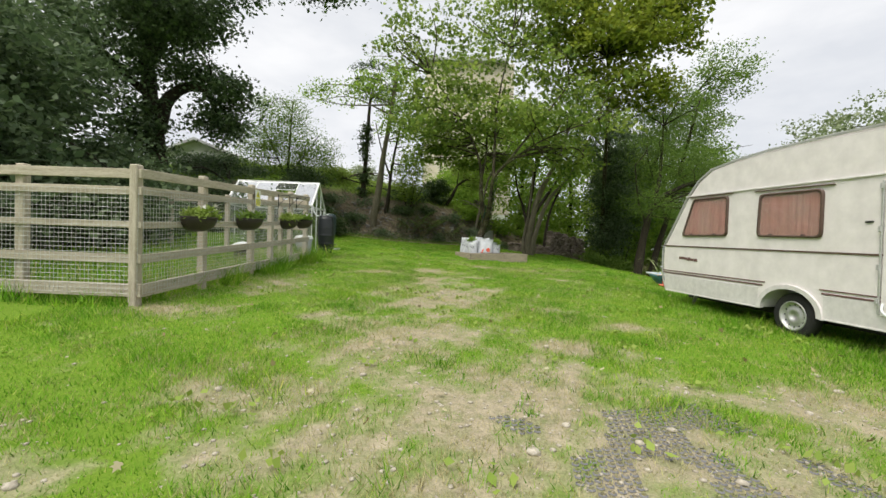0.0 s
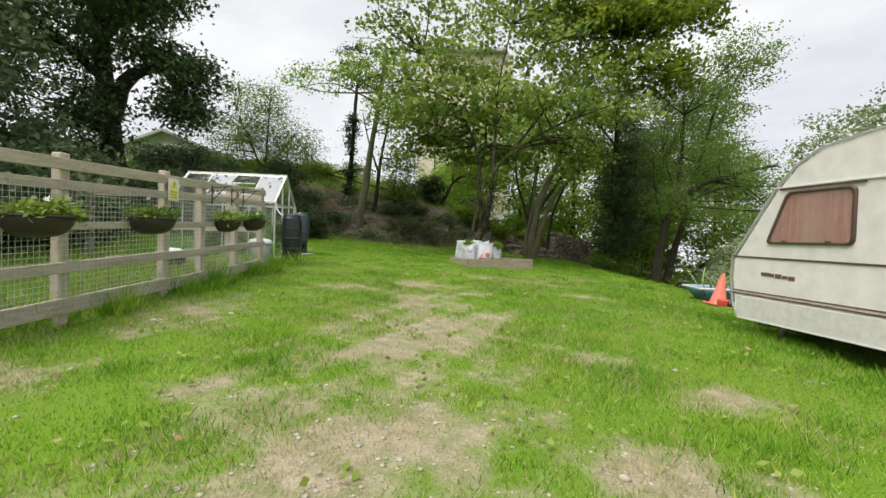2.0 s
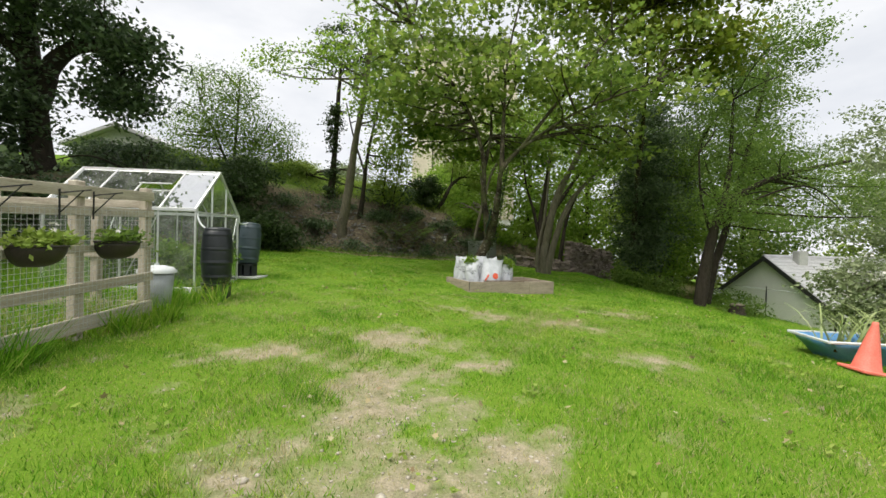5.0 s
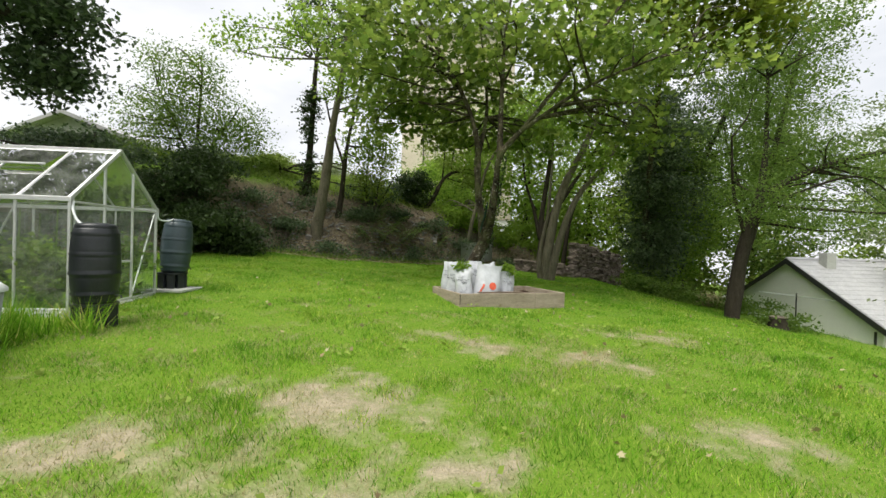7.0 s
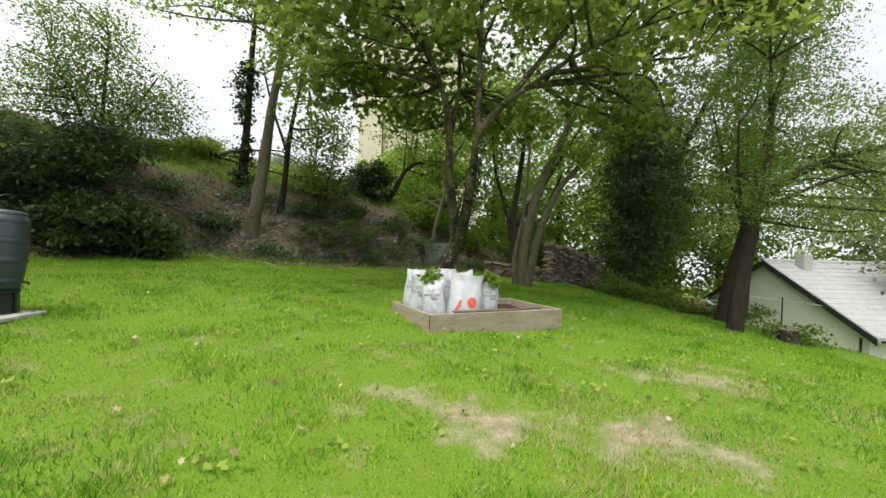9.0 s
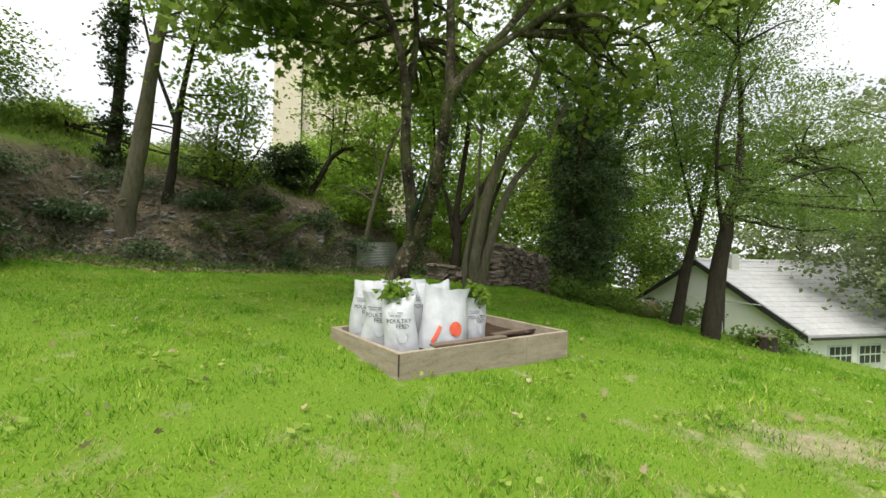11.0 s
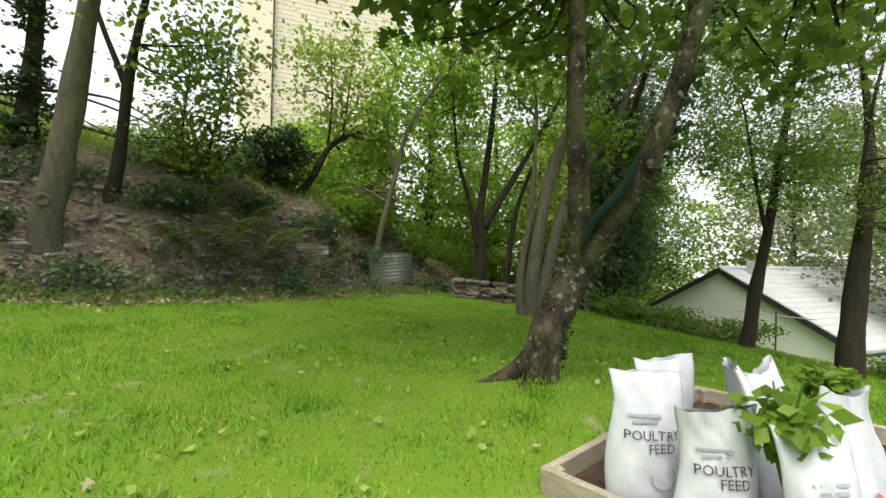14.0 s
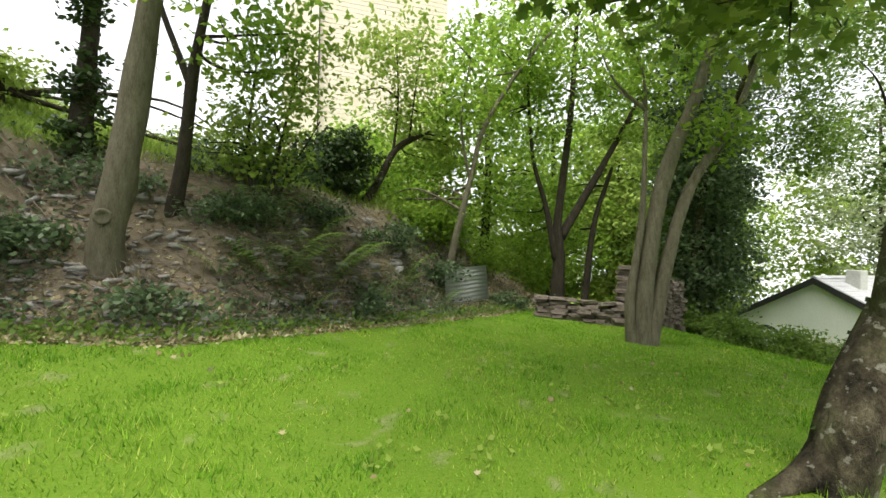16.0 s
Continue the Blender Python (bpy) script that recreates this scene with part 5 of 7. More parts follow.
tree("thin_tree", 1.3, 26.4, "thin bending tree by the corrugated sheet",
     [(P((1.0, 26.3, bank(1.0, 26.3) - 0.2), (1.1, 26.1, 2.6), (1.42, 26, 4.0), (1.82, 26, 5.5), (2.9, 26, 7.2), (4.0, 26, 8.5)), 0.10, 0.03), (P((1.45, 26, 4.1), (1.2, 26, 5.4), (1.4, 26, 7)), 0.045, 0.012)],
     [(2.4, 26.2, 7.6, 1.8, 1.4, 1.4, 50), (1.2, 26.4, 6.0, 1.0, 0.9, 0.9, 22), (0.9, 28, 3.9, 1.3, 0.8, 1.0, 36)], MAT_LEAF_LIT, MAT_BARK_PALE, 27, 0.12, 22)
tree("multi_stem_tree", 4.4, 26.7, "old coppiced tree with several dark stems behind the dry stone wall",
     [(P((4.3, 26.7, bank(4.3, 26.7) - 0.2), (4.35, 26.7, 2.6), (4.3, 26.7, 3.4), (4.65, 26.7, 6.3), (4.8, 26.7, 9)), 0.20, 0.05), (P((4.25, 26.7, 2.3), (3.95, 26.7, 3.6), (3.5, 26.7, 5.0), (3.3, 26.7, 7)), 0.10, 0.03),
      (P((4.4, 26.7, 2.9), (5.3, 26.7, 4.3), (6.5, 26.7, 6.2), (7.4, 26.7, 7.8)), 0.14, 0.04), (P((5.3, 26.9, bank(5.3, 26.9) - 0.2), (5.6, 26.9, 3.2), (6.3, 27, 5)), 0.12, 0.05)],
     [(4.6, 26.9, 8.2, 2.4, 1.8, 1.9, 80), (6.8, 27, 7.0, 1.8, 1.6, 1.5, 50), (3.2, 27, 6.2, 1.3, 1.2, 1.2, 32), (5.4, 28.6, 3.6, 1.8, 0.9, 1.4, 40)], MAT_LEAF_LIT, MAT_BARK_DARK, 28, 0.13, 24)
tree("alder_tree", 3.8, 23.05, "pale multi-stemmed alder standing at the lawn edge",
     [(P((3.72, 23.05, gz(3.7, 23) - 0.2), (3.82, 23.05, 2.1), (4.2, 23.05, 3.9), (5.05, 23.05, 5.8), (5.7, 23.05, 7.7), (6.2, 23, 9.5)), 0.21, 0.05), (P((3.85, 23.0, gz(3.7, 23) - 0.2), (4.15, 22.95, 2.2), (4.76, 22.95, 3.8), (5.85, 22.95, 5.2), (6.9, 22.95, 7.4)), 0.17, 0.04),
      (P((3.6, 23.1, gz(3.7, 23) - 0.2), (3.5, 23.1, 1.6), (3.75, 23.1, 3.2), (3.9, 23.2, 5.2)), 0.13, 0.03)],
     [(5.8, 23, 8.4, 2.0, 1.7, 1.6, 60), (4.0, 23.2, 6.6, 1.5, 1.3, 1.3, 30), (5.2, 22.8, 5.0, 0.8, 0.7, 0.8, 10)], MAT_LEAF_LIT, MAT_BARK_PALE, 29, 0.12, 24)

# right hand side, falling towards the cottage
tree("alder_tree", 10.0, 22.5, "slender dark alder above the white cottage",
     [(P((9.95, 22.5, gz(9.95, 22.5) - 0.3), (10.3, 22.5, 1.4), (10.75, 22.5, 3.0), (11.5, 22.5, 6.4), (12.1, 22.5, 9)), 0.20, 0.05), (P((10.7, 22.5, 2.8), (10.2, 22.5, 4.2), (9.6, 22.4, 5.8)), 0.07, 0.02)],
     [(11.3, 22.5, 7.6, 2.1, 1.8, 2.2, 64), (10.4, 22.0, 4.6, 1.6, 1.3, 1.1, 40), (12.6, 22.2, 5.0, 1.5, 1.3, 1.2, 36)], MAT_LEAF_MID, MAT_BARK_DARK, 31, 0.10, 30)
tree("willow_tree", 8.1, 19.5, "leaning willow with fine grey-green leaves over the cottage roof",
     [(P((8.05, 19.5, gz(8.05, 19.5) - 0.3), (8.2, 19.5, 1.2), (8.4, 19.5, 2.4), (8.8, 19.5, 3.5), (10.4, 19.4, 4.4), (12.4, 19.2, 4.9)), 0.22, 0.05), (P((8.7, 19.5, 3.3), (9.0, 19.7, 4.8), (9.2, 20, 7)), 0.12, 0.03), (P((8.4, 19.5, 2.4), (7.9, 19.3, 3.6), (7.6, 19, 5)), 0.07, 0.02)],
     [(9.0, 19.5, 5.4, 1.7, 1.4, 1.3, 64), (11.2, 19.2, 4.6, 1.7, 1.2, 0.9, 56), (8.2, 19.0, 3.5, 1.1, 0.9, 0.8, 34), (12.8, 19, 3.6, 1.4, 1.1, 1.0, 46), (9.4, 20, 7.6, 1.8, 1.5, 1.5, 56), (10.0, 18.9, 3.0, 1.3, 0.8, 0.7, 36)], MAT_LEAF_MID, MAT_BARK_DARK, 32, 0.075, 40, 0.30, KITE * np.array((0.55, 1, 1)))
tree("holly_tree", 9.0, 26.5, "tall dark ivy-smothered tree at the lawn edge",
     [(P((9, 26.5, gz(9, 26.5) - 0.2), (9.1, 26.5, 3), (9, 26.5, 7)), 0.25, 0.1)],
     [(9.0, 26.2, 2.4, 1.3, 1.1, 1.9, 150), (9.1, 26.2, 5.0, 1.3, 1.1, 1.8, 140), (8.8, 26.4, 7.6, 1.5, 1.3, 1.6, 80), (10.6, 27.6, 4.6, 1.8, 1.2, 2.4, 90), (10.8, 27.2, 8.4, 2.0, 1.4, 2.0, 70), (8.0, 26.2, 10.0, 1.6, 1.3, 1.5, 44)], MAT_LEAF_OAK, MAT_BARK_DARK, 33, 0.12, 28, 0.28)
for k, (x, y, top, r, lf) in enumerate(((14.5, 35, 10.5, 3.0, MAT_LEAF_MID), (12.5, 34, 9.0, 2.6, MAT_LEAF_BRIGHT), (4.4, 32.0, 10.5, 2.6, MAT_LEAF_LIT), (8.4, 33.5, 9.5, 2.6, MAT_LEAF_LIT), (0.6, 32.5, 7.4, 1.9, MAT_LEAF_LIT), (22, 24, 9.0, 4.2, MAT_LEAF_PALE), (27, 31, 12.0, 5.0, MAT_LEAF_PALE), (20, 36, 11, 4.6, MAT_LEAF_MID), (26, 17, 7.5, 4.0, MAT_LEAF_PALE), (34, 22, 9.5, 5, MAT_LEAF_MID))):
    g = gz(x, y)
    tree("background_tree", x, y, "broad deciduous tree in full leaf beyond the garden", [(P((x, y, g - 0.3), (x + 0.2, y, g + (top - g) * 0.4), (x, y, top * 0.85)), 0.24, 0.06)],
         [(x + a * r, y + b * r, g + (top - g) * h - c * r, r * q, r * q2, r * q3, int(n * (0.42 if lf is MAT_LEAF_LIT else 1.0))) for a, b, h, c, q, q2, q3, n in ((0, 0, 1.0, 0.7, 1, 1, 0.8, 90), (-0.5, -0.3, 0.5, 0, 0.8, 0.7, 0.65, 60), (0.6, 0, 0.45, 0, 0.8, 0.7, 0.7, 60), (0, -0.4, 0.25, 0, 0.7, 0.5, 0.5, 46))],
         lf, MAT_BARK_DARK, 60 + k, 0.20, 26, 0.48)

tree("hazel_thicket", 10.6, 28.0, "dense hazel thicket beside the ivy-smothered tree",
     [(P((10.6, 28.0, gz(10.6, 28) - 0.2), (10.5, 28.0, 2.6), (10.2, 28.0, 4.8)), 0.07, 0.02), (P((10.7, 28.1, gz(10.6, 28) - 0.2), (11.3, 28.1, 2.6), (12.0, 28.3, 4.6)), 0.07, 0.02)],
     [(10.4, 28.0, 3.4, 1.5, 0.9, 1.8, 90), (12.4, 29.0, 3.8, 1.6, 1.0, 2.0, 80), (11.2, 28.4, 1.2, 1.7, 0.8, 1.2, 60), (10.2, 28.2, 6.0, 1.4, 1.0, 1.2, 50)], MAT_LEAF_LIT, MAT_BARK_DARK, 35, 0.12, 24, 0.28)
tree("lime_tree", 12.2, 29.8, "tall lime tree with a loose crown beside the cottage",
     [(P((12.2, 29.8, gz(12.2, 29.8) - 0.3), (12.2, 29.6, 3), (12.6, 28.8, 6.5), (13.4, 27.4, 9.5), (15, 26.4, 12)), 0.24, 0.05)],
     [(11.4, 29.2, 3.2, 1.9, 1.4, 2.0, 80), (11.4, 28.8, 6.6, 2.3, 1.7, 1.9, 90), (13.4, 26.4, 9.4, 2.3, 1.6, 2.2, 90), (15.4, 26, 11.8, 1.8, 1.4, 1.7, 56), (14.0, 26.6, 6.6, 2.0, 1.5, 1.3, 60)],
     MAT_LEAF_MID, MAT_BARK_DARK, 34, 0.13, 26, 0.36)

# left hand side
tree("ivy_clad_oak", -13.99, 19.66, "huge ivy-covered oak with an arching dark limb",
     [(P((-13.99, 19.66, gz(-13.99, 19.66) - 0.3), (-14.11, 19.66, 4.03), (-14.49, 19.66, 7.03), (-14.99, 19.66, 11.4)), 0.60, 0.25), (P((-14.36, 19.66, 5.78), (-13.74, 19.66, 7.65), (-12.36, 19.54, 8.21), (-11.49, 19.41, 7.53), (-11.11, 19.29, 6.28)), 0.36, 0.08),
      (P((-14.74, 19.66, 8.9), (-12.99, 19.04, 11.28), (-9.99, 18.29, 12.78), (-6.24, 17.79, 12.78), (-4.24, 17.54, 11.9)), 0.18, 0.03), (P((-14.49, 19.66, 7.65), (-16.74, 17.79, 10.15), (-18.11, 16.54, 12.03)), 0.2, 0.05)],
     [(-15.49, 18.79, 10.28, 3.25, 3.0, 2.75, 170), (-18.24, 17.29, 7.77, 3.0, 2.5, 3.25, 190), (-12.99, 18.54, 11.28, 2.75, 2.25, 1.5, 110), (-14.49, 18.79, 6.03, 1.25, 1.12, 2.0, 60), (-10.86, 19.04, 6.53, 1.0, 0.75, 1.12, 40), (-11.99, 19.29, 8.65, 1.5, 0.88, 0.5, 22), (-10.24, 18.79, 7.65, 1.0, 0.75, 0.75, 26), (-9.24, 18.04, 12.78, 2.75, 1.88, 1.12, 80), (-5.74, 17.66, 12.27, 2.0, 1.38, 0.88, 44), (-11.74, 17.79, 10.28, 1.75, 1.5, 0.88, 50),
      (-16.24, 18.41, 3.77, 2.5, 1.75, 1.75, 80), (-14.36, 12.79, 11.53, 3.0, 2.75, 1.75, 90), (-11.99, 14.79, 11.28, 2.5, 2.25, 1.38, 70)],
     MAT_LEAF_OAK, MAT_BARK_DARK, 41, 0.165, 30, 0.42)
tree("hedge_tree", -13.5, 8.5, "dark mixed hedge trees beside the poultry run", [(P((-13.5, 8.5, gz(-13.5, 8.5) - 0.2), (-13.4, 8.5, 5)), 0.25, 0.1)],
     [(-13.0, 8.2, 3.0, 2.0, 2.2, 1.9, 110), (-12.6, 7.0, 6.6, 2.4, 2.6, 2.2, 130), (-13.0, 11.4, 3.2, 2.0, 2.2, 1.9, 100), (-12.5, 11.5, 6.6, 2.2, 2.4, 2.0, 90), (-11.8, 5.5, 5.0, 1.6, 1.6, 1.5, 60), (-13.2, 5.0, 2.4, 1.6, 2.0, 1.8, 70), (-10.4, 9.6, 2.2, 1.0, 1.9, 1.5, 90), (-10.2, 12.4, 2.6, 1.2, 1.6, 1.6, 90), (-10.4, 6.8, 2.4, 1.0, 1.5, 1.7, 80), (-10.8, 9.0, 5.0, 1.6, 2.6, 1.6, 100), (-10.4, 6.0, 7.6, 1.8, 2.0, 1.6, 80), (-8.2, 6.3, 1.75, 0.7, 1.0, 0.85, 50), (-8.3, 8.2, 1.9, 0.7, 1.1, 0.95, 56), (-8.2, 10.2, 2.0, 0.8, 1.1, 0.95, 56), (-9.2, 12.2, 2.3, 1.0, 1.1, 1.2, 56), (-9.0, 7.4, 3.4, 0.9, 1.6, 0.9, 50)], MAT_LEAF_OAK, MAT_BARK_DARK, 42, 0.16, 30, 0.36)
tree("silver_birch", -10.0, 24.5, "sparse small-leaved birch against the pale sky",
     [(P((-10, 24.5, gz(-10, 24.5) - 0.2), (-10, 24.5, 5), (-9.8, 24.5, 8.5)), 0.12, 0.03), (P((-10, 24.5, 4.6), (-11, 24.5, 6.8), (-11.6, 24.5, 8)), 0.06, 0.015), (P((-9.95, 24.5, 4.8), (-8.8, 24.5, 6.4), (-8.2, 24.4, 7.2)), 0.06, 0.015)],
     [(-9.8, 24.4, 6.9, 2.0, 1.6, 1.6, 150), (-11.8, 24.4, 6.4, 1.6, 1.3, 1.6, 110), (-8.3, 24.2, 5.8, 1.4, 1.0, 1.3, 90), (-10.4, 24, 8.6, 1.8, 1.3, 0.9, 60), (-9.4, 24.2, 4.7, 1.8, 1.2, 0.7, 60)], MAT_LEAF_MID, MAT_BARK_DARK, 43, 0.09, 20, 0.36, KITE, 9)
tree("conifer_shrub", -7.6, 20.4, "spreading dark evergreen shrub with drooping sprays", [(P((-7.6, 20.6, gz(-7.6, 20.6) - 0.1), (-7.6, 20.6, 3.6)), 0.12, 0.04)],
     [(-7.4, 20.3, 2.2, 1.4, 1.0, 0.9, 110), (-8.2, 20.6, 3.4, 1.5, 1.1, 1.0, 110), (-6.4, 20.8, 2.0, 0.9, 0.8, 0.6, 44), (-9.8, 20.2, 2.6, 1.4, 1.1, 1.4, 90), (-8.0, 21.6, 4.3, 1.2, 0.9, 0.7, 46)], MAT_LEAF_DARK, MAT_BARK_DARK, 44, 0.13, 34, 0.22, KITE * np.array((0.6, 1, 1)), 4, category="shrub")
tree("hedge_tree", -11.5, 20.5, "dark overgrown hedge behind the greenhouse", [(P((-11.5, 21, gz(-11.5, 21) - 0.2), (-11.5, 21, 4)), 0.12, 0.05)],
     [(-10.4, 17.6, 2.4, 1.5, 1.0, 1.3, 80), (-12.6, 17.2, 2.6, 1.5, 1.0, 1.5, 70), (-9.4, 19.2, 2.2, 1.0, 0.9, 1.0, 50), (-11.6, 20.4, 2.8, 1.8, 1.3, 1.6, 110), (-13.8, 20.8, 3.2, 1.8, 1.3, 1.8, 90), (-12.5, 22.5, 4.6, 2.2, 1.4, 1.0, 90), (-14.5, 23, 5.0, 1.8, 1.2, 0.9, 60)], MAT_LEAF_OAK, MAT_BARK_DARK, 45, 0.13, 30, 0.3)
tree("hawthorn_bush", -7.2, 26.0, "hawthorn bush in painted sunlit tones on top of the bank", [(P((-7.2, 26, gz(-7.2, 26) - 0.1), (-7.2, 26, gz(-7.2, 26) + 0.9)), 0.06, 0.03)],
     [(-7.6, 25.9, gz(-7.6, 25.9) + 0.45, 1.1, 0.8, 0.5, 50), (-2.4, 28.4, gz(-2.4, 28.4) + 0.4, 1.4, 0.7, 0.6, 46), (-4.0, 27.6, gz(-4, 27.6) + 0.3, 1.3, 0.7, 0.4, 40)], MAT_LEAF_BRIGHT, MAT_BARK_DARK, 46, 0.10, 24, 0.2, KITE, 2, category="bush")
tree("far_bush", -11, 48, "hazy green bush on the far field edge", [(P((-11, 48, gz(-11, 48) - 0.2), (-11, 48, gz(-11, 48) + 2)), 0.15, 0.05)], [(-11, 48, gz(-11, 48) + 2.0, 2.2, 1.6, 1.7, 90)], MAT_LEAF_PALE, MAT_BARK_DARK, 47, 0.2, 24, 0.4, category="bush")
tree("bramble_bank", 8.5, 22.5, "low brambles where the lawn falls towards the cottage", [],
     [(7.6, 24.2, gz(7.6, 24.2) + 0.3, 0.9, 0.7, 0.45, 40), (8.8, 23.6, gz(8.8, 23.6) + 0.3, 1.0, 0.7, 0.4, 44), (8.4, 26.0, gz(8.4, 26) + 0.6, 1.3, 0.8, 0.8, 60), (11.2, 23.6, gz(11.2, 23.6) + 0.3, 1.3, 0.7, 0.4, 40), (9.2, 19.2, gz(9.2, 19.2) + 0.15, 0.8, 0.4, 0.25, 26)], MAT_LEAF_MID, MAT_BARK_DARK, 48, 0.085, 26, 0.18, KITE, category="bramble", crown_name="foliage")
tree("bank_ivy", -4.6, 23.6, "dark ivy mounds among the trunks on the bank", [],
     [(-5.9, 23.3, gz(-5.9, 23.3) + 0.1, 0.9, 0.5, 0.25, 26), (-4.2, 22.9, gz(-4.2, 22.9) + 0.08, 0.8, 0.5, 0.22, 22), (-5.2, 24.4, gz(-5.2, 24.4) + 0.1, 1.0, 0.5, 0.25, 26), (-3.2, 25.2, gz(-3.2, 25.2) + 0.4, 1.4, 0.6, 0.6, 44)], MAT_LEAF_OAK, MAT_BARK_DARK, 53, 0.085, 22, 0.2, KITE, category="ivy", crown_name="foliage")
# leaf colour brightened to stand in for light under the canopy
tree("understorey", 2.0, 28.0, "undergrowth under the bank trees in leaf tones painted as if lit", [],
     [(0.6, 26.8, gz(0.6, 26.8) + 0.5, 1.2, 0.6, 0.6, 40), (2.8, 28.2, gz(2.8, 28.2) + 0.7, 1.6, 0.7, 0.8, 40), (5.4, 30.0, gz(5.4, 30) + 0.8, 2.2, 0.8, 0.9, 44), (1.0, 30, gz(1, 30) + 0.9, 1.8, 0.8, 1.0, 36), (-1.0, 29.4, gz(-1, 29.4) + 1.0, 1.4, 0.7, 1.0, 44)], MAT_LEAF_LIT, MAT_BARK_DARK, 49, 0.11, 28, 0.26, KITE, category="undergrowth", crown_name="foliage")
tree("flowering_shrub", 8.6, 13.4, "big pale-flowered shrub behind the blue trough",
     [(P((8.6, 13.4, gz(8.6, 13.4) - 0.1), (8.5, 13.3, 1.2)), 0.05, 0.02), (P((8.7, 13.5, gz(8.6, 13.4) - 0.1), (9.2, 13.6, 1.4)), 0.05, 0.02)],
     [(7.6, 13.2, 1.15, 1.0, 0.8, 0.8, 110), (9.2, 13.4, 1.3, 1.1, 0.9, 0.85, 110), (10.6, 13.5, 1.1, 1.0, 0.9, 0.9, 70)], MAT_LEAF_PALE, MAT_BARK_DARK, 50, 0.075, 26, 0.16, KITE, 6, category="shrub")
rng = np.random.default_rng(51)
v, f = leaf_cloud(rng, clumps(rng, [(7.7, 13.0, 1.6, 1.0, 0.8, 0.5, 30), (9.3, 13.2, 1.8, 1.1, 0.9, 0.5, 34), (10.6, 13.4, 1.6, 0.9, 0.8, 0.4, 18)], 13, 0.06), 0.05, LOBED)
fs = bpy.data.objects["flowering_shrub"]
soup("blossom", v - np.array(fs.matrix_world.translation), f, MAT_FLOWER, fs)

# woods beyond the garden, too far to tell tree from tree
rng = np.random.default_rng(91)
lobes = []
for k in range(24):
    wx = 2.0 + k * 2.1
    wy = 40 + 4 * math.sin(k * 1.9) - 0.25 * max(0, wx - 18)
    top = (6.0 if wx < 16 else 9.5) + 1.8 * math.sin(k * 2.7) - 0.06 * max(0, wx - 14)
    for h, n in ((0.15, 30), (0.45, 24), (0.78, 18)):
        lobes.append((wx + rng.normal() * 0.6, wy, gz(wx, wy) + (top - gz(wx, wy)) * h, 2.1, 1.4, 2.0, n))
for k in range(11):
    wx, wy = 7.5 + 2.1 * k, 34 + math.sin(k * 2.2)
    lobes.append((wx, wy, gz(wx, wy) + 1.3, 1.7, 1.0, 1.8, 30))
v, f = leaf_cloud(rng, clumps(rng, lobes, 24, 0.5), 0.34, KITE)
tagged(soup("far_woods", v, f, MAT_LEAF_BRIGHT), "dense green woodland beyond the garden", "woodland", kind="stuff")

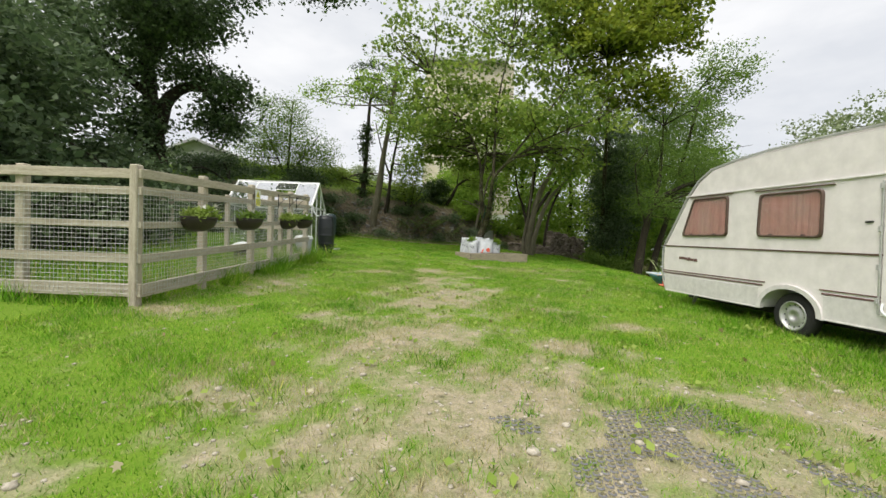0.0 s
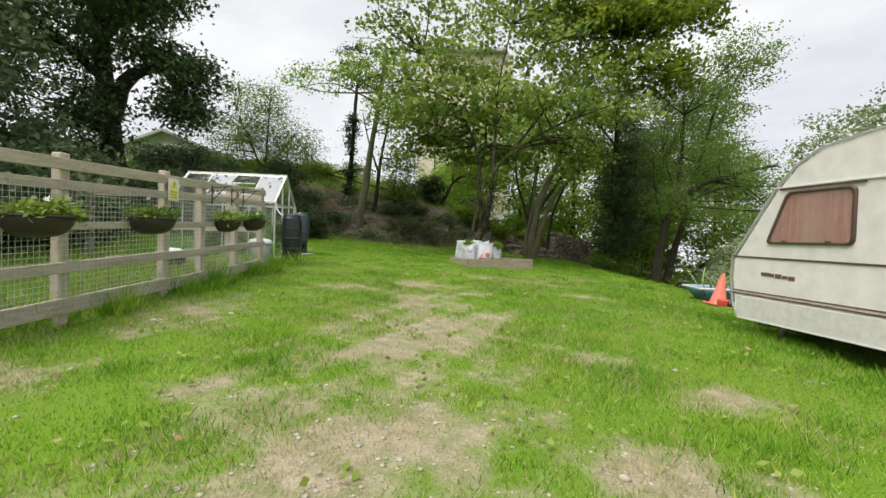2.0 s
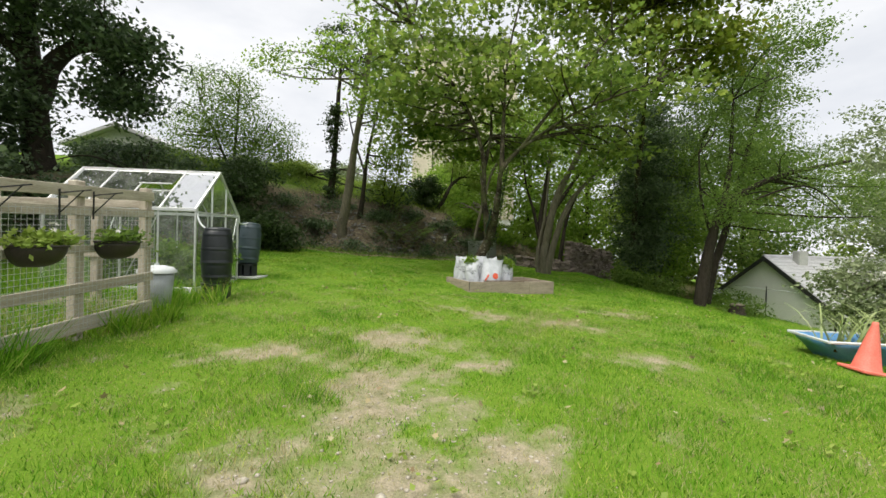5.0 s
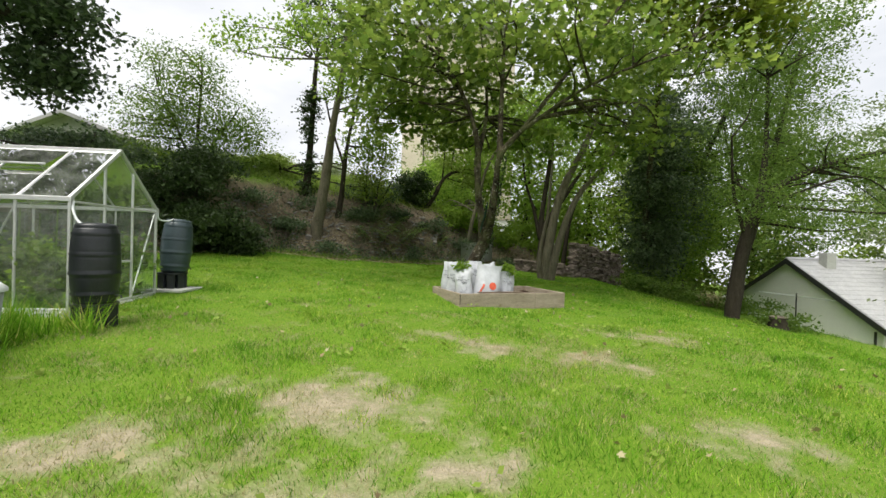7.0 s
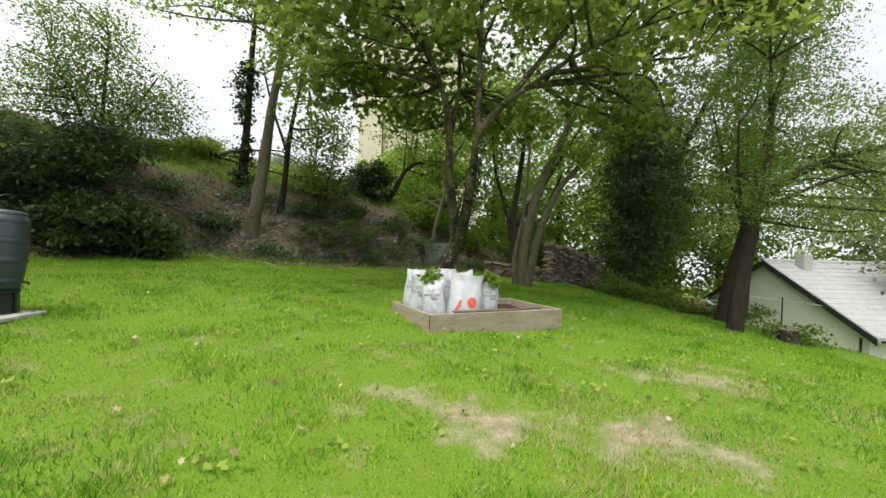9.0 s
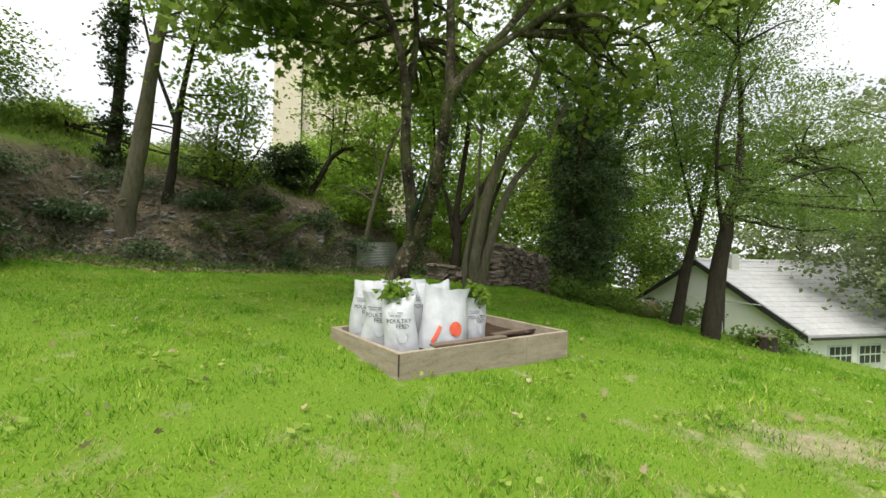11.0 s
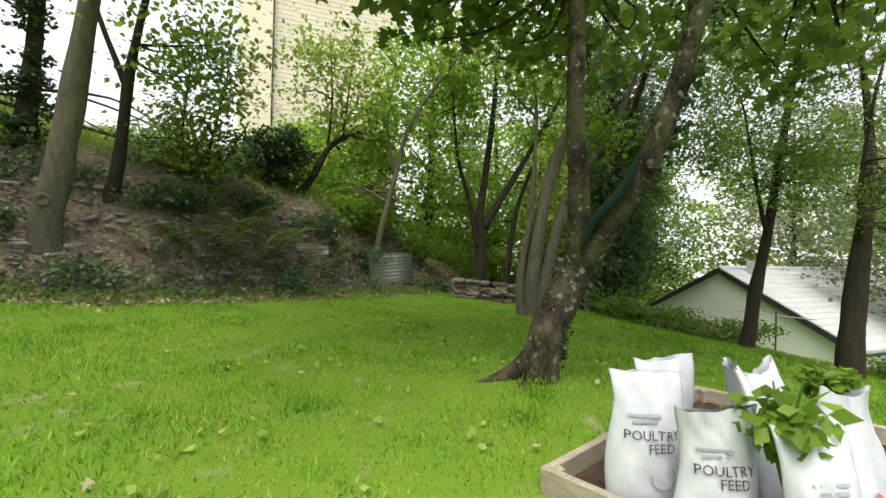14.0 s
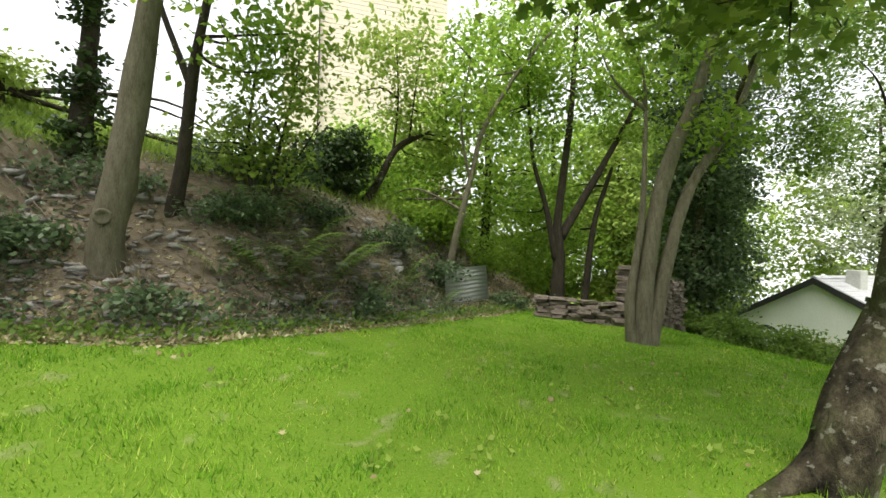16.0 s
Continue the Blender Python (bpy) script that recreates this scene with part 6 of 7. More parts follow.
# ---- cottage below the lawn ----
def build_cottage():
    X0, X1, YE0, YR, YE1, ZE, ZR = 15.7, 26.0, 22.6, 27.3, 31.6, -0.65, 1.78
    g = -3.6
    c = thing("cottage", X0, YR, g, "low white cottage with a grey slate roof below the lawn", "house")
    o = Vector((X0, YR, g))

    def prism(ring, x0, x1):
        bm = bmesh.new()
        fc = bm.faces.new([bm.verts.new(Vector((x0, y, z)) - o) for y, z in ring])
        r = bmesh.ops.extrude_face_region(bm, geom=[fc])
        bmesh.ops.translate(bm, vec=(x1 - x0, 0, 0), verts=[q for q in r["geom"] if isinstance(q, bmesh.types.BMVert)])
        bmesh.ops.recalc_face_normals(bm, faces=bm.faces)
        return bm
    part("wall", prism([(YE0 + 0.35, g), (YE0 + 0.35, ZE + 0.05), (YR, ZR - 0.1), (YE1 - 0.3, ZE + 0.05), (YE1 - 0.3, g)], X0, X0 + 0.35), MAT_WHITE_WALL, c, "white rendered gable wall")
    part("wall", prism([(YE0 + 0.35, g), (YE0 + 0.35, ZE), (YE0 + 0.65, ZE), (YE0 + 0.65, g)], X0 + 0.36, X1), MAT_WHITE_WALL, c, "white rendered front wall")
    for y, s in ((YE0, 1), (YE1, -1)):
        roof = part("roof", prism([(y, ZE), (YR, ZR), (YR, ZR - 0.12), (y, ZE - 0.12)], X0 - 0.12, X1), MAT_SLATE, c, "grey slate roof slope")
        part("bargeboard", prism([(y, ZE - 0.02), (YR, ZR - 0.01), (YR, ZR - 0.24), (y, ZE - 0.24)], X0 - 0.15, X0 - 0.125), MAT_DARKTRIM, c, "dark bargeboard")
        if s == 1:
            n = 16
            for k in range(n):
                a, b = k / n, (k + 1.15) / n
                a3, b3 = Vector((0, YE0 + (YR - YE0) * a, ZE + (ZR - ZE) * a + 0.03)), Vector((0, YE0 + (YR - YE0) * min(b, 1), ZE + (ZR - ZE) * min(b, 1) + 0.012))
                ring = [(a3.y, a3.z), (b3.y, b3.z), (b3.y, b3.z - 0.008), (a3.y, a3.z - 0.02)]
                part("slate_course", prism(ring, X0 - 0.115 + (k % 2) * 0.02, X1), MAT_SLATE, roof)
    part("ridge_tiles", prism([(YR - 0.14, ZR - 0.02), (YR, ZR + 0.07), (YR + 0.14, ZR - 0.02)], X0 - 0.12, X1), MAT_SLATE, c)
    part("chimney", box(bmesh.new(), Vector((16.9, 26.7, 1.70)) - o, (0.42, 0.45, 0.75), None, 0.02), MAT_CONCRETE, c, "small grey chimney")
    for x in (17.6, 19.1, 21.2):
        w = part("window", box(bmesh.new(), Vector((x, YE0 + 0.34, -1.45)) - o, (1.2, 0.06, 0.75), None, 0.01), MAT_PALE_PLASTIC, c, "white framed window")
        for i in (0, 1):
            for j in (0, 1):
                for h in (0, 1):
                    part("pane", box(bmesh.new(), Vector((x - 0.41 + 0.27 * (j + 2 * i) + 0.02 * i, YE0 + 0.315, -1.63 + 0.34 * h)) - o, (0.22, 0.03, 0.28), None, 0.003), MAT_DARK_PANE, w)
    part("gutter", box(bmesh.new(), Vector(((X0 + X1) / 2, YE0 - 0.03, ZE - 0.1)) - o, (X1 - X0, 0.1, 0.08), None, 0.02), MAT_DARKTRIM, c)
    part("pipe", tube(bmesh.new(), [Vector((X0 - 0.04, YE0 + 0.6, g)) - o, Vector((X0 - 0.04, YE0 + 0.6, ZE - 0.1)) - o], [0.04, 0.04], 8), MAT_DARKTRIM, c)


build_cottage()
a = thing("tv_aerial", 13.2, 23.7, gz(13.2, 23.7), "thin grey television aerial on a short mast", "aerial")
zz = 0.28 - gz(13.2, 23.7)
part("mast", tube(bmesh.new(), [(0, 0, -0.1), (0, 0, zz + 0.25)], [0.025, 0.025], 8), MAT_DARKTRIM, a)
part("boom", beam(bmesh.new(), (-1.0, 0.5, zz + 0.22), (1.0, -0.5, zz + 0.05), 0.03, 0.03), MAT_STEEL, a)
for k in range(7):
    p = Vector((-1.0 + k * 0.32, 0.5 - k * 0.16, zz + 0.22 - k * 0.027))
    part("element", beam(bmesh.new(), p - Vector((0.12, 0.22, 0)), p + Vector((0.12, 0.22, 0)), 0.012, 0.012, 0), MAT_STEEL, a)


# ---- tall pale building behind the trees, and the house on the left ----
def build_tall_house():
    g = gz(0.5, 36) - 0.5
    h = thing("tall_house", 0.5, 36, g, "tall cream and whitewashed stone building behind the trees", "house")
    wall = part("wall", box(bmesh.new(), (-2.94, 1.2, 6.5), (1.4, 2.4, 13.0), None, 0.03), MAT_CREAM_WALL, h, "smooth cream end wall")
    w2 = part("wall", box(bmesh.new(), (0.76, 1.4, 6.5), (6.0, 2.2, 13.0), None, 0.03), MAT_WHITE_WALL, h, "whitewashed coursed stone wall")
    bm = bmesh.new()
    rng = random.Random(9)
    for r in range(60):
        x = -2.24
        while x < 3.74:
            w = min(rng.uniform(0.3, 0.7), 3.74 - x)
            if w > 0.06:
                box(bm, (x + w / 2, 0.29, 0.5 + r * 0.21), (w - 0.02, 0.05 + rng.uniform(-0.012, 0.012), 0.19))
            x += w
    part("stone_facing", bm, MAT_CREAM_WALL, w2, "pale rough stone courses")
    part("drainpipe", tube(bmesh.new(), [(-2.24, 0.15, 0.2), (-2.24, 0.15, 12.8)], [0.06, 0.06], 8), MAT_DARKTRIM, h)
    part("roof", box(bmesh.new(), (-0.4, 1.4, 13.15), (7.2, 3.4, 0.3), None, 0.05), MAT_SLATE, h)


build_tall_house()


def build_left_house():
    x, y = -15.9, 27.0
    g = 4.2
    h = thing("gabled_house", x, y, g, "grey roofed gabled house half hidden behind trees", "house")
    part("wall", box(bmesh.new(), (0, 0, 1.2), (4.0, 4.0, 1.6), None, 0.02), MAT_CONCRETE, h)
    bm = bmesh.new()
    ring = [(-2.4, 1.9), (0.2, 2.85), (2.4, 2.0), (2.4, 1.85), (0.2, 2.7), (-2.4, 1.75)]
    fc = bm.faces.new([bm.verts.new((px, -2.3, pz)) for px, pz in ring])
    r = bmesh.ops.extrude_face_region(bm, geom=[fc])
    bmesh.ops.translate(bm, vec=(0, 4.6, 0), verts=[q for q in r["geom"] if isinstance(q, bmesh.types.BMVert)])
    bmesh.ops.recalc_face_normals(bm, faces=bm.faces)
    part("roof", bm, MAT_SLATE, h)
    bm = bmesh.new()
    bm.faces.new([bm.verts.new((px, -1.95, pz)) for px, pz in ((-2.1, 1.8), (2.1, 1.8), (0.2, 2.7))])
    part("gable", bm, MAT_CONCRETE, h)


build_left_house()


# ---- dry stone wall, ruin, corrugated sheet ----
def stone_run(name, label, a, b, height, depth, seed, sizes=(0.16, 0.36), course=0.11):
    w = thing(name, a[0], a[1], gz(*a), label, "stone wall")
    o = Vector((a[0], a[1], gz(*a)))
    A, B = Vector(a), Vector(b)
    d = (B - A).normalized()
    L = (B - A).length
    ang = math.atan2(d.y, d.x)
    rng = random.Random(seed)
    protos = []
    for k in range(8):
        bm = bmesh.new()
        bmesh.ops.create_cube(bm, size=1)
        bmesh.ops.bevel(bm, geom=bm.edges[:], offset=0.12, segments=1, affect="EDGES")
        for q in bm.verts:
            q.co += Vector([rng.uniform(-0.07, 0.07) for _ in range(3)])
        me = mesh_of(bm, "stone")
        me.materials.append(MAT_STONE)
        protos.append(me)
    rows = int(height / course)
    for r in range(rows):
        s = rng.uniform(-0.1, 0)
        while s < L:
            ln = rng.uniform(*sizes)
            p = A + d * (s + ln / 2)
            if r < rows - 2 or rng.random() < 0.7:
                ob = new("stone", protos[rng.randrange(8)])
                ob.parent = w
                z = gz(p.x, p.y) - 0.05 + course * (r + 0.5)
                ob.matrix_basis = pose(p.x - o.x + rng.uniform(-0.03, 0.03), p.y - o.y + rng.uniform(-0.04, 0.04), z - o.z, rng.uniform(-5, 5), rng.uniform(-5, 5), math.degrees(ang) + rng.uniform(-8, 8)) @ Matrix.Diagonal((ln, depth * rng.uniform(0.8, 1.1), course * rng.uniform(0.85, 1.2), 1))
            s += ln
    return w


stone_run("dry_stone_wall", "low tumbled dry stone wall at the lawn edge", (3.1, 25.7), (5.2, 24.6), 0.62, 0.4, 3, (0.18, 0.42), 0.08)
stone_run("ruined_stone_wall", "broken stone wall end overgrown with moss", (5.3, 25.2), (7.25, 25.7), 1.45, 0.6, 4, (0.12, 0.30), 0.095)
stone_run("ruined_stone_wall", "old stone gate pier on the bank", (1.0, 28.0), (1.9, 28.1), 1.3, 0.5, 5, (0.2, 0.4), 0.14)


def corrugated():
    x0, y0 = 0.71, 25.30
    t = thing("corrugated_sheet", x0, y0, gz(x0, y0) + 0.02, "weathered grey corrugated iron sheet leaning on the bank", "iron sheet")
    bm = bmesh.new()
    n = 40
    rows = []
    for j in range(n + 1):
        z = j / n * 0.82
        off = 0.012 * math.sin(j / n * 2 * math.pi * 9)
        rows.append([bm.verts.new((x, 0.10 + z * 0.25 + off + x * 0.64, z + x * 0.05)) for x in (0.0, 0.7, 1.4)])
    for r0, r1 in zip(rows, rows[1:]):
        for k in (0, 1):
            bm.faces.new((r0[k], r0[k + 1], r1[k + 1], r1[k]))
    bmesh.ops.solidify(bm, geom=bm.faces[:], thickness=0.003)
    part("sheet", bm, MAT_TIN, t, smooth=True)


corrugated()

# hooped drum beside the cottage, pale grass clump and a stump at the lawn's edge
drum = thing("hooped_tank", 13.15, 27.3, gz(13.15, 27.3), "white plastic tank lying in dark hoops beside the cottage", "tank", rz=35)
lie = Matrix.Translation((0, 0, 0.42)) @ Matrix.Rotation(radians(90), 4, "Y")
part("shell", lathe(bmesh.new(), [(0.001, -0.5), (0.33, -0.5), (0.38, -0.46), (0.38, 0.46), (0.33, 0.5), (0.001, 0.5)], 24, lie), MAT_PALE_PLASTIC, drum, smooth=True)
for k in range(5):
    part("hoop", lathe(bmesh.new(), [(0.375, -0.44 + 0.21 * k), (0.41, -0.44 + 0.21 * k), (0.41, -0.39 + 0.21 * k), (0.375, -0.39 + 0.21 * k)], 24, lie), MAT_RUBBER, drum)
part("cradle", box(bmesh.new(), (0, 0, 0.02), (0.9, 0.5, 0.12), None, 0.02), MAT_DARKTRIM, drum)
tree("ornamental_grass", 10.4, 24.1, "low clump of pale straw-green ornamental grass", [], [(10.3, 24.1, gz(10.3, 24.1) + 0.25, 0.6, 0.4, 0.28, 60)], MAT_STRAW, MAT_BARK_DARK, 71, 0.16, 16, 0.12, KITE * np.array((0.25, 1, 1)), category="grass", crown_name="blades")
stump = thing("tree_stump", 8.9, 18.9, gz(8.9, 18.9), "short rotting tree stump at the lawn edge", "stump")
part("stump_body", lathe(bmesh.new(), [(0.30, -0.1), (0.24, 0.05), (0.21, 0.2), (0.20, 0.32)], 14), MAT_BARK_DARK, stump, smooth=True)
part("cut_face", lathe(bmesh.new(), [(0.203, 0.31), (0.19, 0.335), (0.10, 0.325), (0.001, 0.33)], 14), MAT_TWIG, stump)

# dark green curved sheet wedged in the fork of the sycamore
bm = bmesh.new()
rows = []
for i in range(13):
    u = i / 12
    p = Vector((1.03 + 0.11 * u, 18.10 - 0.48 * u, 2.32 + 0.58 * u + 0.03 * math.sin(u * 7)))
    rows.append([bm.verts.new(p + Vector((-0.06 * math.cos(a), -0.03 * math.cos(a), 0.075 * math.sin(a)))) for a in np.linspace(-0.9, 1.3, 6)])
for r0, r1 in zip(rows, rows[1:]):
    for k in range(5):
        bm.faces.new((r0[k], r0[k + 1], r1[k + 1], r1[k]))
bmesh.ops.solidify(bm, geom=bm.faces[:], thickness=0.006)
tagged(part("bent_sheet", bm, MAT_GREEN_TIN), "dark green bent sheet wedged in the tree fork", "sheet")


# ---- blue trough, cone ----
MAT_STRAP = leafy("strap_leaf", [(0.20, 0.28, 0.08), (0.32, 0.40, 0.14), (0.44, 0.48, 0.24)], 0.5, 0.3)


def build_trough():
    x, y = 5.25, 11.75
    z = gz(x + 1.2, y)
    t = thing("trough", x, y, z, "faded blue boat-shaped planting trough with a pale rim", "trough", rz=-4)
    bm = bmesh.new()
    loops = []
    for inset, h in ((0.30, 0.0), (0.10, 0.28), (0.0, 0.40), (0.05, 0.40), (0.14, 0.26)):
        loops.append([bm.verts.new(q) for q in ((inset, -0.40 + inset * 0.7, h), (2.4 - inset, -0.40 + inset * 0.7, h), (2.4 - inset, 0.40 - inset * 0.7, h), (inset, 0.40 - inset * 0.7, h))])
    for r0, r1 in zip(loops, loops[1:]):
        for k in range(4):
            bm.faces.new((r0[k], r0[(k + 1) % 4], r1[(k + 1) % 4], r1[k]))
    bm.faces.new(loops[0][::-1])
    bmesh.ops.bevel(bm, geom=[e for e in bm.edges if abs(e.verts[0].co.z - e.verts[1].co.z) > 0.05], offset=0.05, segments=2, affect="EDGES")
    part("hull", bm, MAT_BLUE, t, smooth=True)
    c = [(0.0, -0.40, 0.40), (2.4, -0.40, 0.40), (2.4, 0.40, 0.40), (0.0, 0.40, 0.40), (0.0, -0.40, 0.40)]
    part("rim", tube(bmesh.new(), c, [0.022] * 5, 6), MAT_PALE_PLASTIC, t, "pale worn rim")
    part("soil", box(bmesh.new(), (1.2, 0, 0.27), (2.1, 0.6, 0.04)), MAT_SOIL, t)
    rng = np.random.default_rng(7)
    lily = thing("strap_leaved_plant", x + 1.2, y, z + 0.28, "clump of long arching strap leaves in the trough", "plant")
    bm = bmesh.new()
    for _ in range(130):
        a, L, c0 = rng.uniform(0, 6.28), rng.uniform(0.6, 1.25), Vector((rng.uniform(-0.9, 1.0), rng.uniform(-0.25, 0.25), 0))
        d, sd = Vector((math.cos(a), math.sin(a), 0)), Vector((-math.sin(a), math.cos(a), 0)) * 0.016
        prev = None
        for i in range(6):
            u = i / 5
            p = c0 + d * (L * 0.75 * u) + Vector((0, 0, L * (1.35 * u - 1.0 * u * u)))
            w = sd * (1 - u * 0.95)
            cur = (bm.verts.new(p - w), bm.verts.new(p + w))
            if prev:
                bm.faces.new((prev[0], prev[1], cur[1], cur[0]))
            prev = cur
    part("strap_leaf_clump", bm, MAT_STRAP, lily)


build_trough()
cone = thing("traffic_cone", 5.40, 11.02, gz(5.4, 11.02), "faded orange-red traffic cone on the grass", "cone")
m = Matrix.Rotation(radians(9), 4, "Y")
part("body", lathe(bmesh.new(), [(0.17, 0.02), (0.15, 0.05), (0.035, 0.62), (0.03, 0.65), (0.022, 0.65), (0.02, 0.60)], 20, m), MAT_CONE, cone, smooth=True)
part("base", box(bmesh.new(), (0, 0, 0.015), (0.40, 0.40, 0.04), m, 0.01), MAT_CONE, cone)


drinker = thing("poultry_drinker", -4.95, 9.7, gz(-4.95, 9.7), "dark poultry drinker with a pale domed lid inside the run", "drinker")
part("drum", lathe(bmesh.new(), [(0.001, 0.0), (0.20, 0.0), (0.20, 0.34), (0.18, 0.36)], 20), MAT_BASKET, drinker, smooth=True)
part("lid", lathe(bmesh.new(), [(0.27, 0.36), (0.28, 0.38), (0.20, 0.44), (0.08, 0.48), (0.001, 0.485)], 20), MAT_PALE_PLASTIC, drinker, "pale shallow domed lid", smooth=True)
part("tray", lathe(bmesh.new(), [(0.001, 0.01), (0.25, 0.01), (0.26, 0.07), (0.25, 0.07), (0.24, 0.03)], 20), MAT_BIN, drinker, smooth=True)

# ---- ferns, brambles, weeds ----
def fern(x, y, n, size, seed):
    t = thing("fern", x, y, gz(x, y) - 0.02, "green arching fern on the shady bank", "fern", "ferns on the bank")
    rng = np.random.default_rng(seed)
    V, F = [], []
    for _ in range(n):
        a, L = rng.uniform(0, 2 * np.pi), size * rng.uniform(0.7, 1.2)
        d, s = np.array((np.cos(a), np.sin(a), 0)), np.array((-np.sin(a), np.cos(a), 0))
        for i in range(16):
            u = (i + 1) / 17
            p = d * L * 0.8 * u + np.array((0, 0, L * (1.45 * u - 0.92 * u * u)))
            w = L * 0.24 * math.sin(math.pi * (0.15 + 0.85 * u)) * (1 - u * 0.3)
            for sg in (-1, 1):
                k = len(V)
                tip = p + s * sg * w + d * w * 0.35 - np.array((0, 0, 0.15 * w))
                V += [p, p + d * L * 0.035, tip]
                F.append((k, k + 1, k + 2))
    soup("fronds", np.array(V), np.array(F), MAT_FERN, t)


for k, (x, y, n, s) in enumerate(((-2.6, 23.9, 22, 1.35), (-1.9, 24.2, 20, 1.3), (-2.9, 24.4, 16, 1.2), (-1.5, 24.7, 18, 1.2), (-1.0, 24.3, 14, 0.9), (-2.2, 24.7, 16, 1.2), (-0.3, 25.2, 12, 0.9), (-6.3, 22.6, 9, 0.6), (-0.4, 24.9, 9, 0.7), (-2.2, 23.6, 9, 0.7), (-0.9, 24.6, 9, 0.7), (-1.4, 25.0, 11, 0.9), (-5.7, 22.9, 7, 0.5), (-3.4, 23.6, 8, 0.7), (-6.8, 21.9, 8, 0.5), (0.6, 25.3, 8, 0.6), (7.9, 25.1, 11, 0.8), (-8.3, 20.2, 7, 0.5))):
    fern(x, y, n, s, 300 + k)

tree("bramble_thicket", -1.5, 24.6, "dark bramble and bracken thicket on the shady bank", [],
     [(-3.3, 24.3, gz(-3.3, 24.3) + 0.2, 0.7, 0.5, 0.35, 36), (-2.0, 25.3, gz(-2.0, 25.3) + 0.2, 0.8, 0.4, 0.3, 20), (-0.6, 25.6, gz(-0.6, 25.6) + 0.2, 0.8, 0.4, 0.3, 22), (0.7, 26.1, gz(0.7, 26.1) + 0.2, 0.6, 0.4, 0.35, 30),
      (-5.9, 23.4, gz(-5.9, 23.4) + 0.1, 0.9, 0.5, 0.25, 18), (-7.0, 22.6, gz(-7, 22.6) + 0.15, 0.9, 0.6, 0.25, 34), (2.8, 26.6, gz(2.8, 26.6) + 0.2, 0.7, 0.4, 0.3, 26), (-1.2, 23.95, gz(-1.2, 23.95) + 0.2, 0.35, 0.3, 0.35, 18)],
     MAT_LEAF_OAK, MAT_BARK_DARK, 52, 0.075, 26, 0.16, KITE, category="bramble", crown_name="foliage")
rng = np.random.default_rng(77)
n = 15000
bx = rng.uniform(-9, 4, n)
by = np.interp(bx, BANK_X, BANK_Y) + rng.gamma(1.5, 0.75, n) - 0.1
bp = np.stack([bx, by, land(bx, by) + rng.uniform(0.0, 0.16, n)], -1)
bp = bp[np.sin(bx * 1.7 + 1.2 * np.sin(by * 1.3)) + 0.6 * np.sin(by * 2.9 + bx) > 0.15]
v, f = leaf_cloud(rng, bp, 0.085, KITE, 0.0)
tagged(soup("ground_ivy", v, f, MAT_LEAF_OAK), "low ivy and brambles over the bank", "ivy", kind="stuff")
n = 4200
bx = rng.uniform(-8, 3.5, n)
by = np.interp(bx, BANK_X, BANK_Y) + rng.normal(size=n) * 0.22
v, f = leaf_cloud(rng, np.stack([bx, by, land(bx, by) + rng.uniform(0.02, 0.14, n)], -1), 0.075, KITE, 0.0)
tagged(soup("bank_foot_weeds", v, f, MAT_LEAF_MID), "pale green weeds along the foot of the bank", "weeds", kind="stuff")
n = 26000
bx = rng.uniform(-9.5, 6, n)
by = np.interp(bx, BANK_X, BANK_Y) + rng.gamma(1.4, 0.7, n) - 0.4
v, f = leaf_cloud(rng, np.stack([bx, by, land(bx, by) + 0.015], -1), 0.075, KITE, 0.0)
tagged(soup("leaf_litter", v, f, MAT_DEAD), "brown fallen leaves scattered on the bank", "leaf litter", kind="stuff")
n = 420
bx, by = rng.uniform(-4, 7, n), rng.uniform(0.8, 22, n)
v, f = leaf_cloud(rng, np.stack([bx, by, land(bx, by) + 0.05], -1), 0.05, LOBED, 0.0)
tagged(soup("fallen_leaves", v, f, MAT_DEAD), "pale fallen leaves lying on the lawn", "leaves", kind="stuff")
n = 2600
bx = np.concatenate([rng.uniform(-5, 6, 1800), rng.uniform(-9, -4, 800)])
by = np.concatenate([rng.uniform(1.5, 22, 1800), rng.uniform(5.5, 10.5, 800)])
cx, cy = np.repeat(bx[:220], 8) + rng.normal(size=1760) * 0.09, np.repeat(by[:220], 8) + rng.normal(size=1760) * 0.09
v, f = leaf_cloud(rng, np.stack([cx, cy, land(cx, cy) + 0.05], -1), 0.06, KITE * np.array((1.1, 1, 1)), -0.1)
tagged(soup("broad_leaved_weeds", v, f, MAT_LEAF_BRIGHT), "broad-leaved weeds dotted through the lawn", "weeds", kind="stuff")

# twigs and brash on the bank
bm = bmesh.new()
rr = random.Random(5)
for _ in range(900):
    x = rr.uniform(-9.5, 1.8)
    y = float(np.interp(x, BANK_X, BANK_Y)) + rr.uniform(0.1, 2.6)
    a, L = rr.uniform(0, 6.28), rr.uniform(0.2, 0.9)
    p, q = Vector((x, y, gz(x, y) + 0.03)), Vector((x + L * math.cos(a), y + L * math.sin(a) * 0.6, 0))
    q.z = gz(q.x, q.y) + rr.uniform(0.03, 0.22)
    tube(bm, [p, p.lerp(q, 0.5) + Vector((0, 0, 0.05)), q], [0.009, 0.007, 0.004], 4, 0, False)
tagged(part("brash", bm, MAT_TWIG), "dead twigs and brash lying on the bank", "twigs", kind="stuff")

# ---- grass ----


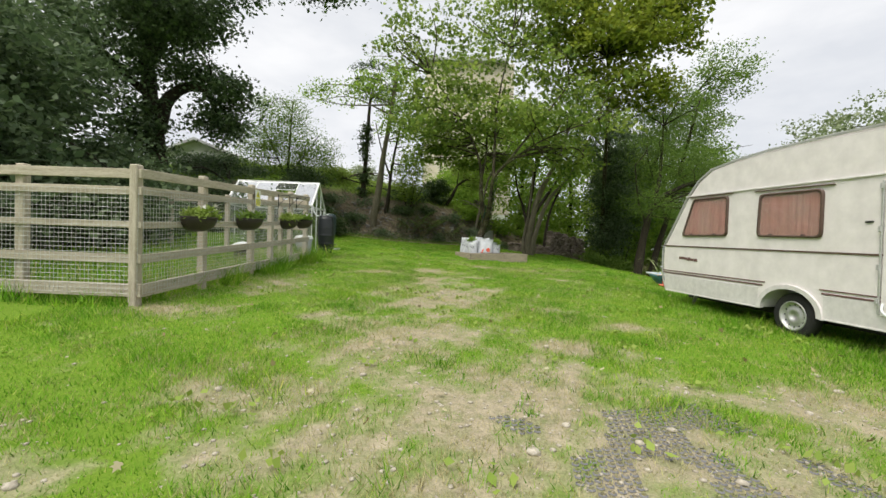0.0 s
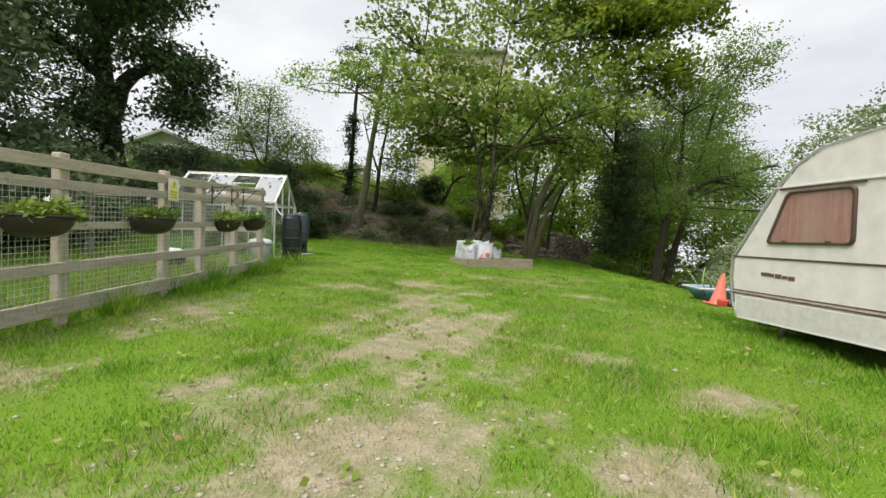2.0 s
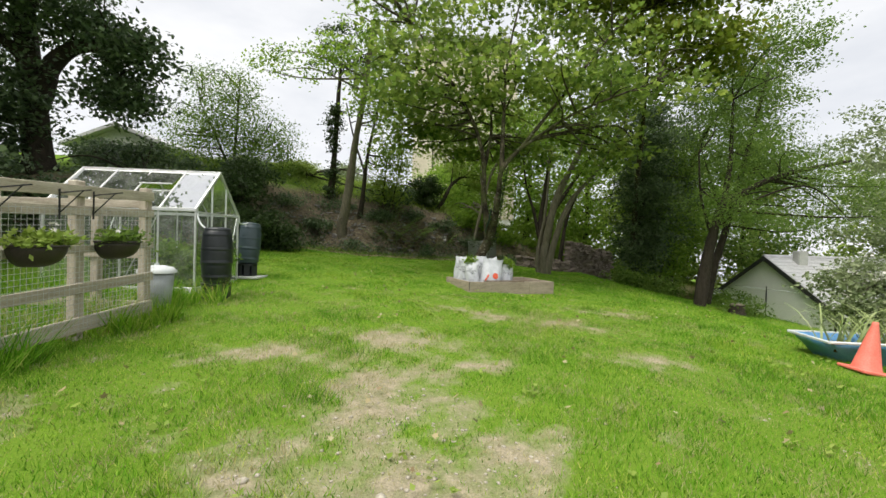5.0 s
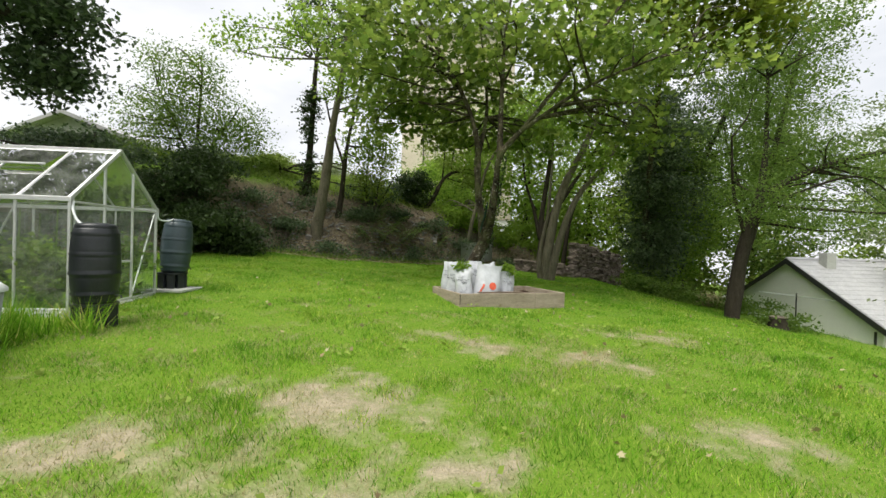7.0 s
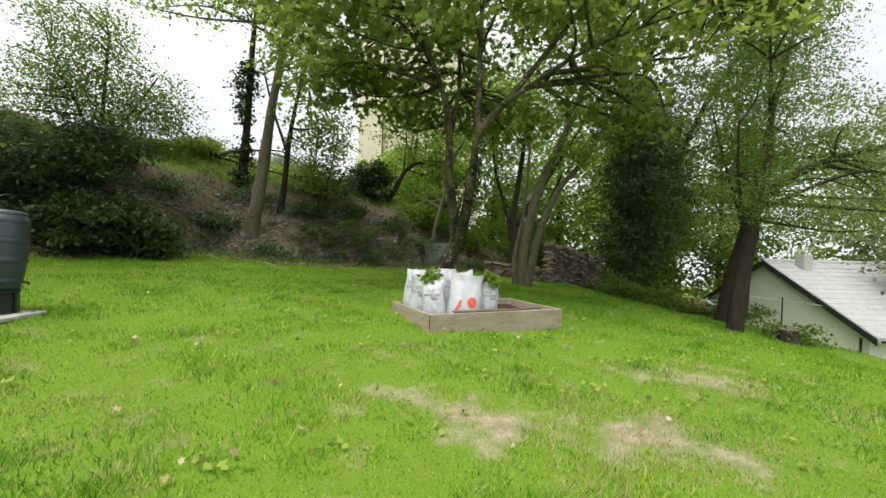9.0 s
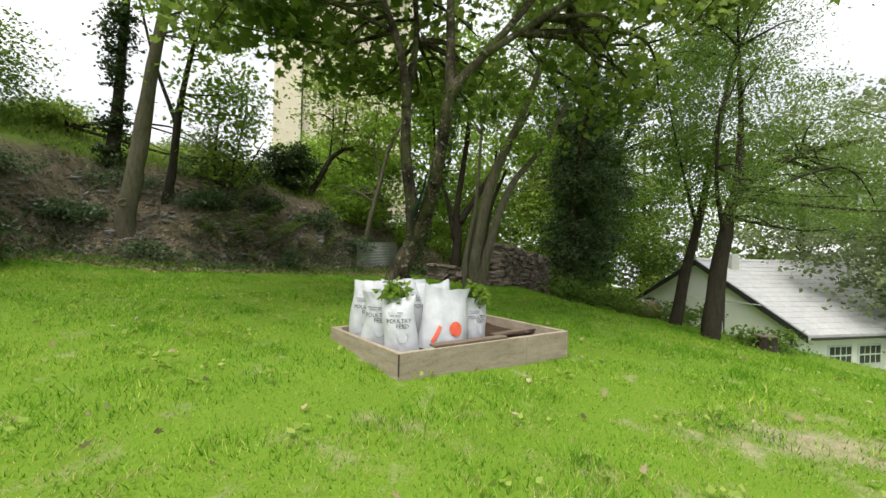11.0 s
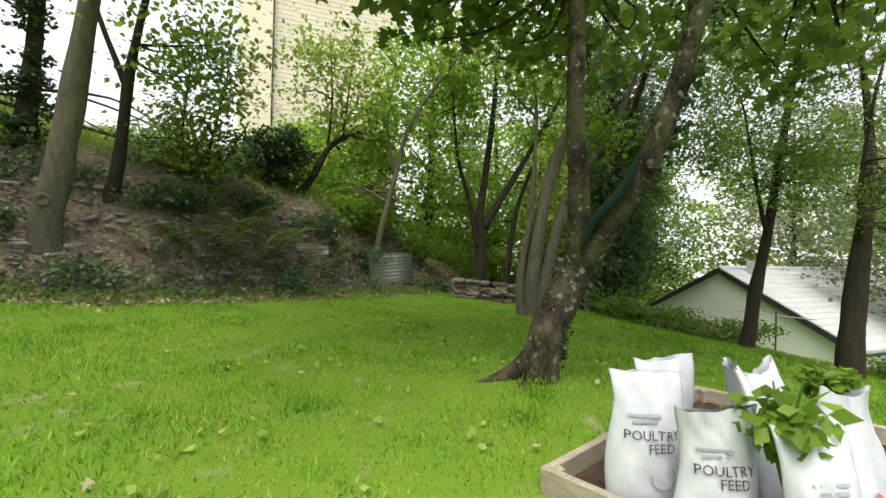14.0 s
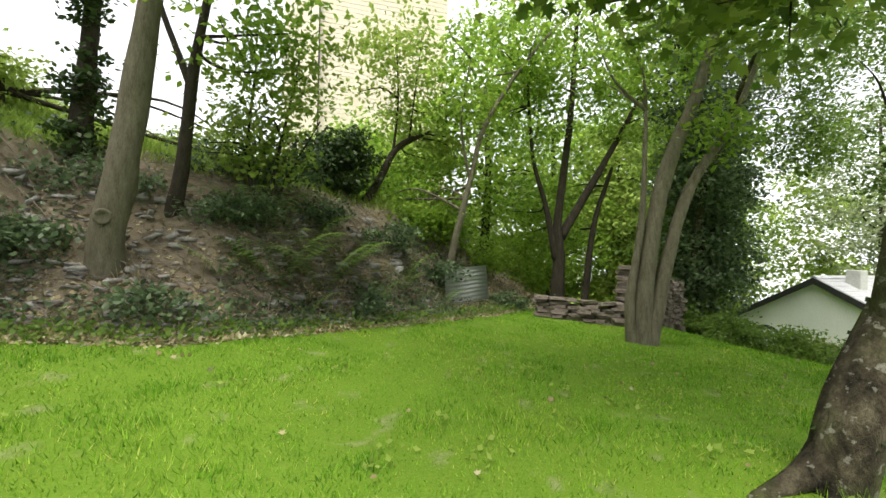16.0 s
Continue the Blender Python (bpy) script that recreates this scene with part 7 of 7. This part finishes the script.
def grass(name, label, n, x0, x1, y0, y1, tall, wide, seed, mat, keep, lift=0.0):
    rng = np.random.default_rng(seed)
    x, y = rng.uniform(x0, x1, n), rng.uniform(y0, y1, n)
    k = keep(x, y, rng.uniform(0, 1, n))
    x, y = x[k], y[k]
    n = len(x)
    a, b = rng.uniform(0, 2 * np.pi, n), rng.uniform(0, 2 * np.pi, n)
    tuft = 0.75 + 0.45 * np.sin(x * 2.3 + np.sin(y * 1.9) * 2) * np.sin(y * 2.1 + 1.3) + 0.25 * np.sin(x * 7.3) * np.sin(y * 6.1)
    h = tall * rng.uniform(0.5, 1.35, n) * np.clip(tuft, 0.45, 1.5)
    w = wide * rng.uniform(0.7, 1.3, n)
    lean = h * rng.uniform(0.15, 1.0, n)
    z = land(x, y) - 0.006
    side = np.stack([np.cos(a) * w, np.sin(a) * w, np.zeros(n)], -1)
    base = np.stack([x, y, z + lift], -1)
    tip = base + np.stack([np.cos(b) * lean, np.sin(b) * lean, h], -1)
    v = np.stack([base - side, base + side, tip], 1).reshape(-1, 3)
    return tagged(soup(name, v, np.arange(3 * n).reshape(n, 3), mat), label, "grass", kind="stuff")


def in_bed(x, y):
    d = (BED[1] - BED[0]).normalized()
    u = (x - BED[0].x) * d.x + (y - BED[0].y) * d.y
    w = -(x - BED[0].x) * d.y + (y - BED[0].y) * d.x
    return (u > -0.03) & (u < 2.40) & (w > -0.03) & (w < 1.52)


def lawn(x, y, r):
    return (r > worn(x, y) * 1.02 - 0.02) & (y < np.interp(x, BANK_X, BANK_Y) + 0.15 * np.sin(x * 5)) & ~in_bed(x, y)


grass("lawn_grass", "short bright green lawn grass", 300000, -4.6, 6.5, 1.0, 12.0, 0.06, 0.0036, 1, MAT_GRASS, lawn)
grass("lawn_grass", "short bright green lawn grass", 360000, -7.5, 9.0, 12.0, 26.5, 0.048, 0.0046, 2, MAT_GRASS, lawn)
grass("lawn_grass", "longer green grass at the sides", 90000, -9.5, 12.0, 0.6, 26.0, 0.09, 0.006, 3, MAT_GRASS, lambda x, y, r: lawn(x, y, r) & ((x < -3.6) | (x > 3.6)))
grass("dry_grass", "dry straw-coloured grass in the worn patches", 270000, -4, 5, 0.8, 15, 0.04, 0.003, 4, MAT_STRAW, lambda x, y, r: (worn(x, y) > 0.05) & (r > 0.2))
tuft_rng = np.random.default_rng(6)
TX, TY = tuft_rng.uniform(-3.8, 6, 190), tuft_rng.uniform(1.2, 21, 190)


def near_tuft(x, y, r):
    d = np.full(len(x), 9.0)
    for tx, ty in zip(TX, TY):
        d = np.minimum(d, (x - tx) ** 2 + (y - ty) ** 2)
    return (r < np.exp(-d / 0.018)) & lawn(x, y, np.ones(len(x)))


grass("grass_tufts", "taller coarse grass tufts in the lawn", 420000, -3.9, 6.1, 1.0, 21, 0.10, 0.004, 7, MAT_GRASS, near_tuft)
grass("run_weeds", "dry seeding grass stalks inside the poultry run", 16000, -9.0, -3.95, 5.1, 10.8, 0.34, 0.006, 18, MAT_STRAW, lambda x, y, r: r < np.where((x > -4.6) | (y < 5.7), 0.75, 0.12))
grass("long_grass", "long rank grass along the foot of the fence", 60000, -9.0, -3.45, 4.9, 12.3, 0.30, 0.007, 8, MAT_GRASS, lambda x, y, r: (x < -3.93) & (r < np.where((x > -4.7) | (y < 5.8), 0.75, 0.35)) | (np.abs(x + 3.75) < 0.16) & (np.sin(y * 3.1) > -0.2) & (y > 6.8))
grass("field_grass", "long meadow grass in painted sunlit tones above the bank", 70000, -14, 8, 24, 40, 0.30, 0.016, 9, MAT_LEAF_BRIGHT, lambda x, y, r: y > np.interp(x, BANK_X, BANK_Y) + 2.6)
grass("edge_weeds", "long grass under the caravan edge", 14000, 3.3, 6.5, 3.0, 11.5, 0.13, 0.005, 10, MAT_GRASS, lambda x, y, r: np.abs((x - 4.2) + 0.15 * (y - 5.7) + 0.02) < 0.22)

grass("bank_straw", "dry brown grass stalks at the foot of the bank", 9000, -9, 1.5, 17, 26, 0.34, 0.006, 11, MAT_STRAW, lambda x, y, r: (np.abs(y - np.interp(x, BANK_X, BANK_Y) - 0.55) < 0.5) & (np.sin(x * 2.6) + 0.5 * np.sin(x * 7 + y * 3) > 0.25))
grass("thatch", "pale dead blades caught in the lawn", 90000, -4.4, 6.3, 1.0, 13.5, 0.055, 0.003, 12, MAT_STRAW, lambda x, y, r: (np.sin(x * 1.3 + np.sin(y * 0.9)) * np.sin(y * 1.1 + 0.7) + r > 0.55) & ~in_bed(x, y))

# ---- pebbles and the plastic ground grid ----
rr = random.Random(12)
protos = []
for k in range(6):
    bm = bmesh.new()
    bmesh.ops.create_icosphere(bm, subdivisions=1, radius=1)
    for q in bm.verts:
        q.co = Vector((q.co.x * rr.uniform(0.7, 1.2), q.co.y * rr.uniform(0.6, 1.1), q.co.z * rr.uniform(0.35, 0.6)))
    protos.append(mesh_of(bm, "pebble"))
V, F = [], []
count = 0
arr = [(np.array([tuple(q.co) for q in me.vertices]), np.array([tuple(p.vertices) for p in me.polygons])) for me in protos]
prng = np.random.default_rng(13)
px, py = prng.uniform(-3.5, 3.5, 30000), prng.uniform(0.8, 14, 30000)
ok = (worn(px, py) > prng.uniform(0.15, 1.3, 30000)) & (py < 9.5)
px, py = px[ok][:3200], py[ok][:3200]
for i in range(len(px)):
    vv, ff = arr[i % 6]
    s = 0.006 + 0.016 * prng.random() ** 3 + (0.03 if i % 160 == 0 else 0)
    c, sn = math.cos(i), math.sin(i)
    q = vv * s
    V.append(np.stack([q[:, 0] * c - q[:, 1] * sn + px[i], q[:, 0] * sn + q[:, 1] * c + py[i], q[:, 2] + gz(px[i], py[i]) + s * 0.15], -1))
    F.append(ff + count)
    count += len(vv)
tagged(soup("pebbles", np.concatenate(V), np.concatenate(F), MAT_PEBBLE), "pale pebbles and gravel in the bare patches", "gravel", kind="stuff")
for me in protos:
    bpy.data.meshes.remove(me)

# loose slabs of slate lying on the bank
srng = np.random.default_rng(77)
V, F, count = [], [], 0
box_v = np.array([(sx, sy, sz) for sz in (-1, 1) for sx, sy in ((-1, -1), (1, -1), (1, 1), (-1, 1))], float)
box_f = np.array([(0, 3, 2), (0, 2, 1), (4, 5, 6), (4, 6, 7), (0, 1, 5), (0, 5, 4), (1, 2, 6), (1, 6, 5), (2, 3, 7), (2, 7, 6), (3, 0, 4), (3, 4, 7)])
for k in range(1300):
    x = srng.uniform(-10, 0.6)
    y = float(np.interp(x, BANK_X, BANK_Y)) + srng.uniform(0.0, 1.0) ** 1.3 * 2.2
    s = 0.03 + 0.10 * srng.random() ** 2.5
    q = box_v * np.array((s, s * srng.uniform(0.5, 0.9), s * srng.uniform(0.12, 0.3))) * (1 + srng.normal(size=(8, 3)) * 0.14)
    m = np.array(Matrix.Rotation(srng.uniform(0, 6.3), 3, "Z") @ Matrix.Rotation(srng.normal() * 0.35 + 0.3, 3, "X"))
    V.append(q @ m.T + np.array((x, y, gz(x, y) + s * 0.12)))
    F.append(box_f + count)
    count += 8
tagged(soup("bank_rubble", np.concatenate(V), np.concatenate(F), MAT_RUBBLE), "loose grey slate slabs and rubble on the shady bank", "rubble", kind="stuff")
grid = thing("ground_grid", 1.1, 2.3, gz(1.1, 2.3), "dark plastic grass reinforcement grid in the soil", "ground grid", rz=18)
bm = bmesh.new()
for i in range(34):
    for j in range(24):
        x, y = -0.85 + i * 0.05 + (j % 2) * 0.025, -0.6 + j * 0.05
        wx, wy = 1.1 + x * math.cos(radians(18)) - y * math.sin(radians(18)), 2.3 + x * math.sin(radians(18)) + y * math.cos(radians(18))
        if noise.noise((x * 2.2, y * 2.2, 3.3)) < -0.12:
            continue
        z = gz(wx, wy) - gz(1.1, 2.3) + 0.004
        ring = [(x + 0.022 * math.cos(k * math.pi / 3), y + 0.022 * math.sin(k * math.pi / 3)) for k in range(6)]
        inner = [(x + 0.014 * math.cos(k * math.pi / 3), y + 0.014 * math.sin(k * math.pi / 3)) for k in range(6)]
        r0, r1 = [bm.verts.new((*p, z)) for p in ring], [bm.verts.new((*p, z + 0.006)) for p in inner]
        for k in range(6):
            bm.faces.new((r0[k], r0[(k + 1) % 6], r1[(k + 1) % 6], r1[k]))
part("cells", bm, MAT_GRID, grid)
